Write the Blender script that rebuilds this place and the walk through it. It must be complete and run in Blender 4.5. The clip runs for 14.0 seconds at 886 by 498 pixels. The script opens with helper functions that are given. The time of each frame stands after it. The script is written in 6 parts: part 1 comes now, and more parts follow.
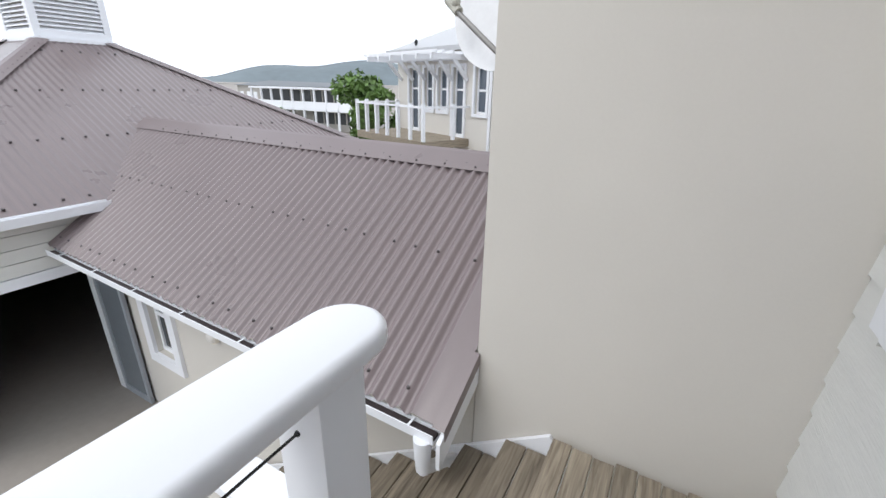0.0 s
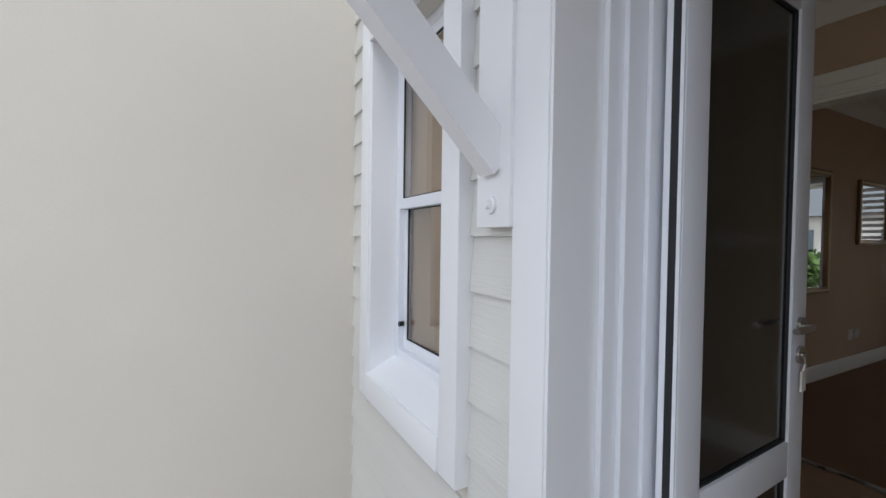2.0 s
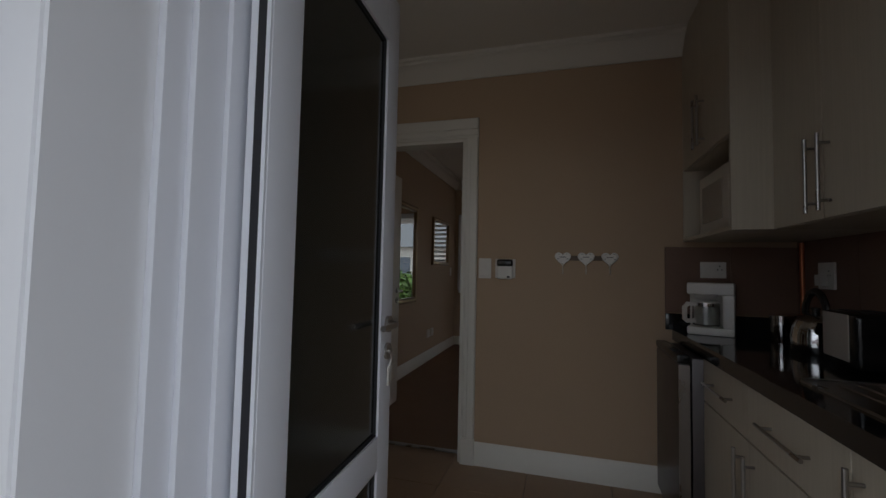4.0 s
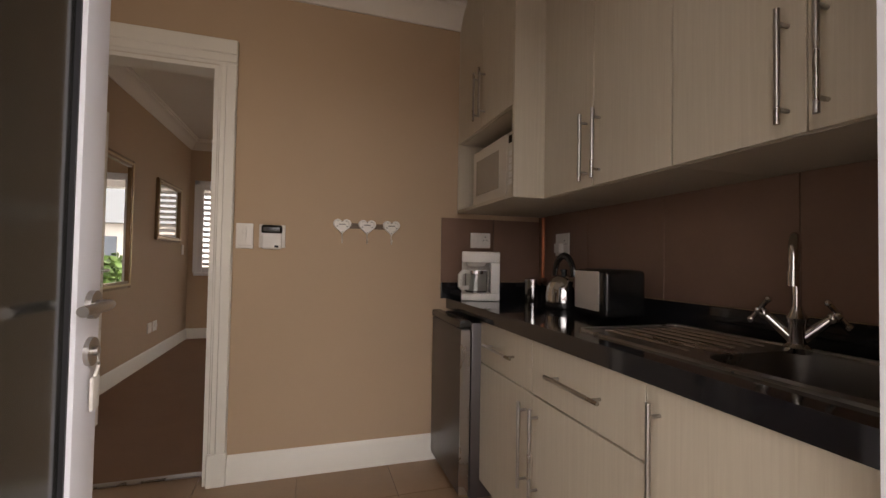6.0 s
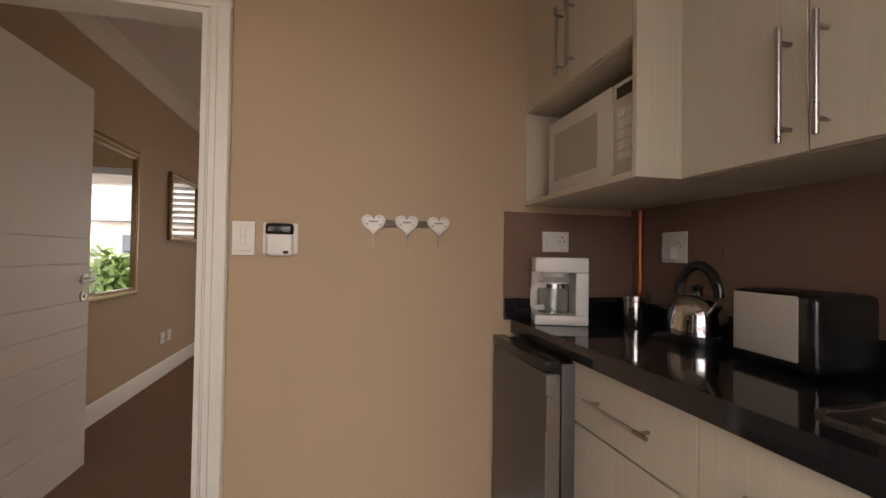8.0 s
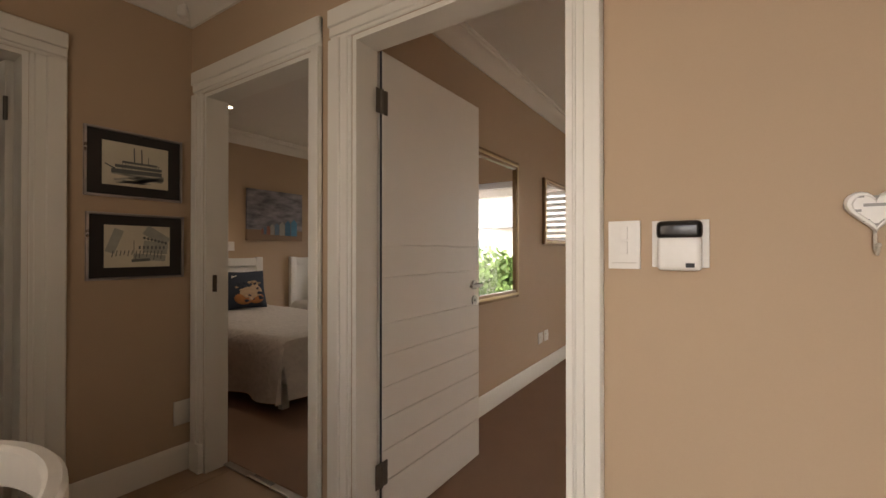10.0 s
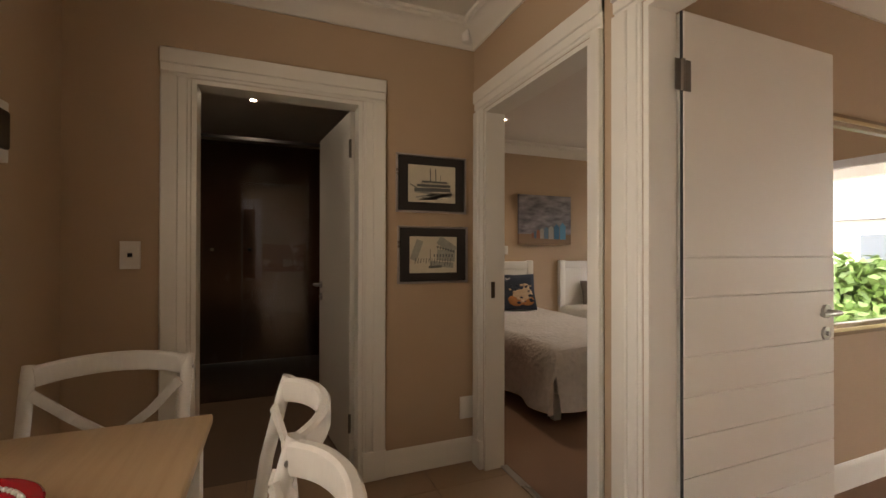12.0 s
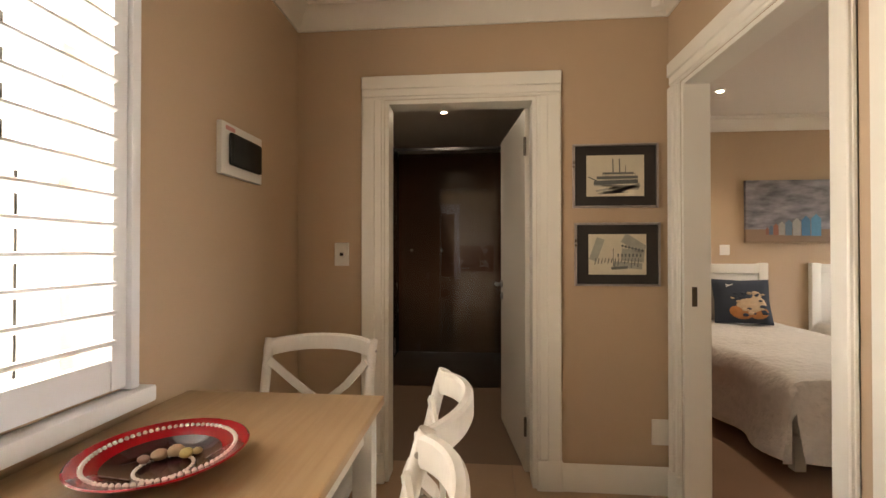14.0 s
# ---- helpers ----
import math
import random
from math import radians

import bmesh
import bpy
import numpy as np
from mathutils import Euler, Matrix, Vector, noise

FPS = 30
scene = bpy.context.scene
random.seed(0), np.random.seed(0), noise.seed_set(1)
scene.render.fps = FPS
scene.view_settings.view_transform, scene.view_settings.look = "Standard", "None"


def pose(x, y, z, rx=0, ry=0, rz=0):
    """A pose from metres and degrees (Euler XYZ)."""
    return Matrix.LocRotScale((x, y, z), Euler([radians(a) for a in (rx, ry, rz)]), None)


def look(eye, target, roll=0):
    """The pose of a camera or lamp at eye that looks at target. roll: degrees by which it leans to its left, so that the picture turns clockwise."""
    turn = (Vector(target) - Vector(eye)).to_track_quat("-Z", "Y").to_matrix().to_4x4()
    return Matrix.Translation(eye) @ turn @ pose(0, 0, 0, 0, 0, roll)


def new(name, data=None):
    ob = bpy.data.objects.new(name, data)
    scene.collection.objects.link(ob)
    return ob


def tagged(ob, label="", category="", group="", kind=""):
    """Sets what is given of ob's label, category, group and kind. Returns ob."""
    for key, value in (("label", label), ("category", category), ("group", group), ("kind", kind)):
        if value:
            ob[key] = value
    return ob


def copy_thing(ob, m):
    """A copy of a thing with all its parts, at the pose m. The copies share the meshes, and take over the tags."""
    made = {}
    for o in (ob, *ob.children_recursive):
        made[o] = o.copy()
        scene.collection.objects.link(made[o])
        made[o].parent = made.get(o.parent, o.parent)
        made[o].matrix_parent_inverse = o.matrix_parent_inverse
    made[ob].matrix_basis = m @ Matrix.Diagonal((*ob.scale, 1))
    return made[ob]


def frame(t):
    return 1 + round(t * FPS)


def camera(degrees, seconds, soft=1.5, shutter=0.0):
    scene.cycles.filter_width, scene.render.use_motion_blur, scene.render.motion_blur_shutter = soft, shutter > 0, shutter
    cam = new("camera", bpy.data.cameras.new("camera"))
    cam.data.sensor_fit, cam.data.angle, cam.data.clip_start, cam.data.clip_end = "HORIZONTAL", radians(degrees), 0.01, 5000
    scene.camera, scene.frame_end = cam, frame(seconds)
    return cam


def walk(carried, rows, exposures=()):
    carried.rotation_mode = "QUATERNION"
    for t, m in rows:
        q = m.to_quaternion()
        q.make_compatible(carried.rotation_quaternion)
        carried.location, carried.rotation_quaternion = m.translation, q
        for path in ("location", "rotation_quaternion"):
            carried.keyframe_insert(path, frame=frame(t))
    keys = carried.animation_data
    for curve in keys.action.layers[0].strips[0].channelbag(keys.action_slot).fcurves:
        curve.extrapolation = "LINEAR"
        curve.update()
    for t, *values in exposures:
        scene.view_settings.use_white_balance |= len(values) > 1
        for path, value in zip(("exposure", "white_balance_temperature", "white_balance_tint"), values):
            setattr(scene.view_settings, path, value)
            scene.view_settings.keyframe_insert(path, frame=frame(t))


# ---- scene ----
cam = camera(92.8, 14.0)
PATH = [
    (0, (0.229, 0.068, 1.226), (-0.665, 1.703, 0.5), 1.2),
    (0.5, (0.182, 0.043, 1.213), (-0.282, 1.928, 0.731), 0.7),
    (1, (0.178, -0.024, 1.224), (0.237, 1.954, 0.936), 0.7),
    (1.5, (0.224, -0.062, 1.223), (0.765, 1.857, 1.075), 0.9),
    (2, (0.281, -0.118, 1.227), (1.229, 1.642, 1.183), 0.8),
    (2.5, (0.34, -0.15, 1.216), (1.613, 1.392, 1.251), 0.9),
    (3, (0.405, -0.144, 1.185), (1.966, 1.103, 1.261), 1.2),
    (3.5, (0.497, -0.077, 1.17), (2.279, 0.826, 1.264), 1.2),
    (4, (0.535, -0.073, 1.163), (2.454, 0.482, 1.265), 1.2),
    (4.2, (0.554, -0.07, 1.162), (2.507, 0.347, 1.264), 1.2),
    (6.3, (0.94, 0.093, 1.079), (2.821, -0.585, 1.119), 1.0),
    (6.5, (0.998, 0.08, 1.086), (2.867, -0.631, 1.119), 1.0),
    (7, (1.126, 0.058, 1.113), (2.99, -0.667, 1.139), 1.0),
    (7.2, (1.187, 0.055, 1.113), (3.051, -0.67, 1.142), 1.0),
    (9.3, (1.823, 0.084, 1.159), (3.74, 0.652, 1.176), 0.2),
    (9.5, (1.86, 0.108, 1.159), (3.719, 0.843, 1.174), 0.1),
    (10, (1.934, 0.19, 1.165), (3.604, 1.29, 1.177), -0.0),
    (10.5, (1.956, 0.268, 1.17), (3.38, 1.673, 1.186), 0.1),
    (11, (1.956, 0.314, 1.184), (3.138, 1.927, 1.198), 0.1),
    (11.5, (1.973, 0.34, 1.201), (2.936, 2.093, 1.213), 0.1),
    (12, (2.017, 0.375, 1.209), (2.76, 2.232, 1.22), 0.1),
    (12.5, (2.068, 0.4, 1.205), (2.548, 2.342, 1.222), -0.0),
    (13, (2.1, 0.41, 1.204), (2.325, 2.397, 1.22), 0.0),
    (13.5, (2.124, 0.415, 1.198), (2.123, 2.415, 1.217), -0.0),
    (14, (2.152, 0.413, 1.199), (1.986, 2.406, 1.216), 0.0),
]
EXPOSURES = [(0.0, 0.2, 6300, 10), (2.0, 0.12, 6250, 10), (3.0, 0.02, 6250, 10), (3.6, -0.12, 6250, 10), (4.2, -0.45, 6300, 10), (5.3, 0.9, 7500, 12), (6.3, 1.75, 7650, 21), (7.2, 1.87, 7650, 21), (9.3, 2.32, 7650, 15), (10.5, 2.47, 7650, 17), (12.5, 3.2, 7800, 14), (14.0, 3.97, 7550, 12)]
SKY, SUN = 0.14, 0.8
W_DOWN, W_WIN = 3.2, 2.1
walk(cam, [(t, look(eye, target, roll)) for t, eye, target, roll in PATH], EXPOSURES)

# ---- world and sun ----
world = bpy.data.worlds.new("sky")
scene.world = world
world.use_nodes = True
wn = world.node_tree
sky = wn.nodes.new("ShaderNodeTexSky")
sky.sky_type, sky.sun_disc = "NISHITA", False
sky.sun_elevation, sky.sun_rotation = radians(55), radians(200)
sky.air_density, sky.dust_density, sky.ozone_density = 1.0, 4.0, 1.0
coord = wn.nodes.new("ShaderNodeTexCoord")
sep = wn.nodes.new("ShaderNodeSeparateXYZ")
wn.links.new(coord.outputs["Generated"], sep.inputs[0])
cloud = wn.nodes.new("ShaderNodeTexNoise")
cloud.inputs["Scale"].default_value, cloud.inputs["Detail"].default_value = 2.2, 6
stretch = wn.nodes.new("ShaderNodeMapping")
stretch.inputs["Scale"].default_value = (1, 1, 3.5)
wn.links.new(coord.outputs["Generated"], stretch.inputs[0])
wn.links.new(stretch.outputs[0], cloud.inputs["Vector"])
cover = wn.nodes.new("ShaderNodeMapRange")
cover.inputs["From Min"].default_value, cover.inputs["From Max"].default_value = 0.30, 0.52
cover.inputs["To Min"].default_value, cover.inputs["To Max"].default_value = 0.5, 1.0
wn.links.new(cloud.outputs["Fac"], cover.inputs["Value"])
mixc = wn.nodes.new("ShaderNodeMixRGB")
mixc.inputs[2].default_value = (9.5, 10.0, 10.6, 1)
wn.links.new(cover.outputs[0], mixc.inputs[0])
wn.links.new(sky.outputs[0], mixc.inputs[1])
wn.links.new(mixc.outputs[0], wn.nodes["Background"].inputs["Color"])
wn.nodes["Background"].inputs["Strength"].default_value = SKY

sun = new("sun", bpy.data.lights.new("sun", "SUN"))
sun.data.energy, sun.data.angle, sun.data.color = SUN, radians(25), (1.0, 0.96, 0.9)
sun.matrix_world = look((-4, -9, 14), (0, 0, 0))


# daylight standing in the kitchen window
wl = new("window_daylight", bpy.data.lights.new("window_daylight", "AREA"))
wl.data.shape, wl.data.size, wl.data.size_y = "RECTANGLE", 0.62, 1.10
wl.data.energy, wl.data.color = W_WIN, (1.0, 0.94, 0.85)
wl.matrix_world = look((1.10, 1.105, 1.46), (2.10, 1.105, 1.46))


# ---- materials ----
def mat(name, base, rough=0.6, metal=0.0, var=0.06, scale=8.0, bump=0.0, bscale=60.0, spec=0.5, fine=0.04, rand=0.0, coat=0.0, trans=0.0, stretch3=(1, 1, 1), island=0.0):
    m = bpy.data.materials.new(name)
    m.use_nodes = True
    t = m.node_tree
    b = t.nodes["Principled BSDF"]
    b.inputs["Roughness"].default_value, b.inputs["Metallic"].default_value = rough, metal
    b.inputs["Specular IOR Level"].default_value = spec
    b.inputs["Coat Weight"].default_value = coat
    b.inputs["Transmission Weight"].default_value = trans
    tc = t.nodes.new("ShaderNodeTexCoord")
    mp = t.nodes.new("ShaderNodeMapping")
    mp.inputs["Scale"].default_value = stretch3
    t.links.new(tc.outputs["Object"], mp.inputs[0])
    n1 = t.nodes.new("ShaderNodeTexNoise")
    n1.inputs["Scale"].default_value, n1.inputs["Detail"].default_value = scale, 5
    n2 = t.nodes.new("ShaderNodeTexNoise")
    n2.inputs["Scale"].default_value, n2.inputs["Detail"].default_value = bscale, 3
    t.links.new(mp.outputs[0], n1.inputs["Vector"])
    t.links.new(mp.outputs[0], n2.inputs["Vector"])

    def math2(op, a, bb):
        n = t.nodes.new("ShaderNodeMath")
        n.operation = op
        for i, v in enumerate((a, bb)):
            if isinstance(v, float):
                n.inputs[i].default_value = v
            else:
                t.links.new(v, n.inputs[i])
        return n.outputs[0]

    # brightness factor: 1 + var*(n1-.5)*2 + fine*(n2-.5)*2 (+ per piece)
    f = math2("MULTIPLY", math2("SUBTRACT", n1.outputs["Fac"], 0.5), 2.0 * var)
    g = math2("MULTIPLY", math2("SUBTRACT", n2.outputs["Fac"], 0.5), 2.0 * fine)
    f = math2("ADD", math2("ADD", f, g), 1.0)
    if rand:
        oi = t.nodes.new("ShaderNodeObjectInfo")
        f = math2("ADD", f, math2("MULTIPLY", math2("SUBTRACT", oi.outputs["Random"], 0.5), 2.0 * rand))
    if island:
        ge = t.nodes.new("ShaderNodeNewGeometry")
        f = math2("ADD", f, math2("MULTIPLY", math2("SUBTRACT", ge.outputs["Random Per Island"], 0.5), 2.0 * island))
    vm = t.nodes.new("ShaderNodeVectorMath")
    vm.operation = "SCALE"
    vm.inputs[0].default_value = base
    t.links.new(f, vm.inputs["Scale"])
    t.links.new(vm.outputs[0], b.inputs["Base Color"])
    r = math2("ADD", math2("MULTIPLY", math2("SUBTRACT", n1.outputs["Fac"], 0.5), min(0.16, 4.0 * var)), rough)
    t.links.new(r, b.inputs["Roughness"])
    if bump:
        bp = t.nodes.new("ShaderNodeBump")
        bp.inputs["Strength"].default_value, bp.inputs["Distance"].default_value = bump, 0.004
        t.links.new(n2.outputs["Fac"], bp.inputs["Height"])
        t.links.new(bp.outputs[0], b.inputs["Normal"])
    return m


def wood_mat(name, base, dark, axis=0, rough=0.5, scale=6.0, rand=0.0, ring=14.0, contrast=0.5):
    m = mat(name, base, rough)
    t = m.node_tree
    b = t.nodes["Principled BSDF"]
    tc = t.nodes.new("ShaderNodeTexCoord")
    mp = t.nodes.new("ShaderNodeMapping")
    s = [ring, ring, ring]
    s[axis] = 0.6
    mp.inputs["Scale"].default_value = s
    t.links.new(tc.outputs["Object"], mp.inputs[0])
    n = t.nodes.new("ShaderNodeTexNoise")
    n.inputs["Scale"].default_value, n.inputs["Detail"].default_value, n.inputs["Distortion"].default_value = scale, 8, 0.7
    t.links.new(mp.outputs[0], n.inputs["Vector"])
    if rand:
        oi = t.nodes.new("ShaderNodeObjectInfo")
        cb = t.nodes.new("ShaderNodeCombineXYZ")
        mu = t.nodes.new("ShaderNodeMath")
        mu.operation, mu.inputs[1].default_value = "MULTIPLY", 37.0
        t.links.new(oi.outputs["Random"], mu.inputs[0])
        for i in range(3):
            t.links.new(mu.outputs[0], cb.inputs[i])
        t.links.new(cb.outputs[0], mp.inputs["Location"])
    rp = t.nodes.new("ShaderNodeValToRGB")
    rp.color_ramp.elements[0].position, rp.color_ramp.elements[1].position = 0.5 - contrast / 2, 0.5 + contrast / 2
    rp.color_ramp.elements[0].color, rp.color_ramp.elements[1].color = (*dark, 1), (*base, 1)
    t.links.new(n.outputs["Fac"], rp.inputs[0])
    out = rp.outputs[0]
    if rand:
        hs = t.nodes.new("ShaderNodeHueSaturation")
        ma = t.nodes.new("ShaderNodeMapRange")
        ma.inputs["To Min"].default_value, ma.inputs["To Max"].default_value = 1 - rand, 1 + rand
        t.links.new(oi.outputs["Random"], ma.inputs["Value"])
        t.links.new(ma.outputs[0], hs.inputs["Value"])
        t.links.new(out, hs.inputs["Color"])
        out = hs.outputs[0]
    t.links.new(out, b.inputs["Base Color"])
    bp = t.nodes.new("ShaderNodeBump")
    bp.inputs["Strength"].default_value, bp.inputs["Distance"].default_value = 0.25, 0.002
    t.links.new(n.outputs["Fac"], bp.inputs["Height"])
    t.links.new(bp.outputs[0], b.inputs["Normal"])
    return m


def glass_mat(name, tint=(0.95, 0.97, 0.97), rough=0.0):
    m = bpy.data.materials.new(name)
    m.use_nodes = True
    t = m.node_tree
    b = t.nodes["Principled BSDF"]
    b.inputs["Base Color"].default_value = (*tint, 1)
    b.inputs["Roughness"].default_value = rough
    b.inputs["Transmission Weight"].default_value = 1.0
    b.inputs["IOR"].default_value = 1.45
    return m


def glow_mat(name, col, power):
    m = bpy.data.materials.new(name)
    m.use_nodes = True
    b = m.node_tree.nodes["Principled BSDF"]
    b.inputs["Base Color"].default_value = (*col, 1)
    b.inputs["Emission Color"].default_value = (*col, 1)
    b.inputs["Emission Strength"].default_value = power
    return m


M_INT = mat("interior_paint", (0.465, 0.338, 0.226), 0.75, var=0.03, scale=3, bump=0.06, bscale=180, fine=0.015)
M_CEIL = mat("ceiling_paint", (0.74, 0.70, 0.63), 0.8, var=0.02, scale=3, fine=0.01)
M_TRIM = mat("trim_enamel", (0.76, 0.73, 0.66), 0.38, var=0.02, scale=2, fine=0.005)
M_DOOR = mat("door_enamel", (0.73, 0.69, 0.62), 0.42, var=0.03, scale=4, bump=0.05, bscale=120, fine=0.01)
M_PLAST = mat("exterior_plaster", (0.585, 0.555, 0.505), 0.85, var=0.05, scale=1.6, bump=0.10, bscale=70, fine=0.02)
M_PLASTW = mat("pale_plaster", (0.66, 0.63, 0.58), 0.85, var=0.05, scale=1.2, bump=0.08, bscale=60, fine=0.02)
M_WHITE = mat("white_paint", (0.80, 0.81, 0.84), 0.45, var=0.02, scale=2, fine=0.006)
M_SIDE = mat("siding_paint", (0.66, 0.655, 0.625), 0.6, var=0.04, scale=5, bump=0.5, bscale=40, fine=0.02, stretch3=(1, 0.25, 3), rand=0.02)
M_ALU = mat("white_aluminium", (0.78, 0.80, 0.86), 0.36, var=0.01, scale=5, fine=0.005)
M_GASKET = mat("black_gasket", (0.012, 0.012, 0.016), 0.6)
M_ROOF = mat("roof_paint", (0.195, 0.158, 0.158), 0.30, var=0.10, scale=1.3, bump=0.04, bscale=90, fine=0.04)
M_GUTDARK = mat("gutter_inside_dark", (0.03, 0.02, 0.02), 0.6)
M_SCREW = mat("screw_cap", (0.06, 0.05, 0.05), 0.5)
M_DECK = wood_mat("weathered_deck", (0.34, 0.29, 0.22), (0.115, 0.09, 0.065), axis=1, rough=0.8, scale=5, rand=0.25, ring=9)
M_CARPET = mat("carpet", (0.27, 0.17, 0.115), 0.95, var=0.10, scale=4, bump=0.6, bscale=420, fine=0.10, spec=0.1)
M_TILE = mat("floor_tile", (0.36, 0.24, 0.15), 0.4, var=0.12, scale=6, bump=0.05, bscale=50, fine=0.05, rand=0.03)
M_GROUT = mat("grout", (0.26, 0.19, 0.13), 0.9)
M_SPLASH = mat("splash_tile", (0.20, 0.12, 0.085), 0.35, var=0.10, scale=7, bump=0.03, bscale=60, fine=0.04, rand=0.02)
M_CAB = wood_mat("cabinet_veneer", (0.56, 0.50, 0.395), (0.47, 0.41, 0.315), axis=2, rough=0.45, scale=5, ring=26, contrast=0.7)
M_CABIN = mat("cabinet_carcass", (0.44, 0.38, 0.29), 0.5, var=0.04)
M_GRAN = mat("black_granite", (0.010, 0.010, 0.012), 0.07, var=0.2, scale=9, fine=0.5, bscale=400, spec=0.6)
M_STEEL = mat("brushed_steel", (0.42, 0.40, 0.38), 0.28, metal=1.0, var=0.02, scale=4, fine=0.01)
M_CHROME = mat("chrome", (0.66, 0.66, 0.66), 0.07, metal=1.0, var=0.01)
M_FRIDGE = mat("fridge_grey", (0.13, 0.12, 0.12), 0.33, metal=0.75, var=0.05, scale=3, fine=0.02)
M_BLACK = mat("black_plastic", (0.012, 0.012, 0.012), 0.22, var=0.1)
M_CREAM = mat("cream_plastic", (0.62, 0.57, 0.48), 0.35, var=0.03)
M_WPLAST = mat("white_plastic", (0.74, 0.71, 0.66), 0.35, var=0.02)
M_COPPER = mat("copper_pipe", (0.50, 0.17, 0.08), 0.35, metal=0.6, var=0.1)
M_CHAIR = mat("worn_white_wood", (0.70, 0.66, 0.60), 0.55, var=0.12, scale=14, bump=0.25, bscale=60, fine=0.06, stretch3=(1, 1, 0.3))
M_TABLE = wood_mat("pale_beech", (0.52, 0.36, 0.21), (0.42, 0.27, 0.145), axis=1, rough=0.35, scale=4, ring=11, contrast=0.6)
M_MIRROR = mat("mirror_silver", (0.92, 0.93, 0.92), 0.0, metal=1.0, var=0.0, fine=0.0)
M_GOLD = mat("bronze_gilt_frame", (0.22, 0.13, 0.06), 0.35, metal=0.5, var=0.15, scale=20)
M_GLASS = glass_mat("window_glass")
M_SOOT = mat("tinted_door_glass", (0.022, 0.023, 0.020), 0.16, var=0.1, scale=3, spec=0.5, fine=0.02)
M_ROOMSHADE = mat("room_shade", (0.05, 0.045, 0.04), 0.7)


# ---- building helpers ----
def bm_new():
    return bmesh.new()


def bx(bm, x0, x1, y0, y1, z0, z1, bevel=0.0, seg=2):
    """A box; bevelled where asked."""
    x0, x1 = sorted((x0, x1)); y0, y1 = sorted((y0, y1)); z0, z1 = sorted((z0, z1))
    vs = [bm.verts.new(p) for p in ((x0, y0, z0), (x1, y0, z0), (x1, y1, z0), (x0, y1, z0), (x0, y0, z1), (x1, y0, z1), (x1, y1, z1), (x0, y1, z1))]
    fs = [bm.faces.new([vs[i] for i in f]) for f in ((0, 3, 2, 1), (4, 5, 6, 7), (0, 1, 5, 4), (1, 2, 6, 5), (2, 3, 7, 6), (3, 0, 4, 7))]
    if bevel:
        edges = list({e for f in fs for e in f.edges})
        bmesh.ops.bevel(bm, geom=edges, offset=bevel, segments=seg, affect="EDGES", profile=0.6)
    return bm


def cyl(bm, a, b, r0, r1=None, n=16):
    """A round bar from a to b."""
    r1 = r0 if r1 is None else r1
    a, b = Vector(a), Vector(b)
    q = (b - a).to_track_quat("Z", "Y").to_matrix().to_4x4()
    m = Matrix.Translation((a + b) / 2) @ q
    bmesh.ops.create_cone(bm, cap_ends=True, segments=n, radius1=r0, radius2=r1, depth=(b - a).length, matrix=m)
    return bm


def ball(bm, c, r, sx=1, sy=1, sz=1, n=16):
    bmesh.ops.create_uvsphere(bm, u_segments=n, v_segments=max(6, n // 2), radius=r, matrix=Matrix.Translation(c) @ Matrix.Diagonal((sx, sy, sz, 1)))
    return bm


def lathe(bm, prof, c=(0, 0, 0), n=32):
    """A turned solid from (radius, height) pairs, about z."""
    rings = []
    for r, z in prof:
        rings.append([bm.verts.new((c[0] + r * math.cos(2 * math.pi * i / n), c[1] + r * math.sin(2 * math.pi * i / n), c[2] + z)) for i in range(n)] if r > 1e-5 else [bm.verts.new((c[0], c[1], c[2] + z))])
    for p, q in zip(rings, rings[1:]):
        for i in range(n):
            j = (i + 1) % n
            if len(p) == 1 and len(q) == 1:
                continue
            if len(p) == 1:
                bm.faces.new((p[0], q[j], q[i]))
            elif len(q) == 1:
                bm.faces.new((p[i], p[j], q[0]))
            else:
                bm.faces.new((p[i], p[j], q[j], q[i]))
    return bm


def sweep(bm, pts, prof, closed=False, up=(0, 0, 1)):
    """A strip with section prof (side, up) carried along pts."""
    pts = [Vector(p) for p in pts]
    rings = []
    for i, p in enumerate(pts):
        d = (pts[min(i + 1, len(pts) - 1)] - pts[max(i - 1, 0)]).normalized()
        s = d.cross(Vector(up)).normalized()
        u = s.cross(d)
        rings.append([bm.verts.new(p + s * a + u * b) for a, b in prof])
    k = len(prof)
    for p, q in zip(rings, rings[1:]):
        for i in range(k):
            bm.faces.new((p[i], p[(i + 1) % k], q[(i + 1) % k], q[i]))
    bm.faces.new(rings[0][::-1])
    bm.faces.new(rings[-1])
    return bm


def circle_prof(r, n=10, sx=1.0):
    return [(r * sx * math.cos(2 * math.pi * i / n), r * math.sin(2 * math.pi * i / n)) for i in range(n)]


def link(name, bm, material, smooth=False):
    bmesh.ops.recalc_face_normals(bm, faces=bm.faces)
    me = bpy.data.meshes.new(name)
    bm.to_mesh(me)
    bm.free()
    for m in (material if isinstance(material, (list, tuple)) else [material]):
        me.materials.append(m)
    if smooth:
        me.polygons.foreach_set("use_smooth", [True] * len(me.polygons))
        me.set_sharp_from_angle(angle=radians(38))
    return new(name, me)


def part(name, bm, material, parent, label="", smooth=False):
    ob = link(name, bm, material, smooth)
    ob.parent = parent
    if label:
        ob["label"] = label
    return ob


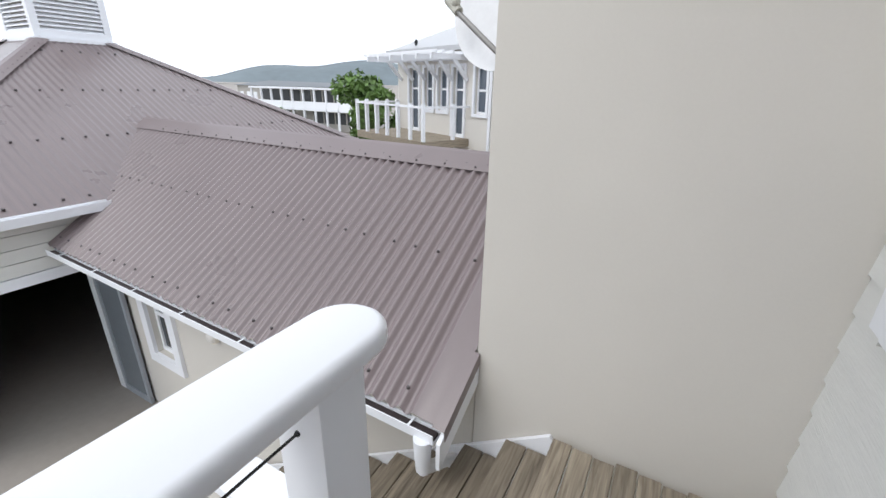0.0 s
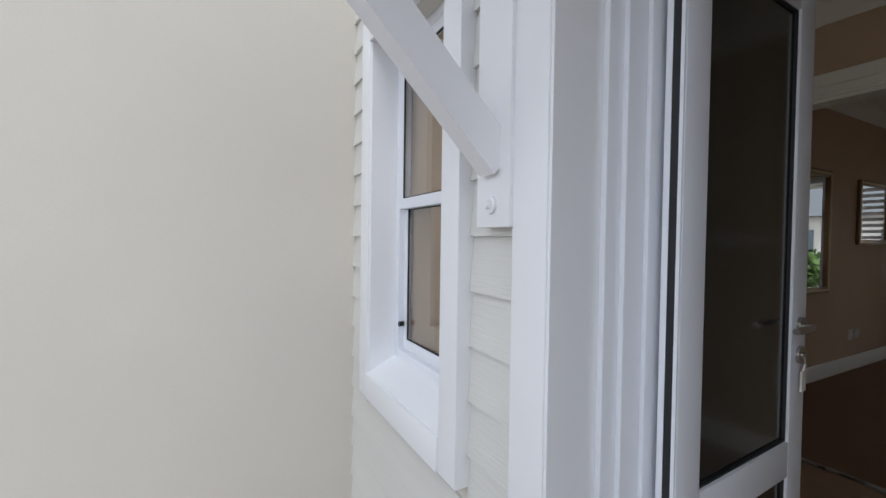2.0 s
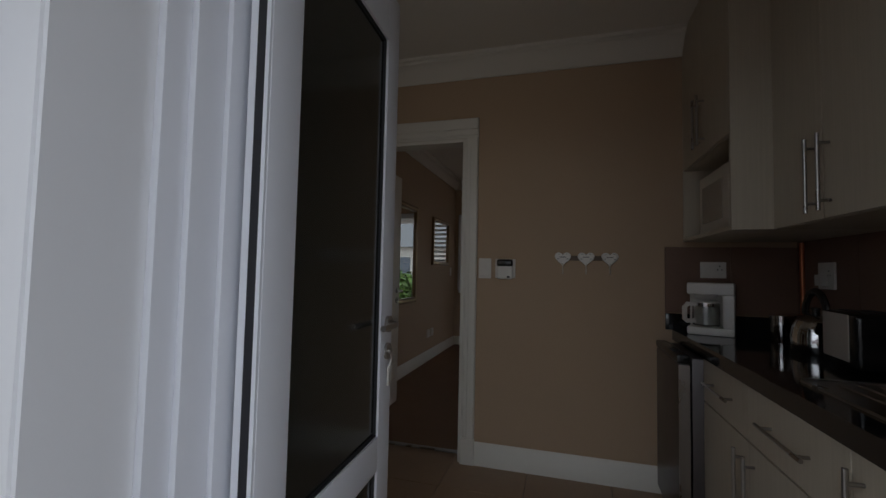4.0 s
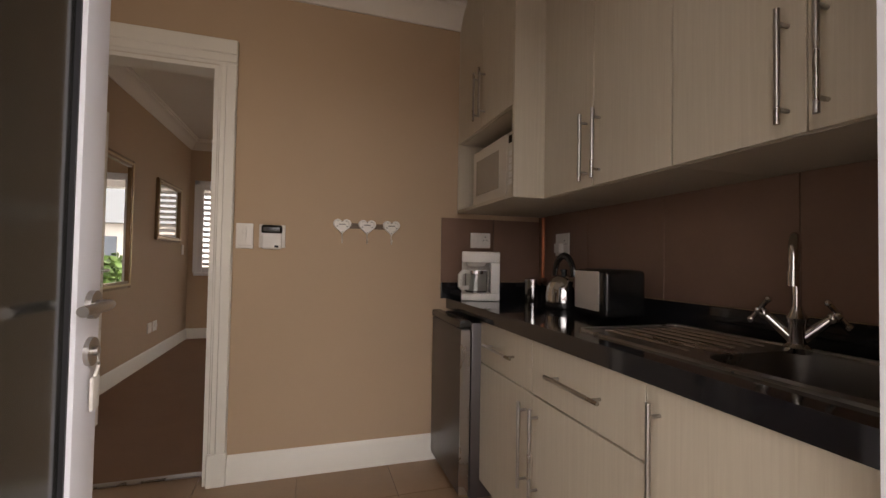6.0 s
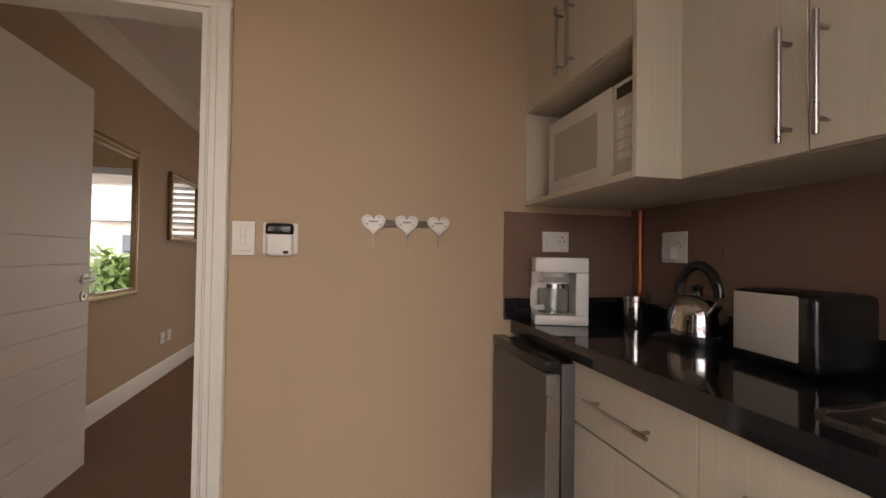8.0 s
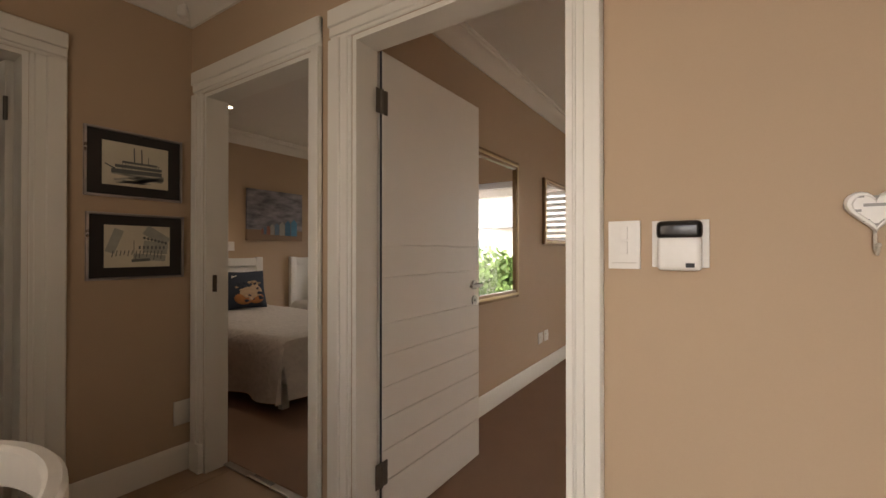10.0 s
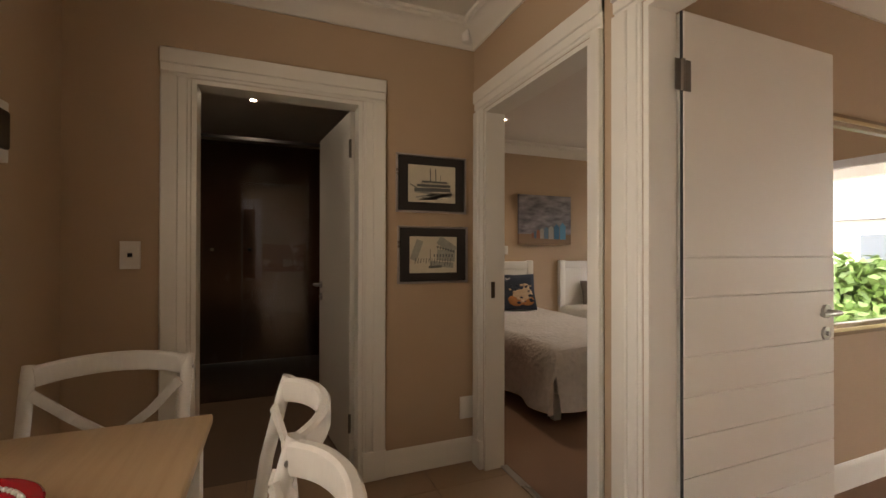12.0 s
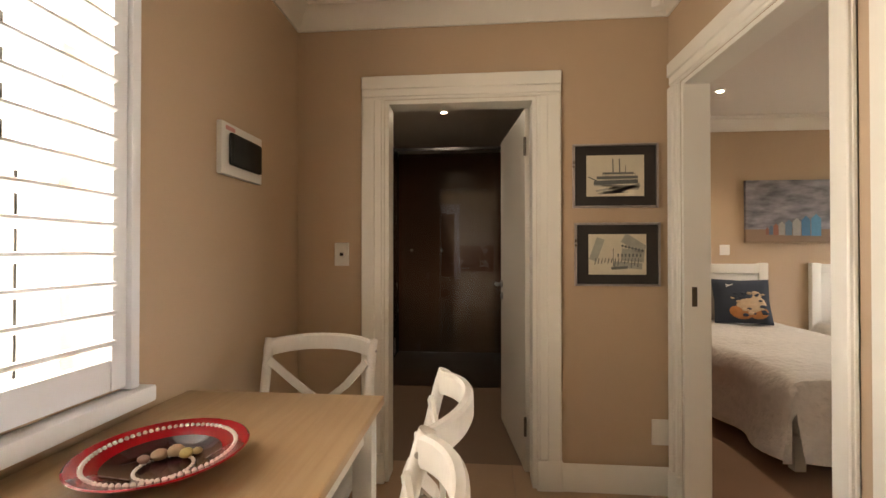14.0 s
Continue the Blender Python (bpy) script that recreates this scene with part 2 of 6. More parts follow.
def share(name, me, parent, loc, rot=(0, 0, 0), label=""):
    """A further piece on a mesh that exists already."""
    ob = new(name, me)
    ob.parent = parent
    ob.location, ob.rotation_euler = loc, rot
    if label:
        ob["label"] = label
    return ob


def thing(name, loc, label, category, group="", rz=0.0, kind=""):
    ob = new(name)
    ob.empty_display_size = 0.1
    ob.location, ob.rotation_euler = loc, (0, 0, radians(rz))
    return tagged(ob, label, category, group, kind)


def structure(name, bm, material, label, category, smooth=False):
    return tagged(link(name, bm, material, smooth), label, category, "", "structure")


def wall_cells(bm, axis, p0, p1, a0, a1, z0, z1, holes=()):
    """A wall p0..p1 thick, along a0..a1, with openings (a0, a1, z0, z1)."""
    cuts = sorted({a0, a1, *[v for h in holes for v in h[:2]]})
    for u, v in zip(cuts, cuts[1:]):
        mid = (u + v) / 2
        spans, z = [], z0
        for h in sorted((h for h in holes if h[0] < mid < h[1]), key=lambda h: h[2]):
            if h[2] > z:
                spans.append((z, h[2]))
            z = h[3]
        if z < z1:
            spans.append((z, z1))
        for lo, hi in spans:
            if axis == "x":
                bx(bm, p0, p1, u, v, lo, hi)
            else:
                bx(bm, u, v, p0, p1, lo, hi)
    bmesh.ops.remove_doubles(bm, verts=bm.verts, dist=1e-5)
    return bm


CORNICE = [(0.0, 0.0), (0.012, 0.0), (0.016, 0.018), (0.03, 0.03), (0.045, 0.06), (0.075, 0.088), (0.095, 0.092), (0.097, 0.108), (0.11, 0.112), (0.11, 0.13), (0.0, 0.13)]
SKIRT = [(0.0, 0.0), (0.018, 0.0), (0.018, 0.095), (0.014, 0.104), (0.014, 0.112), (0.008, 0.125), (0.004, 0.135), (0.0, 0.135)]


def run(bm, a, b, prof, inward, z):
    """A moulding of section prof along a wall from a to b, out along inward."""
    a, b, n = Vector((*a, z)), Vector((*b, z)), Vector((*inward, 0))
    rings = [[bm.verts.new(p + n * o + Vector((0, 0, h))) for o, h in prof] for p in (a, b)]
    k = len(prof)
    for i in range(k):
        bm.faces.new((rings[0][i], rings[0][(i + 1) % k], rings[1][(i + 1) % k], rings[1][i]))
    bm.faces.new(rings[0][::-1])
    bm.faces.new(rings[1])
    return bm


def casing(parent, axis, plane, out, a0, a1, top, widths, depth, label=""):
    """The moulded lining round a door opening: two legs and a head, each with a stepped face. out: which way it stands proud."""
    wl, wr, wt = widths
    steps = ((0.0, 1.0, 0.010), (0.12, 1.0, 0.017), (0.42, 0.97, 0.027))

    def bar(lo, hi, z0, z1, flip, name):
        bm = bm_new()
        for s0, s1, d in steps:
            u0, u1 = lo + (hi - lo) * s0, lo + (hi - lo) * s1
            if flip:
                u0, u1 = hi - (hi - lo) * s0, hi - (hi - lo) * s1
            p0, p1 = plane, plane + out * d
            if axis == "x":
                bx(bm, p0, p1, u0, u1, z0, z1, 0.004, 1)
            else:
                bx(bm, u0, u1, p0, p1, z0, z1, 0.004, 1)
        p0, p1 = plane, plane + out * 0.029
        if axis == "x":
            bx(bm, p0, p1, lo - 0.002, hi + 0.002, 0.0, 0.155, 0.004, 1)
        else:
            bx(bm, lo - 0.002, hi + 0.002, p0, p1, 0.0, 0.155, 0.004, 1)
        part(name, bm, M_TRIM, parent, "", True)

    bar(a0 - wl, a0, 0.0, top, True, "casing_leg")
    bar(a1, a1 + wr, 0.0, top, False, "casing_leg")
    bm = bm_new()
    for s0, s1, d in steps:
        lo, hi = top + wt * s0, top + wt * s1
        p0, p1 = plane, plane + out * d
        if axis == "x":
            bx(bm, p0, p1, a0 - wl, a1 + wr, lo, hi, 0.004, 1)
        else:
            bx(bm, a0 - wl, a1 + wr, p0, p1, lo, hi, 0.004, 1)
    part("casing_head", bm, M_TRIM, parent, "", True)


def jambs(parent, axis, p0, p1, a0, a1, top):
    t = 0.02
    for lo, hi in ((a0, a0 + t), (a1 - t, a1)):
        bm = bm_new()
        if axis == "x":
            bx(bm, p0, p1, lo, hi, 0, top)
        else:
            bx(bm, lo, hi, p0, p1, 0, top)
        part("jamb", bm, M_TRIM, parent)
    bm = bm_new()
    if axis == "x":
        bx(bm, p0, p1, a0 + t, a1 - t, top - t, top)
    else:
        bx(bm, a0 + t, a1 - t, p0, p1, top - t, top)
    part("jamb_head", bm, M_TRIM, parent)


# ---- the flat: walls, floors, ceilings ----
X0, X1, Y0, Y1, H = 1.19, 3.10, -1.22, 2.60, 2.51
XL, YL, YB = 7.08, 1.62, 4.75      # lounge end wall, lounge side wall, bedroom back wall
LD = (0.53, 1.377)                  # lounge door
BD = (1.615, 2.47)                  # bedroom door
TD = (1.663, 2.449)                 # bathroom door
FD = (-0.60, 0.541)                 # front door
HEAD = 2.0
HL = 2.59                          # lounge ceiling

bm = bm_new()
wall_cells(bm, "x", X1, X1 + 0.12, Y0 - 0.2, Y1 + 0.12, 0, H, ((*LD, 0, HEAD), (*BD, 0, HEAD)))
structure("wall_east", bm, M_INT, "warm beige painted plaster wall with two doorways", "wall")
bm = bm_new()
wall_cells(bm, "y", Y1, Y1 + 0.12, X0, X1, 0, H, ((*TD, 0, HEAD),))
structure("wall_north", bm, M_INT, "warm beige painted plaster wall with a doorway", "wall")
bm = bm_new()
wall_cells(bm, "y", Y0 - 0.2, Y0, 0.93, X1, 0, H)
structure("wall_south", bm, M_INT, "beige painted plaster wall behind the kitchen units", "wall")
bm = bm_new()
wall_cells(bm, "x", 1.06, X0, Y0, Y1 + 0.12, 0, H, ((FD[0], FD[1], 0, 2.12), (0.78, 1.43, 0.87, 2.05)))
structure("wall_west", bm, M_INT, "beige inner face of the outside wall", "wall")
bm = bm_new()
wall_cells(bm, "x", 0.93, 1.06, Y0, 2.03, -2.7, 3.0, ((FD[0], FD[1], 0, 2.12), (0.99, 1.672, 0.633, 2.085)))
structure("wall_west_outer", bm, M_PLASTW, "pale plastered outer leaf of the front wall", "wall")

bm = bm_new()
bx(bm, 0.93, X1 + 0.12, Y0, Y1 + 0.12, -0.25, -0.012)
structure("floor", bm, M_GROUT, "grout bed under the kitchen floor tiles", "floor")
bm = bm_new()
bx(bm, X1 + 0.12, XL + 0.1, -2.6, 5.0, -0.25, 0.004)
structure("floor_carpet", bm, M_CARPET, "brown loop carpet in the lounge and the bedroom", "carpet floor")
bm = bm_new()
bx(bm, 0.9, X1 + 0.12, Y1 + 0.12, 5.6, -0.25, -0.004)
structure("floor_bathroom", bm, mat("bath_floor_tile", (0.17, 0.105, 0.066), 0.45, var=0.12, scale=6, fine=0.04), "dark brown tiled bathroom floor", "floor")
bm = bm_new()
bx(bm, 1.06, X1 + 0.12, -2.7, 5.7, H, H + 0.20)
bx(bm, X1 + 0.12, XL + 0.12, YL + 0.03, 5.7, H, H + 0.20)
structure("ceiling", bm, M_CEIL, "flat off-white painted ceiling", "ceiling")
bm = bm_new()
bx(bm, X1 + 0.12, XL + 0.12, -2.7, YL + 0.03, HL, HL + 0.12)
structure("ceiling_lounge", bm, M_CEIL, "flat off-white painted lounge ceiling", "ceiling")

# lounge, bedroom and bathroom shells
bm = bm_new()
wall_cells(bm, "y", YL, YL + 0.06, X1 + 0.12, XL, 0, H)
bx(bm, X1 + 0.12, XL, YL, YL + 0.03, H, HL)
structure("wall_lounge_side", bm, M_INT, "beige painted lounge wall with two mirrors", "wall")
bm = bm_new()
wall_cells(bm, "x", XL, XL + 0.15, -2.6, 5.0, 0, HL, ((-0.85, 0.93, 0.05, 2.1), (1.07, 1.50, 0.86, 2.0), (2.8, 4.0, 0.9, 2.05)))
structure("wall_lounge_end", bm, M_INT, "beige lounge end wall with glazed openings", "wall")
bm = bm_new()
wall_cells(bm, "y", -2.7, -2.6, X1, XL, 0, HL)
structure("wall_lounge_south", bm, M_INT, "plain beige lounge wall", "wall")
bm = bm_new()
wall_cells(bm, "y", YB, YB + 0.12, X1 + 0.12, XL, 0, H)
structure("wall_bedroom_back", bm, M_INT, "beige bedroom wall behind the beds", "wall")
bm = bm_new()
wall_cells(bm, "x", X1, X1 + 0.12, Y1 + 0.12, 5.6, 0, H)
wall_cells(bm, "x", 1.06, 1.19, Y1 + 0.12, 5.6, 0, H)
wall_cells(bm, "y", 5.5, 5.6, 1.19, X1, 0, H)
structure("wall_bathroom", bm, mat("bath_tile", (0.14, 0.058, 0.034), 0.25, var=0.12, scale=6, fine=0.04), "brown tiled bathroom walls", "wall")
bm = bm_new()
bx(bm, 1.19, X1, Y1 + 0.12, 5.5, 2.40, 2.44)
structure("ceiling_bathroom", bm, M_CEIL, "lowered off-white bathroom ceiling", "ceiling")

# mouldings
def moulding(name, label, segs, prof, z, material):
    ob = tagged(new(name), label, name.split("_")[0], "", "structure")
    for a, b, n in segs:
        part("length", run(bm_new(), a, b, prof, n, z), material, ob, "", True)

moulding("cornice_kitchen", "off-white moulded plaster cornice", [((X0, Y1), (X1, Y1), (0, -1)), ((X1, -0.72), (X1, Y1), (-1, 0)), ((X0, -0.85), (X0, Y1), (1, 0))], CORNICE, 2.38, M_CEIL)
moulding("cornice_lounge", "off-white moulded plaster cornice", [((3.22, YL), (XL, YL), (0, -1)), ((XL, -2.6), (XL, YL), (-1, 0)), ((3.22, -2.6), (3.22, YL), (1, 0))], CORNICE, 2.46, M_CEIL)
moulding("cornice_bedroom", "off-white moulded plaster cornice", [((3.22, YB), (XL, YB), (0, -1)), ((XL, 1.68), (XL, YB), (-1, 0)), ((3.22, 1.68), (3.22, YB), (1, 0))], CORNICE, 2.38, M_CEIL)
moulding("baseboard_kitchen", "white painted skirting board", [((TD[1] + 0.123, Y1), (X1, Y1), (0, -1)), ((X0, Y1), (TD[0] - 0.122, Y1), (0, -1)), ((X1, -0.60), (X1, LD[0] - 0.082), (-1, 0)), ((X0, FD[1] + 0.08), (X0, Y1), (1, 0))], SKIRT, 0.0, M_TRIM)
moulding("baseboard_lounge", "white painted skirting board", [((3.22, YL), (XL, YL), (0, -1)), ((XL, 0.93), (XL, YL), (-1, 0))], SKIRT, 0.0, M_TRIM)
moulding("baseboard_bedroom", "white painted skirting board", [((3.22, YB), (XL, YB), (0, -1))], SKIRT, 0.0, M_TRIM)


# ---- inside doors ----
def door_frame(name, axis, plane, out, back, a0, a1, widths, label):
    ob = tagged(new(name), label, "door frame", "", "structure")
    casing(ob, axis, plane, out, a0, a1, HEAD, widths, 0.02)
    jambs(ob, axis, min(plane, back), max(plane, back), a0, a1, HEAD)
    return ob

door_frame("door_frame_lounge", "x", X1, -1, X1 + 0.12, *LD, (0.082, 0.116, 0.125), "white painted moulded doorway lining to the lounge")
door_frame("door_frame_bedroom", "x", X1, -1, X1 + 0.12, *BD, (0.07, 0.09, 0.125), "white painted moulded doorway lining to the bedroom")
door_frame("door_frame_bathroom", "y", Y1, -1, Y1 + 0.12, *TD, (0.122, 0.123, 0.125), "white painted moulded doorway lining to the bathroom")


def lever(parent, at, side, along, stand=0.05):
    """A lever handle with its roses, on the face whose outward y is side; the lever points along x."""
    x, y, z = at
    bm = bm_new()
    cyl(bm, (x, y, z), (x, y + side * 0.01, z), 0.026, n=20)
    cyl(bm, (x, y + side * 0.01, z), (x, y + side * stand, z), 0.009, n=12)
    sweep(bm, [(x, y + side * stand, z), (x + along * 0.03, y + side * (stand + 0.005), z), (x + along * 0.12, y + side * (stand + 0.002), z)], circle_prof(0.009), up=(0, 0, 1))
    part("lever_handle", bm, M_STEEL, parent, "brushed steel lever handle", True)
    bm = bm_new()
    cyl(bm, (x, y, z - 0.085), (x, y + side * 0.008, z - 0.085), 0.026, n=20)
    cyl(bm, (x, y + side * 0.008, z - 0.085), (x, y + side * 0.016, z - 0.085), 0.009, n=12)
    part("keyhole_rose", bm, M_STEEL, parent, "brushed steel keyhole rose", True)


def flush_door(name, hinge, rz, width, label, grooves, handle_side=-1, hinge_side=1):
    """A flush leaf from its hinge along local x, with grooves across it; its face looks to -y."""
    ob = tagged(thing(name, (*hinge, 0), label, "door", rz=rz), kind="structure")
    t, z0, z1 = 0.04, 0.012, 1.985
    zs = [z0] + [g for g in grooves] + [z1]
    bm = bm_new()
    bx(bm, 0.004, width - 0.004, -t / 2 + 0.006, t / 2 - 0.006, z0 + 0.004, z1 - 0.004)
    leaf_core = part("leaf", bm, M_DOOR, ob)
    for lo, hi in zip(zs, zs[1:]):
        bm = bm_new()
        bx(bm, 0.0, width, -t / 2, t / 2, lo + (0.0018 if lo > z0 else 0), hi - (0.0018 if hi < z1 else 0), 0.002, 1)
        part("panel", bm, M_DOOR, leaf_core, "", True)
    lever(ob, (width - 0.06, -t / 2, 0.98), -1, -1)
    lever(ob, (width - 0.06, t / 2, 0.98), 1, -1)
    for z in (0.26, 1.775):
        bm = bm_new()
        cyl(bm, (-0.008, hinge_side * -0.022, z - 0.05), (-0.008, hinge_side * -0.022, z + 0.05), 0.008, n=10)
        bx(bm, -0.006, 0.030, -t / 2 - 0.002, -t / 2 + 0.001, z - 0.05, z + 0.05)
        bx(bm, -0.04, -0.010, -t / 2 - 0.002, -t / 2 + 0.001, z - 0.05, z + 0.05)
        part("hinge", bm, mat("dull_hinge_steel", (0.16, 0.14, 0.12), 0.4, metal=0.8), ob, "dull steel butt hinge", True)
    if hinge_side > 0:
        # black strip stands for the shade in the gap beside the jamb
        bm = bm_new()
        bx(bm, -0.005, 0.0, -t / 2 + 0.003, -t / 2 + 0.011, z0, z1)
        part("edge_seal", bm, M_GASKET, ob, "dark strip standing for the shade in the hinge gap")
    return ob

GRV = [0.22, 0.35, 0.48, 0.61, 0.74, 0.87, 1.06, 1.19]
bm = bm_new()
bx(bm, X1 + 0.095, X1 + 0.135, BD[0] + 0.02, BD[1] - 0.02, 0.004, 0.012, 0.003)
bx(bm, X1 + 0.095, X1 + 0.135, LD[0] + 0.02, LD[1] - 0.02, 0.004, 0.012, 0.003)
structure("threshold_strip", bm, M_STEEL, "thin metal strip between tiles and carpet", "threshold", True)
bm = bm_new()
bx(bm, X1 + 0.035, X1 + 0.058, BD[1] - 0.0225, BD[1] - 0.0195, 0.95, 1.04, 0.0005, 1)
structure("strike_plate", bm, mat("bronze_strike", (0.10, 0.08, 0.06), 0.35, metal=0.7), "dark metal strike plate let into the door jamb", "strike plate")
flush_door("door_lounge", (3.235, 1.362), 0.0, 0.82, "off-white flush door with horizontal grooves, standing open into the lounge", GRV)
flush_door("door_bathroom", (2.425, 2.735), 97.0, 0.74, "off-white flush bathroom door standing open", [], hinge_side=-1)
# ---- front of the building ----
YW = 2.03                          # plastered return wall
bm = bm_new()
bx(bm, -0.592, 0.93, YW, YW + 0.25, -2.7, 4.2)
bx(bm, -0.05, 0.93, YW + 0.25, 6.0, -2.7, 4.2)
structure("wall_return", bm, M_PLAST, "tall beige plastered side wall beside the entrance", "wall")
bm = bm_new()
bx(bm, 0.93, 1.06, YW, 6.0, 3.0, 4.2)
bx(bm, 0.93, 1.06, Y0, YW, 3.0, 4.2)
structure("wall_upper", bm, M_PLASTW, "pale plastered upper wall", "wall")

siding = tagged(new("wall_siding"), "pale grey fibre-cement weatherboard cladding, painted", "siding", "", "structure")
COURSE = 0.155
plank_mesh = {}


def plank(y0, y1, z0, z1):
    key = (round(y1 - y0, 3), round(z1 - z0, 3))
    if key not in plank_mesh:
        bm = bm_new()
        w, h = key
        v = [bm.verts.new(p) for p in ((0, 0, 0), (-0.024, 0, 0), (-0.010, 0, h), (0, 0, h), (0, w, 0), (-0.024, w, 0), (-0.010, w, h), (0, w, h))]
        for f in ((0, 1, 2, 3), (7, 6, 5, 4), (0, 4, 5, 1), (1, 5, 6, 2), (2, 6, 7, 3), (3, 7, 4, 0)):
            bm.faces.new([v[i] for i in f])
        ob = part("plank", bm, M_SIDE, siding)
        plank_mesh[key] = ob.data
        ob.location = (0.93, y0, z0)
    else:
        share("plank", plank_mesh[key], siding, (0.93, y0, z0))


for k in range(-6, 21):
    z0 = 0.928 + COURSE * (k - 3)
    z1 = z0 + COURSE
    spans = [(-1.2, -0.70), (0.655, 0.885), (1.776, YW)]
    if z1 < 0.56 or z0 > 2.19:
        spans = [(-1.2, -0.70), (0.655, YW)]
    if z0 > 2.23:
        spans = [(-1.2, YW)]
    for a, b in spans:
        plank(a, b, z0, z1)

# front door surround
surround = tagged(new("door_surround"), "white painted flat boards round the entrance", "door trim", "", "structure")
for y0, y1, z0, z1 in ((0.541, 0.655, -0.02, 2.12), (-0.70, -0.60, -0.02, 2.12), (-0.70, 0.655, 2.12, 2.23)):
    bm = bm_new()
    bx(bm, 0.875, 0.93, y0, y1, z0, z1, 0.004)
    part("board", bm, M_WHITE, surround, "", True)
for y0, y1 in ((0.533, 0.541), (-0.60, -0.592)):
    bm = bm_new()
    bx(bm, 0.93 if y0 < 0 else 0.88, 1.03, y0, y1, 0.0, 2.12)
    part("reveal", bm, M_WHITE, surround)

# aluminium frame and open leaf
fd = tagged(new("door_frame_front"), "white aluminium entrance door frame", "door frame", "", "structure")
for lo, hi, sgn in ((0.47, 0.533, -1), (-0.592, -0.55, 1)):
    bm = bm_new()
    e = hi if sgn < 0 else lo
    o = 0.0
    bx(bm, 1.02 + o, 1.15 + o, e, e + sgn * 0.016, 0, 2.12, 0.003)
    bx(bm, 1.065 + o, 1.165 + o, e + sgn * 0.016, e + sgn * 0.030, 0, 2.085, 0.003)
    bx(bm, 1.125 + o, 1.180 + o, e + sgn * 0.030, e + sgn * 0.042, 0, 2.07, 0.003)
    part("jamb", bm, M_ALU, fd, "", True)
bm = bm_new()
bx(bm, 1.02, 1.10, -0.55, 0.50, 2.07, 2.12, 0.003)
part("head", bm, M_ALU, fd, "", True)
bm = bm_new()
bx(bm, 0.88, 1.12, -0.592, 0.533, -0.012, 0.012, 0.003)
part("threshold", bm, M_ALU, fd, "", True)

leaf = tagged(thing("door_front", (1.155, 0.454, 0), "white aluminium glazed entrance door standing open into the kitchen", "door", rz=3.3), kind="structure")
LW, SW = 0.677, 0.098
for nm, b in (("stile", (0, SW, 0.01, 2.06)), ("stile", (LW - SW, LW, 0.01, 2.06)), ("rail", (SW, LW - SW, 1.89, 2.06)), ("rail", (SW, LW - SW, 0.555, 0.658)), ("rail", (SW, LW - SW, 0.01, 0.14))):
    bm = bm_new()
    bx(bm, b[0], b[1], -0.022, 0.022, b[2], b[3], 0.004)
    part(nm, bm, M_ALU, leaf, "", True)
for z0, z1 in ((0.658, 1.89), (0.14, 0.555)):
    bm = bm_new()
    bx(bm, SW - 0.004, LW - SW + 0.004, -0.007, 0.007, z0, z1)
    part("pane", bm, M_SOOT, leaf, "dark tinted glass pane")
    for s in (-1, 1):
        bm = bm_new()
        for x0, x1, a, b in ((SW, SW + 0.006, z0, z1), (LW - SW - 0.006, LW - SW, z0, z1), (SW, LW - SW, z0, z0 + 0.006), (SW, LW - SW, z1 - 0.006, z1)):
            bx(bm, x0, x1, s * 0.007, s * 0.014, a, b)
        part("gasket", bm, M_GASKET, leaf)
bm = bm_new()
bx(bm, -0.006, 0.0, -0.020, -0.012, 0.01, 2.06)
bx(bm, -0.006, 0.0, 0.006, 0.020, 0.01, 2.06)
part("edge_profile", bm, M_ALU, leaf)
# thin black strip between the two edge profiles
bm = bm_new()
bx(bm, -0.005, 0.0, -0.012, 0.006, 0.01, 2.06)
part("edge_seal", bm, M_GASKET, leaf, "thin black strip along the hinge edge")
lever(leaf, (LW - 0.045, -0.022, 0.99), -1, -1, 0.03)
lever(leaf, (LW - 0.045, 0.022, 0.99), 1, -1)
bm = bm_new()
sweep(bm, [(LW - 0.045, -0.036, 0.90), (LW - 0.045, -0.038, 0.88), (LW - 0.045, -0.033, 0.86)], circle_prof(0.003, 6))
bx(bm, LW - 0.060, LW - 0.030, -0.036, -0.030, 0.80, 0.86, 0.002)
part("key_tag", bm, M_WPLAST, leaf, "white key tag hanging from the lock", True)

# canopy bracket
br = thing("canopy_bracket", (0.93, 0.72, 1.258), "white painted timber bracket bolted to the cladding", "bracket")
bm = bm_new()
bx(bm, -0.066, -0.024, -0.068, 0.068, 0.0, 1.03, 0.004)
part("back_board", bm, M_WHITE, br, "", True)
bm = bm_new()
sweep(bm, [(-0.05, 0, 0.155), (-0.45, 0, 0.555), (-0.78, 0, 0.885)], [(-0.030, -0.045), (0.030, -0.045), (0.030, 0.045), (-0.030, 0.045)], up=(0, 0, 1))
part("brace", bm, M_WHITE, br)
bm = bm_new()
bx(bm, -0.84, -0.024, -0.036, 0.036, 0.88, 1.03, 0.004)
part("beam", bm, M_WHITE, br, "", True)
bm = bm_new()
cyl(bm, (-0.066, 0.0, 0.055), (-0.074, 0.0, 0.055), 0.022, n=20)
cyl(bm, (-0.074, 0.0, 0.055), (-0.086, 0.0, 0.055), 0.012, 0.010, n=8)
part("bolt", bm, M_WHITE, br, "painted bolt and washer", True)

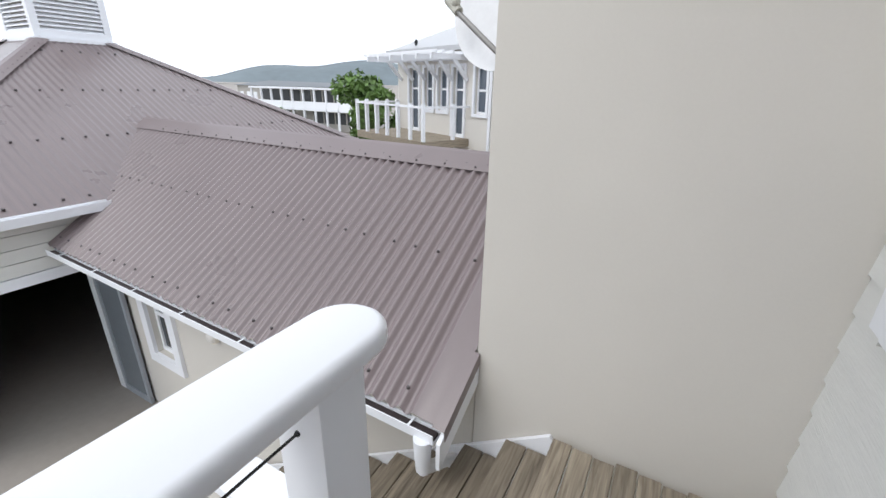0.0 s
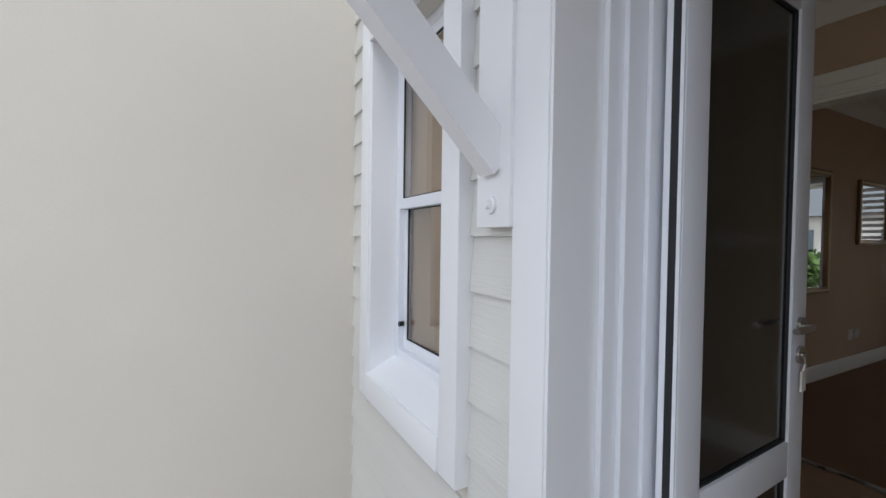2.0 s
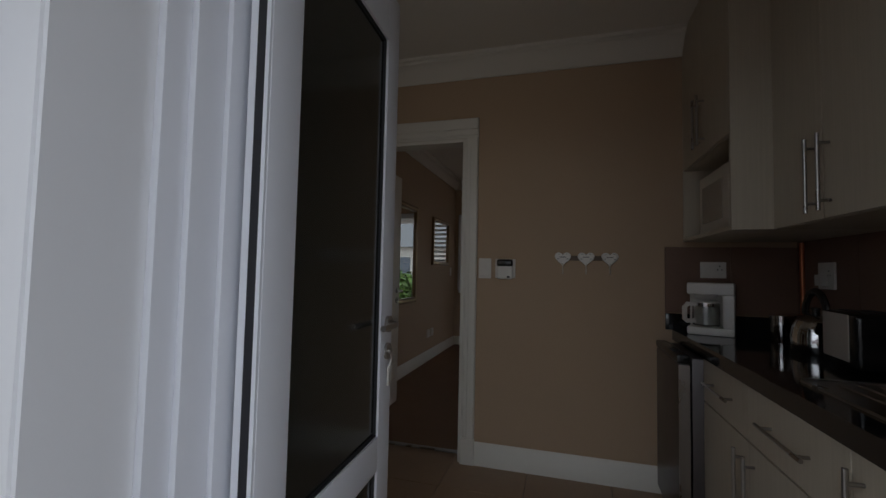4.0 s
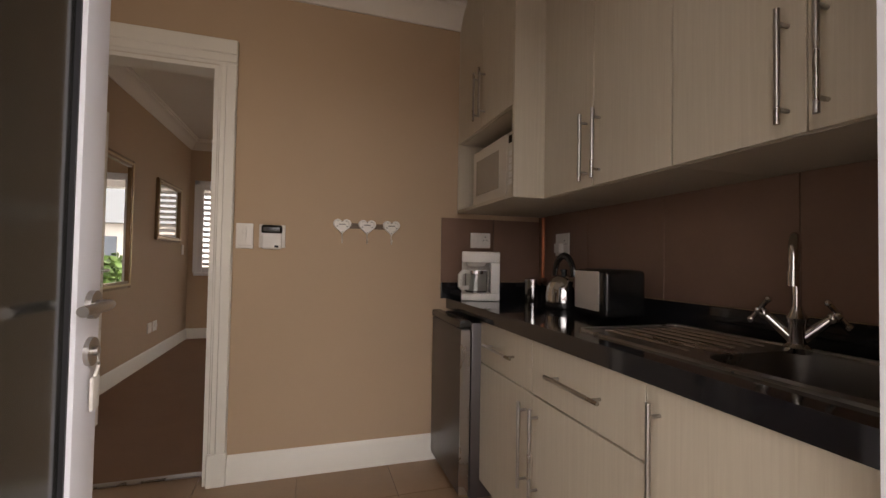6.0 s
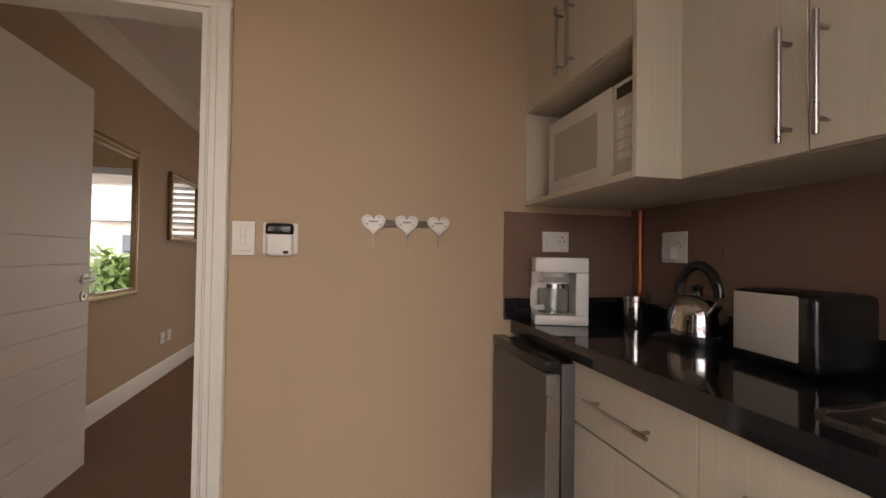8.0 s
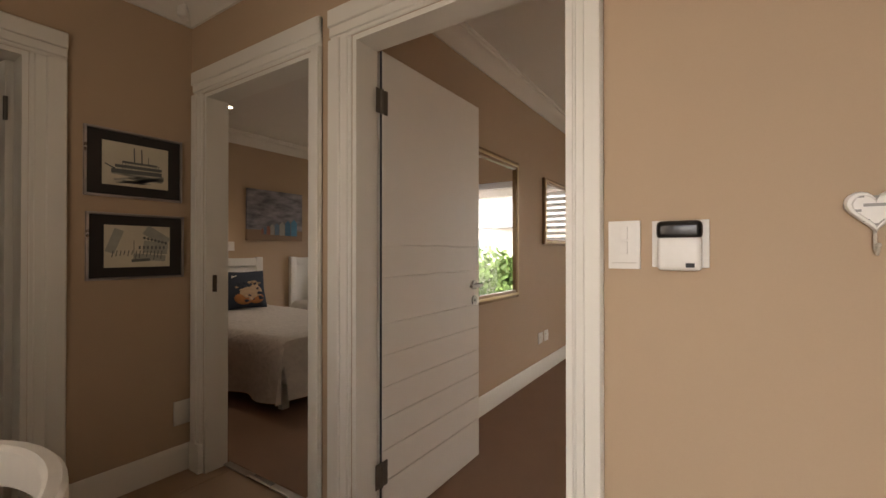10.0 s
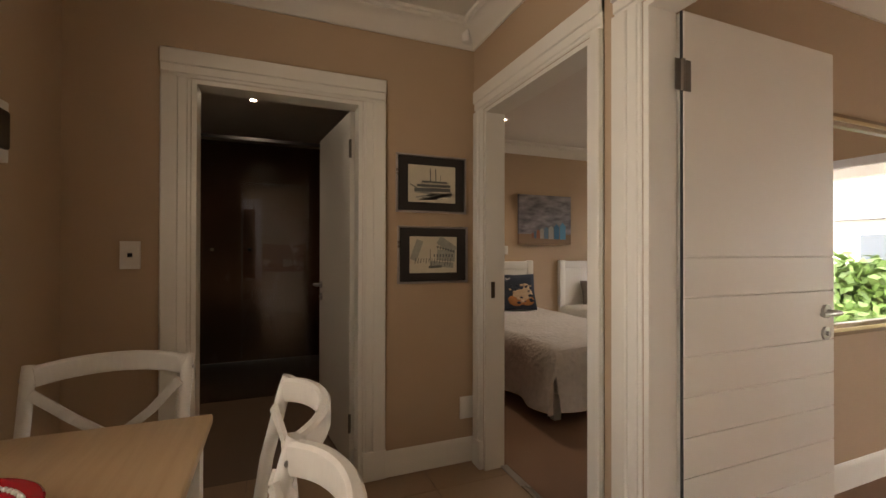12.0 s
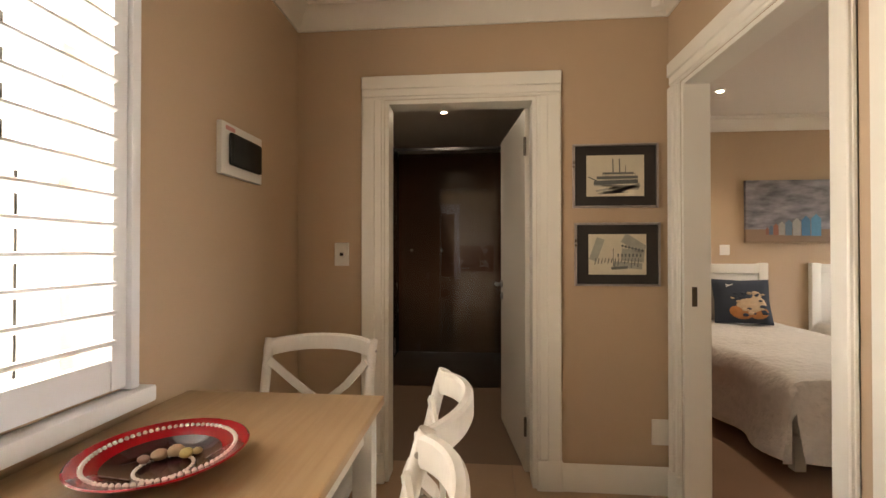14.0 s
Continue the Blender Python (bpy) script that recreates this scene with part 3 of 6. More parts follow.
can = tagged(thing("entrance_canopy", (0.93, 0, 2.29), "white boarded canopy over the entrance landing on timber brackets", "canopy"), kind="structure")
bm = bm_new()
bx(bm, -0.85, -0.026, -1.6, 0.80, 0.0, 0.05)
part("soffit", bm, M_WHITE, can)
bm = bm_new()
bx(bm, -0.88, -0.85, -1.6, 0.80, -0.04, 0.12, 0.004)
part("fascia", bm, M_WHITE, can)
bm = bm_new()
bx(bm, -0.85, -0.026, -1.6, 0.80, 0.05, 0.10)
part("roof_sheet", bm, M_ROOF, can)

# sash window seen from outside and the shutters behind it
win = tagged(new("window_1"), "white sliding sash window in a deep trimmed reveal", "window", "", "structure")
for nm, y0, y1, z0, z1, x0, x1 in (("trim", 0.885, 0.99, 0.56, 2.10, 0.868, 0.93), ("trim", 1.672, 1.776, 0.56, 2.10, 0.868, 0.93), ("trim", 0.99, 1.672, 2.0, 2.10, 0.868, 0.93), ("window_sill", 0.99, 1.672, 0.56, 0.66, 0.862, 0.93)):
    bm = bm_new()
    bx(bm, x0, x1, y0, y1, z0, z1, 0.005)
    part(nm, bm, M_WHITE, win, "", True)
bm = bm_new()
v = [bm.verts.new(p) for p in ((0.875, 0.99, 0.662), (0.875, 1.672, 0.662), (1.03, 1.672, 0.735), (1.03, 0.99, 0.735), (0.875, 0.99, 0.64), (0.875, 1.672, 0.64), (1.03, 1.672, 0.64), (1.03, 0.99, 0.64))]
for f in ((0, 1, 2, 3), (7, 6, 5, 4), (0, 4, 5, 1), (1, 5, 6, 2), (2, 6, 7, 3), (3, 7, 4, 0)):
    bm.faces.new([v[i] for i in f])
part("sloping_sill", bm, M_WHITE, win)
for y0, y1 in ((0.99, 0.996), (1.666, 1.672)):
    bm = bm_new()
    bx(bm, 0.88, 1.05, y0, y1, 0.66, 2.0)
    part("reveal", bm, M_WHITE, win)
frame_bm = bm_new()
for y0, y1, z0, z1 in ((0.996, 1.035, 0.70, 2.0), (1.627, 1.666, 0.70, 2.0), (1.035, 1.627, 1.96, 2.0), (1.035, 1.627, 0.70, 0.755)):
    bx(frame_bm, 1.0, 1.055, y0, y1, z0, z1, 0.003)
part("window_frame", frame_bm, M_ALU, win, "", True)
for z0, z1, xo in ((1.33, 1.96, 1.0), (0.755, 1.37, 1.025)):
    bm = bm_new()
    for y0, y1, a, b in ((1.035, 1.065, z0, z1), (1.597, 1.627, z0, z1), (1.065, 1.597, z0, z0 + 0.042), (1.065, 1.597, z1 - 0.04, z1)):
        bx(bm, xo, xo + 0.024, y0, y1, a, b, 0.003)
    part("sash", bm, M_ALU, win, "", True)
    bm = bm_new()
    bx(bm, xo + 0.010, xo + 0.014, 1.065, 1.597, z0 + 0.042, z1 - 0.04)
    pane = part("pane", bm, M_GLASS, win, "clear glass pane")
    pane.visible_shadow = False
    bm = bm_new()
    for y0, y1, a, b in ((1.065, 1.069, z0 + .042, z1 - .04), (1.593, 1.597, z0 + .042, z1 - .04), (1.069, 1.593, z0 + .042, z0 + .046), (1.069, 1.593, z1 - .044, z1 - .04)):
        bx(bm, xo + 0.003, xo + 0.010, y0, y1, a, b)
    part("gasket", bm, M_GASKET, win)
bm = bm_new()
cyl(bm, (1.02, 1.617, 0.86), (0.998, 1.617, 0.86), 0.011, n=12)
part("latch", bm, M_BLACK, win, "small black latch", True)
win.location, win.scale = (0, 0, -0.0815), (1, 1, 1.083)

# indoor plantation shutters
sh = tagged(thing("plantation_shutter", (X0, 0, 0), "white louvred plantation shutter with slats open over the window", "shutter"), kind="structure")
SY0, SY1, SZ0, SZ1 = 0.72, 1.49, 0.835, 2.08
for nm, y0, y1, z0, z1, d in (("outer_frame", SY1 - 0.028, SY1, SZ0, SZ1, 0.045), ("outer_frame", SY0, SY0 + 0.028, SZ0, SZ1, 0.045), ("outer_frame", SY0 + 0.028, SY1 - 0.028, SZ1 - 0.03, SZ1, 0.045), ("stile", SY1 - 0.075, SY1 - 0.032, SZ0 + 0.01, SZ1 - 0.035, 0.034), ("stile", SY0 + 0.032, SY0 + 0.075, SZ0 + 0.01, SZ1 - 0.035, 0.034), ("rail", SY0 + 0.075, SY1 - 0.075, SZ0 + 0.01, 0.925, 0.030), ("rail", SY0 + 0.075, SY1 - 0.075, 1.985, SZ1 - 0.035, 0.030)):
    bm = bm_new()
    bx(bm, 0.002, d, y0, y1, z0, z1, 0.003)
    part(nm, bm, M_WHITE, sh, "", True)
bm = bm_new()
bx(bm, 0.0, 0.065, SY0 - 0.04, SY1 + 0.04, 0.785, 0.832, 0.010)
part("window_board", bm, M_WHITE, sh, "", True)
bm = bm_new()
n = 9
outline = [(max(-0.032, min(0.032, 0.04 * math.cos(2 * math.pi * i / 14))), 0.0085 * math.sin(2 * math.pi * i / 14) + (0.0004 if i == 0 else 0)) for i in range(14)]
a = [bm.verts.new((x, 0, z)) for x, z in outline]
b = [bm.verts.new((x, SY1 - SY0 - 0.152, z)) for x, z in outline]
for i in range(14):
    bm.faces.new((a[i], a[(i + 1) % 14], b[(i + 1) % 14], b[i]))
bm.faces.new(a[::-1]); bm.faces.new(b)
first = part("slat", bm, M_WHITE, sh, "", True)
for k in range(14):
    z = 0.966 + 0.0742 * k
    if z > 1.96:
        break
    if k == 0:
        first.location, first.rotation_euler = (0.017, SY0 + 0.076, z), (0, radians(-14), 0)
    else:
        share("slat", first.data, sh, (0.017, SY0 + 0.076, z), (0, radians(-14), 0))

for y, z0, z1 in ((1.205, 1.40, 1.97), (1.235, 0.93, 1.375)):
    bm = bm_new()
    cyl(bm, (-0.024, y, z0), (-0.024, y, z1), 0.0035, n=8)
    part("tilt_rod", bm, M_BLACK, sh, "thin dark tilt rod behind the slats", True)

# ---- entrance landing, steps and handrail ----
deck = tagged(new("deck"), "weathered timber decking of the landing and steps, with gaps", "deck", "", "structure")
board_mesh = {}


def board(x0, x1, y0, y1, z):
    key = (round(x1 - x0, 3), round(y1 - y0, 3))
    if key not in board_mesh:
        bm = bm_new()
        bx(bm, 0, key[0], 0, key[1], -0.032, 0, 0.004, 1)
        ob = part("plank", bm, M_DECK, deck)
        board_mesh[key] = ob.data
        ob.location = (x0, y0, z)
    else:
        share("plank", board_mesh[key], deck, (x0, y0, z))


for k in range(10):
    board(-0.18 + 0.112 * k, -0.075 + 0.112 * k, -1.6, 0.58, -0.02)
for k in range(9):
    board(-0.085 + 0.112 * k, 0.020 + 0.112 * k, 1.12, 1.985 - 0.012 * (k % 3), -0.615)
for s in range(3):
    for k in range(2):
        board(-0.09, 0.91, 0.585 + 0.18 * s + 0.09 * k, 0.665 + 0.18 * s + 0.09 * k, -0.17 - 0.148 * s)
for s in range(11):
    for k in range(2):
        x1 = -0.095 - 0.27 * s - 0.135 * k
        board(x1 - 0.128, x1, 1.05, 1.985, -0.76 - 0.18 * s)
bm = bm_new()
sweep(bm, [(0.0, 2.012, -0.80), (-3.3, 2.012, -2.95)], [(-0.014, -0.17), (0.014, -0.17), (0.014, 0.20), (-0.014, 0.20)])
structure("stair_stringer", bm, M_WHITE, "white painted stringer board along the wall beside the steps", "trim")

bm = bm_new()
bx(bm, -0.18, 0.925, -1.6, 0.575, -0.20, -0.054)
bx(bm, 0.925, 0.93, -0.6, 0.541, -0.20, -0.015)
structure("deck_frame", bm, M_DECK, "dark timber frame under the landing boards", "deck")

rail = thing("handrail", (-0.122, -0.012, -0.03), "white painted round-ended timber handrail on square posts with wire cables", "handrail")
bm = bm_new()
outl = [(0.060, -2.2)]
outl += [(0.060 * math.cos(radians(a)), 0.445 + 0.060 * math.sin(radians(a))) for a in range(0, 181, 12)]
outl += [(-0.060, -2.2)]
lo = [bm.verts.new((x, y, 0.921)) for x, y in outl]
hi = [bm.verts.new((x, y, 0.958)) for x, y in outl]
for i in range(len(outl)):
    j = (i + 1) % len(outl)
    bm.faces.new((lo[i], lo[j], hi[j], hi[i]))
bm.faces.new(hi); bm.faces.new(lo[::-1])
bm.normal_update()
bmesh.ops.bevel(bm, geom=[e for e in bm.edges if abs(e.verts[0].co.z - e.verts[1].co.z) < 1e-6 and (e.is_boundary or e.calc_face_angle(0) > 0.8)], offset=0.013, segments=4, affect="EDGES", profile=0.5)
part("top_rail", bm, M_WHITE, rail, "", True)
for y in (0.395, -0.85, -2.0):
    bm = bm_new()
    bx(bm, -0.042, 0.042, y - 0.042, y + 0.042, 0.01, 0.925, 0.006)
    part("post", bm, M_WHITE, rail, "", True)
for z in (0.20, 0.36, 0.52, 0.68, 0.845):
    bm = bm_new()
    cyl(bm, (0, -2.0, z), (0, 0.36, z), 0.002, n=8)
    ball(bm, (0, 0.352, z), 0.0045, n=8)
    part("cable", bm, M_BLACK, rail, "thin dark wire cable", True)

# ---- neighbouring roofs ----
EY, EZ, RY, RZ = 1.64, -0.485, 3.47, 0.69
SL = (RZ - EZ) / (RY - EY)
bm = bm_new()
prev = None
x = -0.52
cols = []
while x > -6.75:
    d = -0.70 - x
    h = 0.017 * math.cos(2 * math.pi * d / 0.10) if d > 0 else 0.004
    cols.append((x, h))
    x -= 0.0125 if d > -0.02 else 0.06
for x, h in cols:
    c = [bm.verts.new((x, y, EZ + SL * (y - EY) + h)) for y in (EY, RY)]
    if prev:
        bm.faces.new((prev[0], prev[1], c[1], c[0]))
    prev = c
wing = tagged(thing("wing_building", (-0.149, -0.018, -0.03), "low beige wing with a brown corrugated metal roof", "building", rz=-1.6), kind="structure")
part("roof", bm, M_ROOF, wing, "brown painted corrugated metal sheeting", True)
bm = bm_new()
vs = [bm.verts.new(p) for p in ((-0.52, RY, RZ), (-6.75, RY, RZ), (-6.75, 5.30, EZ), (-0.52, 5.30, EZ))]
bm.faces.new(vs)
part("roof_back", bm, M_ROOF, wing)
bm = bm_new()
sweep(bm, [(-0.52, RY, RZ + 0.022), (-6.75, RY, RZ + 0.022)], [(-0.19, -0.124), (-0.185, -0.118), (-0.03, -0.004), (0, 0.014), (0.03, -0.004), (0.185, -0.118), (0.19, -0.124), (0, -0.012)])
part("ridge_cap", bm, M_ROOF, wing, "folded metal ridge cap")
bm = bm_new()
random.seed(4)
for frac in (0.055, 0.50, 0.935):
    k = 0
    xx = -0.80
    while xx > -6.2:
        y = EY + (RY - EY) * frac
        z = EZ + SL * (y - EY) + 0.011
        cyl(bm, (xx, y, z), (xx, y - 0.004, z + 0.014), 0.013, 0.009, n=8)
        xx -= 0.20 if k % 3 else 0.30
        k += 1
for xx in [-0.6 - 0.3 * i for i in range(19)]:
    y = RY - 0.16
    cyl(bm, (xx, y, RZ - 0.085), (xx, y - 0.004, RZ - 0.068), 0.012, 0.006, n=8)
tagged(part("roof_screw", bm, M_SCREW, wing, "", True), kind="stuff")
bm = bm_new()
wall_cells(bm, "y", YW, YW + 0.2, -5.7, -0.505, -2.7, -0.36, ((-4.62, -4.18, -1.75, -0.75),))
part("wall", bm, M_PLAST, wing, "beige plastered wall under the eave")
bm = bm_new()
for x0, x1, z0, z1 in ((-4.75, -4.62, -1.88, -0.62), (-4.18, -4.05, -1.88, -0.62), (-4.62, -4.18, -0.75, -0.62), (-4.62, -4.18, -1.88, -1.75)):
    bx(bm, x0, x1, YW - 0.04, YW, z0, z1)
for x0, x1, z0, z1 in ((-4.62, -4.57, -1.75, -0.75), (-4.23, -4.18, -1.75, -0.75), (-4.57, -4.23, -1.27, -1.22), (-4.57, -4.23, -0.80, -0.75), (-4.57, -4.23, -1.75, -1.70)):
    bx(bm, x0, x1, YW + 0.06, YW + 0.11, z0, z1)
wf = part("window", bm, M_WHITE, wing, "white sash window")
bm = bm_new()
bx(bm, -4.57, -4.23, YW + 0.08, YW + 0.09, -1.70, -0.80)
part("pane", bm, mat("dark_glass", (0.03, 0.035, 0.04), 0.05), wf, "dark window glass")
bm = bm_new()
sweep(bm, [(-0.53, EY - 0.022, EZ - 0.03), (-5.5, EY - 0.022, EZ - 0.03)], [(-0.042, 0.015), (-0.038, -0.05), (0.038, -0.05), (0.042, 0.008), (0.036, 0.008), (0.032, -0.04), (-0.032, -0.04), (-0.036, 0.015)])
gut = part("gutter", bm, M_WHITE, wing, "white eaves gutter")
# dark strip along the inside of the gutter
bm = bm_new()
bx(bm, -5.5, -0.535, EY - 0.053, EY + 0.009, EZ - 0.066, EZ - 0.045)
part("silt", bm, M_GUTDARK, gut, "dark strip along the bottom of the gutter")
for k in range(7):
    bm = bm_new()
    bx(bm, -0.70 - 0.75 * k, -0.688 - 0.75 * k, EY - 0.064, EY + 0.01, EZ - 0.022, EZ - 0.016)
    part("strap", bm, M_WHITE, gut)
bm = bm_new()
cyl(bm, (-0.60, EY - 0.05, EZ - 0.07), (-0.60, EY - 0.05, EZ - 0.30), 0.055, 0.04, n=16)
cyl(bm, (-0.60, EY - 0.05, EZ - 0.30), (-0.60, 1.95, EZ - 0.55), 0.038, n=12)
cyl(bm, (-0.60, 1.95, EZ - 0.55), (-0.60, 1.95, -2.7), 0.038, n=12)
part("downpipe", bm, M_WHITE, wing, "white downpipe with a hopper", True)
# verge: dark folded edge above a white bargeboard
bm = bm_new()
for y0, y1 in ((EY - 0.02, YW),):
    v = [bm.verts.new(p) for p in ((-0.485, y0, EZ + SL * (y0 - EY) + 0.012), (-0.56, y0, EZ + SL * (y0 - EY) + 0.014), (-0.56, y1, EZ + SL * (y1 - EY) + 0.014), (-0.485, y1, EZ + SL * (y1 - EY) + 0.012), (-0.478, y0, EZ + SL * (y0 - EY) - 0.055), (-0.478, y1, EZ + SL * (y1 - EY) - 0.055))]
    bm.faces.new((v[0], v[1], v[2], v[3])); bm.faces.new((v[0], v[3], v[5], v[4]))
part("verge_flashing", bm, M_ROOF, wing)
bm = bm_new()
y0, y1 = EY - 0.06, YW
v = [bm.verts.new((xx, y, EZ + SL * (y - EY) + dz)) for xx in (-0.51, -0.485) for y in (y0, y1) for dz in (-0.20, -0.02)]
for f in ((0, 1, 3, 2), (4, 6, 7, 5), (0, 4, 5, 1), (2, 3, 7, 6), (1, 5, 7, 3), (0, 2, 6, 4)):
    bm.faces.new([v[i] for i in f])
part("bargeboard", bm, M_WHITE, wing, "white painted bargeboard")

hall = tagged(thing("pavilion", (-9.36, 3.88, -2.735), "pavilion with a brown pyramid metal roof and a white louvred cupola", "building"), kind="structure")
HB, HE, T30 = 3.8, 2.62, math.tan(radians(30))
bm = bm_new()
prev = None
y = -HB
while y <= HB + 1e-6:
    xt = max(abs(y), 0.5)
    h = 0.007 * math.cos(2 * math.pi * y / 0.10)
    c = [bm.verts.new((xx, y, HE + T30 * (HB - xx) + h)) for xx in (HB, xt)]
    if prev:
        bm.faces.new((prev[0], prev[1], c[1], c[0]))
    prev = c
    y += 0.0125
part("roof", bm, M_ROOF, hall, "brown painted corrugated metal sheeting", True)
bm = bm_new()
ap = bm.verts.new((0, 0, HE + T30 * HB))
q = [bm.verts.new((a * HB, b * HB, HE)) for a, b in ((1, -1), (-1, -1), (-1, 1), (1, 1))]
for a, b in ((0, 1), (1, 2), (2, 3)):
    bm.faces.new((q[a], q[b], ap))
part("roof_side", bm, M_ROOF, hall)
for sx, sy in ((1, -1), (1, 1), (-1, 1), (-1, -1)):
    bm = bm_new()
    sweep(bm, [(sx * 0.5, sy * 0.5, HE + T30 * (HB - 0.5) + 0.02), (sx * HB, sy * HB, HE + 0.02)], [(-0.15, -0.045), (-0.03, 0.008), (0.03, 0.008), (0.15, -0.045), (0, 0.0)])
    part("hip_cap", bm, M_ROOF, hall)
bm = bm_new()
for sy in (-1, 1):
    for side in (-0.13, 0.13):
        for k in range(34):
            d = 0.62 + 3.1 * k / 33
            yy = sy * d + side
            cyl(bm, (d, yy, HE + T30 * (HB - max(d, abs(yy))) + 0.0), (d, yy, HE + T30 * (HB - max(d, abs(yy))) + 0.035), 0.014, n=6)
for k in range(30):
    yy = -3.6 + 7.2 * k / 29
    for d in (3.70, 2.75, 1.80, 0.85):
        if abs(yy) < d - 0.12:
            cyl(bm, (d, yy, HE + T30 * (HB - d)), (d + 0.004, yy, HE + T30 * (HB - d) + 0.022), 0.014, n=6)
tagged(part("roof_screw", bm, M_SCREW, hall), kind="stuff")
cup = thing("cupola", (-9.36, 3.88, -2.735 + HE + T30 * (HB - 0.55) - 0.02), "white painted square cupola with louvred sides on the roof", "cupola")
bm = bm_new()
bx(bm, -0.58, 0.58, -0.58, 0.58, 0.0, 0.06)
bx(bm, -0.54, 0.54, -0.54, 0.54, 0.06, 0.16)
bx(bm, -0.54, 0.54, -0.54, 0.54, 1.15, 1.35)
for sx in (-1, 1):
    for sy in (-1, 1):
        bx(bm, sx * 0.54, sx * 0.44, sy * 0.54, sy * 0.44, 0.16, 1.15)
part("frame", bm, M_WHITE, cup)
bm = bm_new()
bx(bm, -0.42, 0.42, -0.42, 0.42, 0.16, 1.15)
part("core", bm, M_PLASTW, cup)
bm = bm_new()
bx(bm, -0.62, 0.62, -0.62, 0.62, -0.08, 0.0)
part("base_flashing", bm, M_ROOF, cup)
bm = bm_new()
v = [bm.verts.new(p) for p in ((0.46, -0.44, 0), (0.53, -0.44, -0.05), (0.53, 0.44, -0.05), (0.46, 0.44, 0), (0.46, -0.44, 0.012), (0.53, -0.44, -0.038), (0.53, 0.44, -0.038), (0.46, 0.44, 0.012))]
for f in ((0, 1, 2, 3), (7, 6, 5, 4), (0, 4, 5, 1), (1, 5, 6, 2), (2, 6, 7, 3), (3, 7, 4, 0)):
    bm.faces.new([v[i] for i in f])
first = part("louvre", bm, M_WHITE, cup)
lv = first.data
for side in (0, -90, 90, 180):
    for k in range(15):
        if side == 0 and k == 0:
            first.location = (0, 0, 0.21)
            continue
        share("louvre", lv, cup, (0, 0, 0.21 + 0.064 * k), (0, 0, radians(side)))
bm = bm_new()
wall_cells(bm, "x", 3.5, 3.62, -3.6, 3.6, 0.0, HE - 0.06, ((-3.3, -1.80, 0.0, 1.82), ))
part("wall", bm, M_WHITE, hall, "white boarded wall")
for k in range(4):
    bm = bm_new()
    bx(bm, 3.62, 3.645, -3.6, -1.72, 1.95 + 0.15 * k, 2.09 + 0.15 * k)
    part("plank", bm, M_SIDE, hall)
bm = bm_new()
bx(bm, 3.62, 3.66, -3.6, -1.72, 1.82, 1.94)
part("lintel_board", bm, M_WHITE, hall)
bm = bm_new()
sweep(bm, [(HB + 0.05, -HB, HE - 0.02), (HB + 0.05, -1.50, HE - 0.02)], [(-0.06, 0.03), (-0.055, -0.07), (0.055, -0.07), (0.06, 0.03), (0.05, 0.03), (0.045, -0.06), (-0.045, -0.06), (-0.05, 0.03)])
gu = part("gutter", bm, M_WHITE, hall, "white eaves gutter")
bm = bm_new()
bx(bm, 3.6, HB + 0.0, -HB, -1.5, HE - 0.10, HE - 0.07)
part("soffit", bm, M_WHITE, hall)
bm = bm_new()
bx(bm, HB - 0.02, HB + 0.10, -1.62, -1.52, HE - 0.16, HE - 0.09)
sweep(bm, [(HB + 0.05, -1.56, HE - 0.13), (HB + 0.16, -1.52, HE - 0.22), (HB + 0.30, -1.50, HE - 0.27)], circle_prof(0.035, 10))
part("spout", bm, mat("grey_pipe", (0.25, 0.26, 0.27), 0.5), hall, "short grey rainwater spout")
for y0, yy in ((-1.80, -1.76),):
    bm = bm_new()
    for a0, a1, b0, b1 in ((0, 0.05, 0.02, 1.80), (0.55, 0.60, 0.02, 1.80), (0.05, 0.55, 0.02, 0.12), (0.05, 0.55, 1.72, 1.80)):
        bx(bm, 3.64 + a0, 3.64 + a1, y0, yy, b0, b1)
    pn = part("folding_door", bm, mat("grey_frame", (0.30, 0.32, 0.35), 0.45), hall, "grey framed folding door pushed open")
    bm = bm_new()
    bx(bm, 3.69, 4.19, y0 + 0.015, yy - 0.015, 0.12, 1.72)
    part("pane", bm, mat("door_glass_grey", (0.18, 0.20, 0.22), 0.08), pn)
bm = bm_new()
bx(bm, -3.4, 3.5, -3.4, 3.4, -0.02, 0.012)
part("floor_slab", bm, mat("hall_floor", (0.42, 0.34, 0.27), 0.35), hall)
# near-black inner walls: the unlit hall's shade is put into their colour
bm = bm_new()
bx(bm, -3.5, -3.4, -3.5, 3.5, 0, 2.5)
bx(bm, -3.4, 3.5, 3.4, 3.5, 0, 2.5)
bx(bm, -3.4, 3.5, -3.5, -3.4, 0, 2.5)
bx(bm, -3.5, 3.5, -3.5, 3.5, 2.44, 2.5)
part("inner_wall", bm, M_ROOMSHADE, hall)

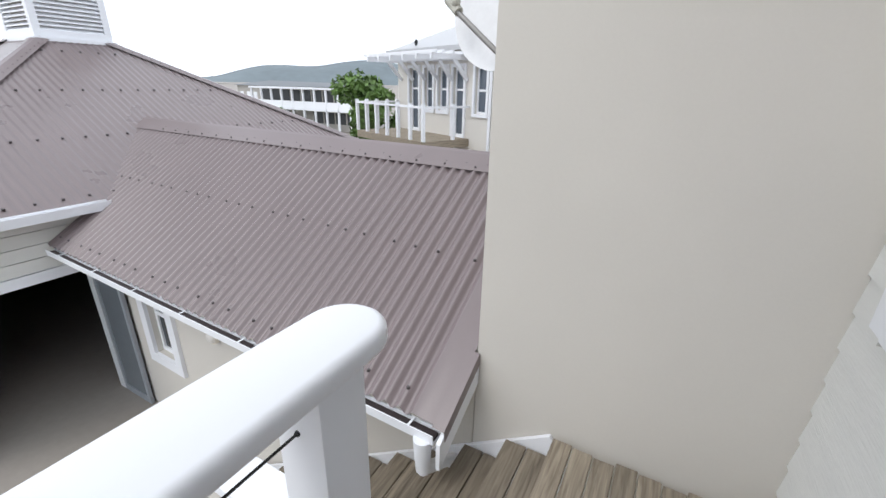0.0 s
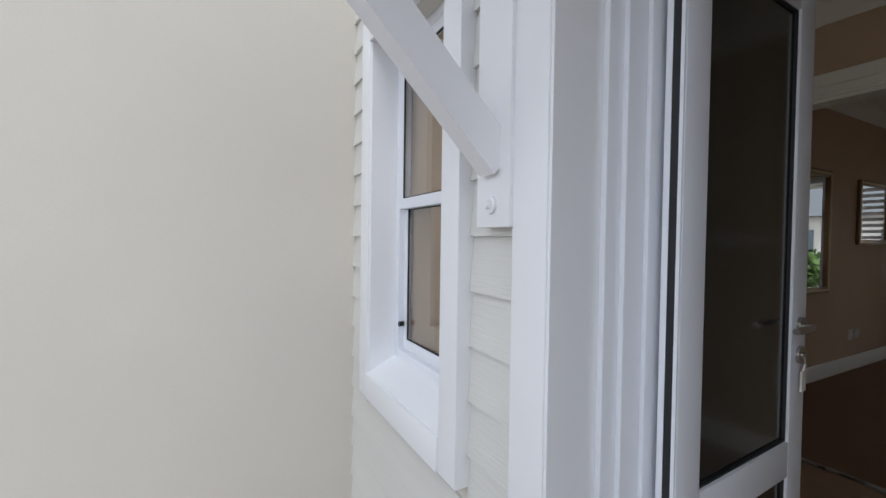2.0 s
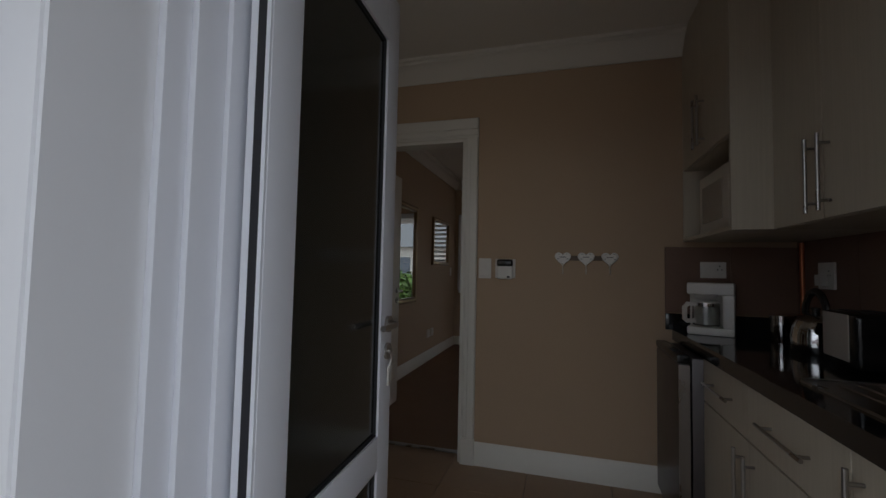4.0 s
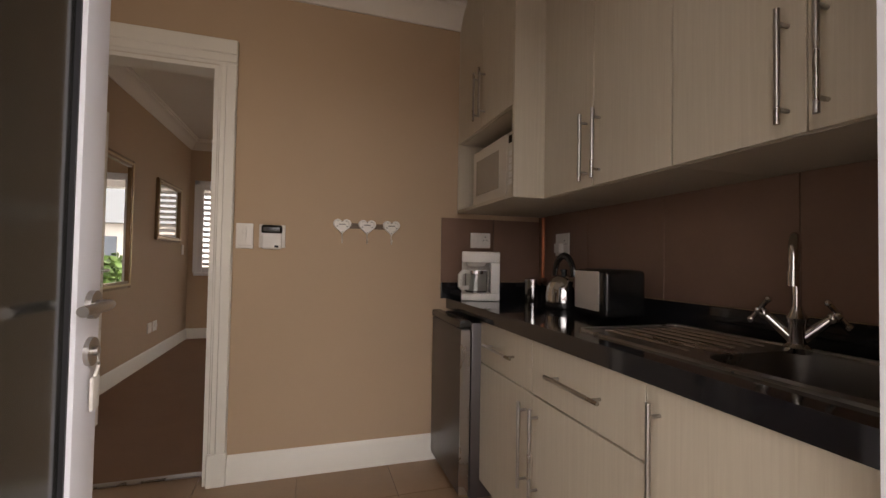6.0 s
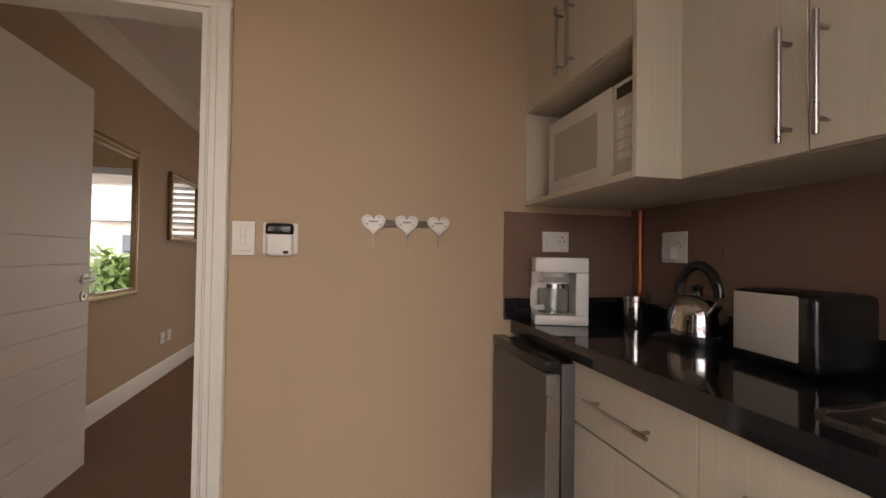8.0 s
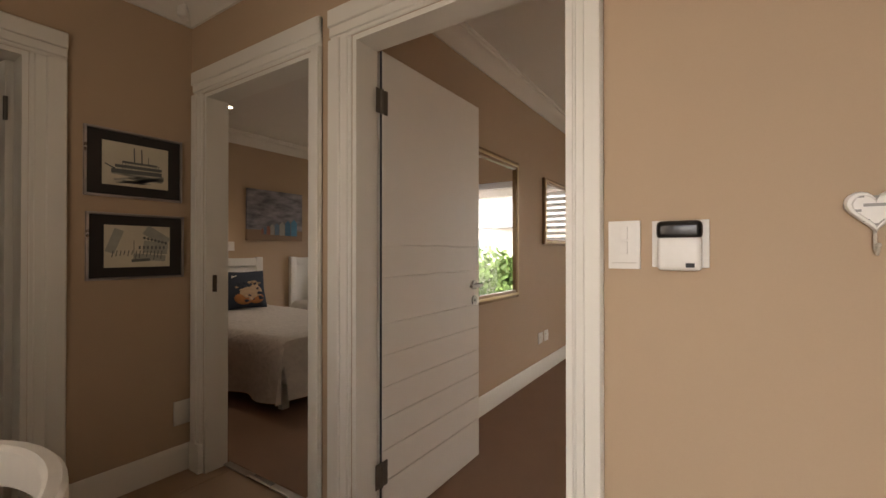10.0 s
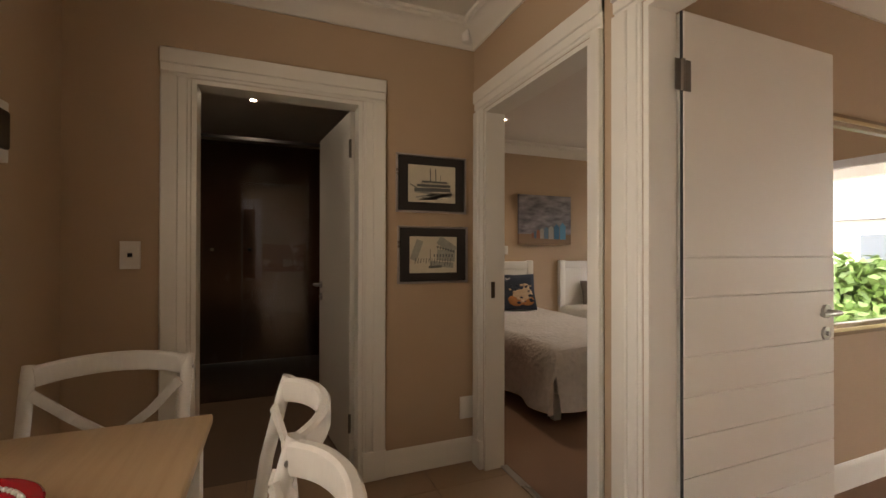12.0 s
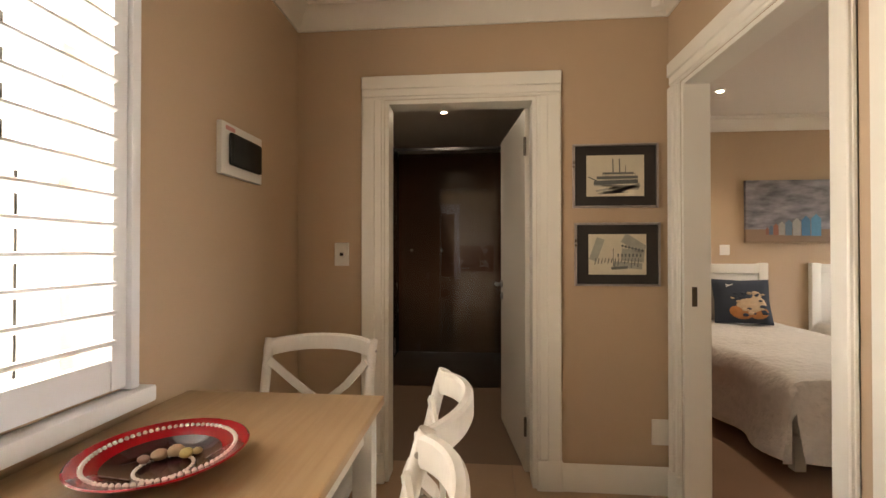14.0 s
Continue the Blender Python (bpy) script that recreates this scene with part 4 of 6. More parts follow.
# ---- satellite dish ----
dish = thing("satellite_dish", (-0.592, 2.25, 1.15), "pale grey satellite dish on the wall corner", "satellite dish")
bm = bm_new()
R = 0.345
rings = []
for k in range(7):
    r = R * k / 6
    rings.append([(r * math.cos(2 * math.pi * i / 36), r * 1.1 * math.sin(2 * math.pi * i / 36), 0.35 * r * r) for i in range(36)])
nrm = look((0, 0, 0), (0.15, 0.95, -0.28)).to_3x3()
ctr = Vector((-0.10, 0.22, 0.50))
vr = [[bm.verts.new(ctr + nrm @ Vector(p)) for p in ring] for ring in rings[1:]]
c0 = bm.verts.new(ctr)
for i in range(36):
    j = (i + 1) % 36
    bm.faces.new((c0, vr[0][i], vr[0][j]))
    for p, q in zip(vr, vr[1:]):
        bm.faces.new((p[i], q[i], q[j], p[j]))
part("reflector", bm, mat("dish_grey", (0.70, 0.70, 0.71), 0.5, var=0.1, scale=12), dish, "round pale reflector", True)
bm = bm_new()
sweep(bm, [(0.0, 0.02, 0.16), (-0.20, 0.03, 0.32), (-0.36, 0.04, 0.45)], circle_prof(0.014, 10))
part("feed_arm", bm, mat("weathered_steel", (0.28, 0.27, 0.26), 0.5, metal=0.5, var=0.3, scale=20), dish, "weathered grey tube arm", True)
bm = bm_new()
cyl(bm, (-0.33, 0.04, 0.43), (-0.40, 0.07, 0.50), 0.026, 0.034, n=14)
ball(bm, (-0.345, 0.035, 0.475), 0.025, n=10)
part("feed_horn", bm, mat("aged_plastic", (0.45, 0.44, 0.38), 0.5, var=0.25, scale=30), dish, "aged cream receiver head", True)
bm = bm_new()
bx(bm, -0.03, 0.0, -0.03, 0.12, 0.05, 0.22, 0.004)
cyl(bm, (-0.02, 0.05, 0.14), (-0.09, 0.225, 0.49), 0.018, n=10)
part("wall_mount", bm, M_STEEL, dish, "", True)

# small bulkhead lamp on the wing wall, coping below the rail
bl = thing("bulkhead_lamp", (-3.40, YW + 0.06, -1.10), "small beige round bulkhead lamp on the plaster wall, unlit", "wall lamp")
bm = bm_new()
cyl(bm, (0, 0, 0), (0, -0.035, 0), 0.085, 0.08, n=24)
part("base", bm, M_CREAM, bl, "", True)
bm = bm_new()
ball(bm, (0, -0.035, 0), 0.062, 1, 0.6, 1, 16)
part("diffuser", bm, M_WPLAST, bl, "cream glass cover", True)

sw = tagged(thing("stair_parapet", (-1.19, 0.94, -2.7), "low plastered parapet beside the steps with a white coping", "parapet"), kind="structure")
bm = bm_new()
bx(bm, -0.52, 0.52, -0.08, 0.08, 0.0, 2.08)
part("wall", bm, M_PLAST, sw)
bm = bm_new()
bx(bm, -0.55, 0.55, -0.11, 0.10, 2.08, 2.14, 0.006)
part("coping", bm, M_WHITE, sw, "white painted coping", True)

# ---- distance ----
bm = bm_new()
lathe(bm, [(2600, -7.2), (400, -7.1), (70, -7.0), (45, -5.6), (28, -2.9), (22, -2.7), (0.0, -2.7)], n=48)
structure("ground", bm, mat("paving", (0.30, 0.27, 0.24), 0.8, var=0.15, scale=0.8, fine=0.08, bscale=12), "pale paving and open ground", "ground")

# the hill's blue-grey base colour includes the haze of distance
M_HILL = mat("far_hill_haze", (0.16, 0.19, 0.205), 0.95, var=0.25, scale=0.012, fine=0.12, bscale=0.05)
bm = bm_new()
random.seed(7)
prev = None
for i in range(90):
    u = i / 89
    ang = radians(100 + 75 * u)
    d = 1150
    bearing = 100 + 75 * u
    hgt = 52 * math.exp(-((bearing - 128.5) / 8.0) ** 2) + 30 * math.exp(-((bearing - 140) / 4.5) ** 2) + 15 * math.exp(-((bearing - 112) / 14) ** 2) + 8 + 3 * noise.noise((u * 20, 0, 0))
    c = [bm.verts.new((d * math.cos(ang), d * math.sin(ang), -3)), bm.verts.new(((d + 60) * math.cos(ang), (d + 60) * math.sin(ang), -3 + hgt * 0.6)), bm.verts.new(((d + 160) * math.cos(ang), (d + 160) * math.sin(ang), -3 + hgt))]
    if prev:
        for a in range(2):
            bm.faces.new((prev[a], c[a], c[a + 1], prev[a + 1]))
    prev = c
structure("backdrop_hill", bm, M_HILL, "scrub-covered hill in the distance, haze put into its blue-grey colour", "hill", True)
# ---- kitchen ----
YC, YU, YM = -0.655, -0.835, -0.693      # fronts: base units, wall units, microwave unit


def bar_handle(parent, a, b, out, r=0.006, stand=0.032):
    """A steel bar between a and b, standing off the front along out."""
    a, b, o = Vector(a), Vector(b), Vector(out)
    d = (b - a).normalized()
    bm = bm_new()
    cyl(bm, a + o * stand, b + o * stand, r, n=12)
    for p in (a + d * 0.03, b - d * 0.03):
        cyl(bm, p, p + o * stand, r * 0.8, n=10)
    part("handle", bm, M_STEEL, parent, "brushed steel bar handle", True)


def front(parent, x0, x1, z0, z1, y, name, dy=0.018):
    bm = bm_new()
    bx(bm, x0 + 0.0015, x1 - 0.0015, y - dy, y, z0 + 0.0015, z1 - 0.0015, 0.0015, 1)
    return part(name, bm, M_CAB, parent, "", True)


def base_unit(x0, x1, doors, drawer, label):
    ob = thing("base_cabinet", ((x0 + x1) / 2, YC, 0), label, "kitchen cabinet", "base cabinets")
    c = (x0 + x1) / 2
    bm = bm_new()
    bx(bm, x0 - c, x1 - c, Y0 - YC + 0.003, -0.02, 0.10, 0.815 if drawer and x0 > 1.9 else 0.68)
    part("carcass", bm, M_CABIN, ob)
    bm = bm_new()
    bx(bm, x0 - c, x1 - c, -0.09, -0.07, 0.0, 0.10)
    part("plinth", bm, M_CABIN, ob)
    top = 0.813
    if drawer:
        d = front(ob, x0 - c, x1 - c, 0.626, top, 0, "drawer_front")
        w = (x1 - x0)
        bar_handle(d, (-min(w * 0.27, 0.13), 0, 0.72), (min(w * 0.27, 0.13), 0, 0.72), (0, 1, 0))
        top = 0.623
    n = len(doors)
    w = (x1 - x0) / n
    for i, side in enumerate(doors):
        a = x0 - c + w * i
        d = front(ob, a, a + w, 0.10, top, 0, "door")
        hx = a + 0.04 if side < 0 else a + w - 0.04
        zt = top - 0.035
        bar_handle(d, (hx, 0, zt - 0.30), (hx, 0, zt), (0, 1, 0))
    return ob


base_unit(2.17, 2.65, (-1,), True, "pale wood-grain base cabinet with a drawer above a door")
base_unit(1.65, 2.17, (1,), True, "pale wood-grain base cabinet with a drawer above a door")
base_unit(1.215, 1.65, (1,), False, "pale wood-grain sink cabinet with a full-height door")

top_ob = thing("worktop", (2.15, -0.93, 0.838), "polished black granite worktop with an upstand", "worktop")
bm = bm_new()
bx(bm, -0.955, -0.885, -0.285, 0.295, -0.022, 0.032)
bx(bm, -0.535, 0.948, -0.285, 0.295, -0.022, 0.032)
bx(bm, -0.885, -0.535, -0.285, -0.145, -0.022, 0.032)
bx(bm, -0.885, -0.535, 0.175, 0.295, -0.022, 0.032)
bmesh.ops.remove_doubles(bm, verts=bm.verts, dist=1e-5)
part("slab", bm, M_GRAN, top_ob, "", True)
bm = bm_new()
bx(bm, -0.955, 0.948, -0.288, -0.27, 0.032, 0.105, 0.003)
part("upstand", bm, M_GRAN, top_ob, "", True)
bm = bm_new()
bx(bm, 0.930, 0.948, -0.27, 0.33, 0.032, 0.12, 0.003)
part("upstand", bm, M_GRAN, top_ob, "", True)

# splashback
spl = tagged(new("splashback"), "brown stone-look wall tiles behind the worktop", "wall tiles", "", "structure")
for k in range(4):
    bm = bm_new()
    bx(bm, 1.21 + 0.475 * k, 1.21 + 0.475 * k + 0.472, Y0, Y0 + 0.008, 0.945, 1.345, 0.001, 1)
    part("tile", bm, M_SPLASH, spl)
for y0, y1 in ((-1.21, -0.915), (-0.912, -0.60)):
    bm = bm_new()
    bx(bm, X1 - 0.008, X1, y0, y1, 0.96, 1.317, 0.001, 1)
    part("tile", bm, M_SPLASH, spl)

# wall units
def wall_unit(x0, x1, splits, handles, label):
    c = (x0 + x1) / 2
    ob = thing("wall_cabinet", (c, YU, 1.345), label, "kitchen cabinet", "wall cabinets")
    bm = bm_new()
    bx(bm, x0 - c, x1 - c, Y0 - YU + 0.002, -0.019, 0.0, 1.16)
    part("carcass", bm, M_CABIN, ob)
    xs = [x0, *splits, x1]
    for (a, b), hx in zip(zip(xs, xs[1:]), handles):
        d = front(ob, a - c, b - c, 0.0, 1.16, 0, "door")
        if hx is not None:
            bar_handle(d, (hx - c, 0, 0.022), (hx - c, 0, 0.258), (0, 1, 0))
    return ob


wall_unit(1.757, 2.418, (2.09,), (2.055, 2.125), "pale wood-grain wall cabinet with two doors")
wall_unit(1.205, 1.755, (1.43,), (1.395, 1.465), "pale wood-grain wall cabinet with two doors")

mu = thing("microwave_cabinet", (2.759, YM, 1.345), "pale wood-grain wall cabinet with an open microwave shelf below two doors", "kitchen cabinet", "wall cabinets")
for nm, b in (("side_panel", (-0.35, -0.332, -0.525, 0.0, 0.0, 1.16)), ("side_panel", (0.332, 0.348, -0.525, 0.0, 0.0, 1.16)), ("bottom", (-0.332, 0.332, -0.525, 0.0, 0.0, 0.018)), ("shelf", (-0.332, 0.332, -0.525, -0.02, 0.385, 0.403)), ("back", (-0.332, 0.332, -0.525, -0.515, 0.018, 1.16)), ("top", (-0.332, 0.332, -0.515, -0.02, 1.14, 1.16))):
    bm = bm_new()
    bx(bm, *b, 0.001, 1)
    part(nm, bm, M_CAB, mu, "", True)
for a, b, hx in ((0.0, 0.332, 0.035), (-0.332, 0.0, -0.035)):
    d = front(mu, a, b, 0.385, 1.16, 0, "door")
    bar_handle(d, (hx, 0, 0.425), (hx, 0, 0.665), (0, 1, 0))

mw = thing("microwave", (2.74, -0.755, 1.363), "cream microwave oven on the open shelf", "microwave")
bm = bm_new()
bx(bm, -0.30, 0.25, -0.36, -0.012, 0.008, 0.30, 0.008)
part("body", bm, M_CREAM, mw, "", True)
bm = bm_new()
bx(bm, -0.155, 0.25, -0.012, 0.012, 0.012, 0.295, 0.008)
part("door", bm, M_CREAM, mw, "", True)
bm = bm_new()
bx(bm, -0.08, 0.20, 0.012, 0.014, 0.06, 0.24, 0.001)
part("window", bm, mat("microwave_window", (0.40, 0.36, 0.30), 0.15), mw, "tinted microwave window")
bm = bm_new()
bx(bm, -0.30, -0.157, -0.012, 0.008, 0.012, 0.295, 0.005)
part("control_panel", bm, M_CREAM, mw, "", True)
bm = bm_new()
bx(bm, -0.285, -0.175, 0.008, 0.010, 0.245, 0.280)
part("display", bm, M_BLACK, mw, "dark display")
bm = bm_new()
for r in range(5):
    for c in range(3):
        bx(bm, -0.280 + 0.036 * c, -0.252 + 0.036 * c, 0.008, 0.0105, 0.06 + 0.032 * r, 0.082 + 0.032 * r)
part("keypad", bm, M_WPLAST, mw)

# bar fridge
fr = thing("bar_fridge", (2.86, -0.58, 0.0), "dark grey metallic bar fridge under the worktop", "fridge")
bm = bm_new()
bx(bm, -0.228, 0.225, -0.60, -0.03, 0.02, 0.80, 0.006)
part("body", bm, M_FRIDGE, fr, "", True)
bm = bm_new()
bx(bm, -0.228, 0.225, -0.022, 0.025, 0.045, 0.775, 0.010)
part("door", bm, M_FRIDGE, fr, "", True)
bm = bm_new()
bx(bm, -0.228, 0.225, -0.022, 0.028, 0.778, 0.812, 0.006)
part("top_trim", bm, M_BLACK, fr, "", True)
bm = bm_new()
bx(bm, -0.236, -0.229, -0.02, 0.024, 0.05, 0.77)
part("door_edge", bm, M_STEEL, fr, "bright metal door edge")

# sink and tap
sk = thing("kitchen_sink", (1.56, -0.915, 0.87), "stainless steel drop-in sink with a ribbed drainer", "sink")
bm = bm_new()
def rrect(x0, x1, y0, y1, r, n=6):
    pts = []
    for cx, cy, a0 in ((x1 - r, y1 - r, 0), (x0 + r, y1 - r, 90), (x0 + r, y0 + r, 180), (x1 - r, y0 + r, 270)):
        pts += [(cx + r * math.cos(radians(a0 + 90 * i / n)), cy + r * math.sin(radians(a0 + 90 * i / n))) for i in range(n + 1)]
    return pts
def loft(bm, loops):
    rs = [[bm.verts.new(p) for p in lp] for lp in loops]
    k = len(rs[0])
    for p, q in zip(rs, rs[1:]):
        for i in range(k):
            bm.faces.new((p[i], p[(i + 1) % k], q[(i + 1) % k], q[i]))
    return rs
out_l = rrect(-0.33, 0.45, -0.20, 0.20, 0.03)
in_l = rrect(-0.318, 0.438, -0.188, 0.188, 0.025)
rs = loft(bm, [[(x, y, 0.0) for x, y in out_l], [(x, y, 0.007) for x, y in out_l], [(x, y, 0.007) for x, y in in_l], [(x, y, 0.003) for x, y in in_l]])
bowl_l = rrect(-0.29, 0.05, -0.155, 0.155, 0.06)
bv = [[bm.verts.new((x, y, z)) for x, y in lp] for lp, z in ((bowl_l, 0.003), (bowl_l, -0.004), (rrect(-0.285, 0.045, -0.15, 0.15, 0.05), -0.12), (rrect(-0.26, 0.02, -0.125, 0.125, 0.05), -0.14))]
k = len(bowl_l)
for p, q in zip(bv, bv[1:]):
    for i in range(k):
        bm.faces.new((p[i], p[(i + 1) % k], q[(i + 1) % k], q[i]))
bm.faces.new(bv[-1][::-1])
edges = [bm.edges.get((rs[-1][i], rs[-1][(i + 1) % k])) for i in range(k)] + [bm.edges.get((bv[0][i], bv[0][(i + 1) % k])) for i in range(k)]
bmesh.ops.triangle_fill(bm, edges=edges, use_beauty=True)
part("basin", bm, M_STEEL, sk, "", True)
for i in range(6):
    bm = bm_new()
    sweep(bm, [(0.10, -0.125 + 0.05 * i, 0.003), (0.13, -0.125 + 0.05 * i, 0.006), (0.37, -0.125 + 0.05 * i, 0.006), (0.40, -0.125 + 0.05 * i, 0.003)], circle_prof(0.0032, 8))
    part("drainer_rib", bm, M_STEEL, sk, "", True)

tap = thing("mixer_tap", (1.594, -1.06, 0.87), "chrome sink mixer tap with cross handles and a swan-neck spout", "tap", rz=30)
bm = bm_new()
lathe(bm, [(0.030, 0.0), (0.030, 0.012), (0.020, 0.02), (0.018, 0.06), (0.022, 0.075), (0.014, 0.09), (0.011, 0.10)], n=20)
part("body", bm, M_CHROME, tap, "", True)
bm = bm_new()
pts = [(0, 0, 0.09), (0, 0, 0.20)] + [(0, 0.06 - 0.06 * math.cos(radians(a)), 0.20 + 0.05 * math.sin(radians(a))) for a in range(20, 181, 20)] + [(0, 0.12, 0.172)]
sweep(bm, pts, circle_prof(0.010, 12), up=(1, 0, 0))
cyl(bm, (0, 0.12, 0.178), (0, 0.12, 0.148), 0.0125, n=14)
part("spout", bm, M_CHROME, tap, "", True)
tap.scale = (1, 1, 1.13)
for s in (-1, 1):
    bm = bm_new()
    cyl(bm, (s * 0.01, 0, 0.03), (s * 0.062, 0, 0.078), 0.012, 0.010, n=12)
    ball(bm, (s * 0.065, 0, 0.080), 0.013, n=10)
    d = Vector((s * 0.8, 0, 0.6)).normalized()
    for q in (Vector((0, 1, 0)), d.cross(Vector((0, 1, 0)))):
        c = Vector((s * 0.075, 0, 0.088))
        cyl(bm, c - q * 0.028, c + q * 0.028, 0.0055, n=8)
        ball(bm, c - q * 0.030, 0.008, n=8)
        ball(bm, c + q * 0.030, 0.008, n=8)
    part("cross_handle", bm, M_CHROME, tap, "", True)

# things on the worktop
ZT = 0.871
cm = thing("coffee_maker", (2.985, -0.79, ZT), "white drip coffee maker with a glass jug", "coffee maker", rz=70)
bm = bm_new()
bx(bm, -0.10, 0.10, -0.085, 0.085, 0.0, 0.038, 0.008)
part("base", bm, M_WPLAST, cm, "", True)
bm = bm_new()
bx(bm, -0.10, -0.052, -0.085, 0.082, 0.038, 0.20, 0.006)
part("tank", bm, M_WPLAST, cm, "", True)
bm = bm_new()
bx(bm, -0.052, 0.10, -0.085, -0.055, 0.038, 0.20, 0.004)
part("back_panel", bm, M_WPLAST, cm, "", True)
bm = bm_new()
bx(bm, -0.10, 0.10, -0.085, 0.085, 0.20, 0.258, 0.010)
part("filter_head", bm, M_WPLAST, cm, "", True)
bm = bm_new()
lathe(bm, [(0.055, 0.20), (0.045, 0.182), (0.0, 0.180)], (0.022, 0.018, 0), 24)
part("filter_cone", bm, M_WPLAST, cm, "", True)
bm = bm_new()
lathe(bm, [(0.0, 0.0), (0.056, 0.002), (0.060, 0.012), (0.060, 0.095), (0.056, 0.108), (0.054, 0.108), (0.057, 0.094), (0.057, 0.012), (0.0, 0.005)], (0.022, 0.018, 0.039), 28)
jug = part("jug", bm, M_GLASS, cm, "clear glass jug", True)
bm = bm_new()
lathe(bm, [(0.061, 0.100), (0.061, 0.118), (0.058, 0.118), (0.058, 0.100)], (0.022, 0.018, 0.039), 28)
part("collar", bm, M_CHROME, jug, "bright metal jug collar", True)
bm = bm_new()
lathe(bm, [(0.058, 0.112), (0.055, 0.124), (0.0, 0.128)], (0.022, 0.018, 0.039), 28)
part("lid", bm, M_WPLAST, jug, "white jug lid", True)
bm = bm_new()
sweep(bm, [(0.06, 0.06, 0.150), (0.095, 0.088, 0.152), (0.108, 0.098, 0.135), (0.108, 0.098, 0.075), (0.098, 0.090, 0.066), (0.066, 0.062, 0.068)], [(-0.010, -0.006), (0.010, -0.006), (0.010, 0.006), (-0.010, 0.006)], up=(-0.62, 0.78, 0.05))
part("jug_handle", bm, M_WPLAST, jug, "white jug handle", True)

can = thing("canister", (2.84, -1.03, ZT), "polished steel storage canister", "canister", "steel canisters")
bm = bm_new()
lathe(bm, [(0.0, 0.0), (0.042, 0.0), (0.044, 0.004), (0.044, 0.10), (0.046, 0.102), (0.046, 0.118), (0.040, 0.122), (0.0, 0.122)], n=28)
part("body", bm, M_CHROME, can, "", True)
copy_thing(can, pose(2.92, -1.11, ZT))

kt = thing("kettle", (2.54, -1.02, ZT), "polished steel stove-style kettle with a black handle", "kettle")
bm = bm_new()
lathe(bm, [(0.0, 0.0), (0.082, 0.0), (0.085, 0.012), (0.085, 0.03)], n=32)
part("base", bm, M_BLACK, kt, "", True)
bm = bm_new()
lathe(bm, [(0.082, 0.03), (0.083, 0.06), (0.076, 0.10), (0.058, 0.135), (0.030, 0.15), (0.0, 0.153)], n=32)
part("body", bm, M_CHROME, kt, "", True)
bm = bm_new()
lathe(bm, [(0.014, 0.15), (0.012, 0.165), (0.018, 0.175), (0.0, 0.182)], n=16)
part("lid_knob", bm, M_BLACK, kt, "", True)
bm = bm_new()
sweep(bm, [(0.075 * math.cos(radians(a)), 0, 0.145 + 0.095 * math.sin(radians(a))) for a in range(0, 181, 15)], circle_prof(0.012, 10, 1.3), up=(0, 1, 0))
part("handle", bm, M_BLACK, kt, "black arched handle", True)
bm = bm_new()
cyl(bm, (-0.06, 0.02, 0.085), (-0.115, 0.04, 0.135), 0.018, 0.010, n=12)
part("spout", bm, M_CHROME, kt, "", True)

ts = thing("toaster", (2.25, -1.03, ZT), "black toaster with brushed steel sides", "toaster", rz=-6)
bm = bm_new()
bx(bm, -0.115, 0.115, -0.085, 0.085, 0.008, 0.185, 0.022, 3)
part("body", bm, M_BLACK, ts, "", True)
bm = bm_new()
bx(bm, -0.075, 0.10, 0.084, 0.088, 0.030, 0.178, 0.003)
part("steel_side", bm, mat("satin_steel", (0.55, 0.51, 0.46), 0.5, metal=0.35, var=0.03), ts, "brushed steel side panel", True)
bm = bm_new()
for y in (-0.03, 0.03):
    bx(bm, -0.09, 0.09, y - 0.014, y + 0.014, 0.183, 0.187)
part("slot", bm, M_GASKET, ts)

pp = thing("copper_pipe", (3.02, -1.195, 0.945), "bare copper water pipe up the corner of the tiles", "pipe")
bm = bm_new()
cyl(bm, (0, 0, 0), (0, 0, 0.39), 0.011, n=12)
part("tube", bm, M_COPPER, pp, "", True)


def plate_switch(name, at, axis, out, w, h, label, category, extra=None):
    """A wall plate on an x or y wall: bevelled plate, with its insert as a part."""
    ob = thing(name, at, label, category)
    bm = bm_new()
    if axis == "x":
        bx(bm, 0, out * 0.010, -w / 2, w / 2, -h / 2, h / 2, 0.002)
    else:
        bx(bm, -w / 2, w / 2, 0, out * 0.010, -h / 2, h / 2, 0.002)
    part("plate", bm, M_WPLAST, ob, "", True)
    for u, v, a, b, d, mt, nm in extra or ():
        bm = bm_new()
        if axis == "x":
            bx(bm, out * 0.010, out * (0.010 + d), u - a / 2, u + a / 2, v - b / 2, v + b / 2, min(0.001, d / 3), 1)
        else:
            bx(bm, u - a / 2, u + a / 2, out * 0.010, out * (0.010 + d), v - b / 2, v + b / 2, min(0.001, d / 3), 1)
        part(nm, bm, mt, ob, "", True)
    return ob


SOCK = [(-0.028, 0.012, 0.04, 0.05, 0.002, M_WPLAST, "socket_face"), (-0.028, 0.02, 0.007, 0.007, 0.0025, M_BLACK, "pin_hole"), (-0.038, 0.002, 0.006, 0.006, 0.0025, M_BLACK, "pin_hole"), (-0.018, 0.002, 0.006, 0.006, 0.0025, M_BLACK, "pin_hole"), (0.035, 0.0, 0.016, 0.03, 0.006, M_WPLAST, "rocker")]
plate_switch("wall_socket", (X1 - 0.008, -0.83, 1.195), "x", -1, 0.12, 0.085, "white double socket plate on the tiles", "socket", SOCK)
plate_switch("wall_socket", (2.84, Y0 + 0.008, 1.175), "y", 1, 0.12, 0.12, "white socket plate with a plug on the tiles", "socket", SOCK + [(0.005, -0.02, 0.045, 0.05, 0.03, M_WPLAST, "plug")])
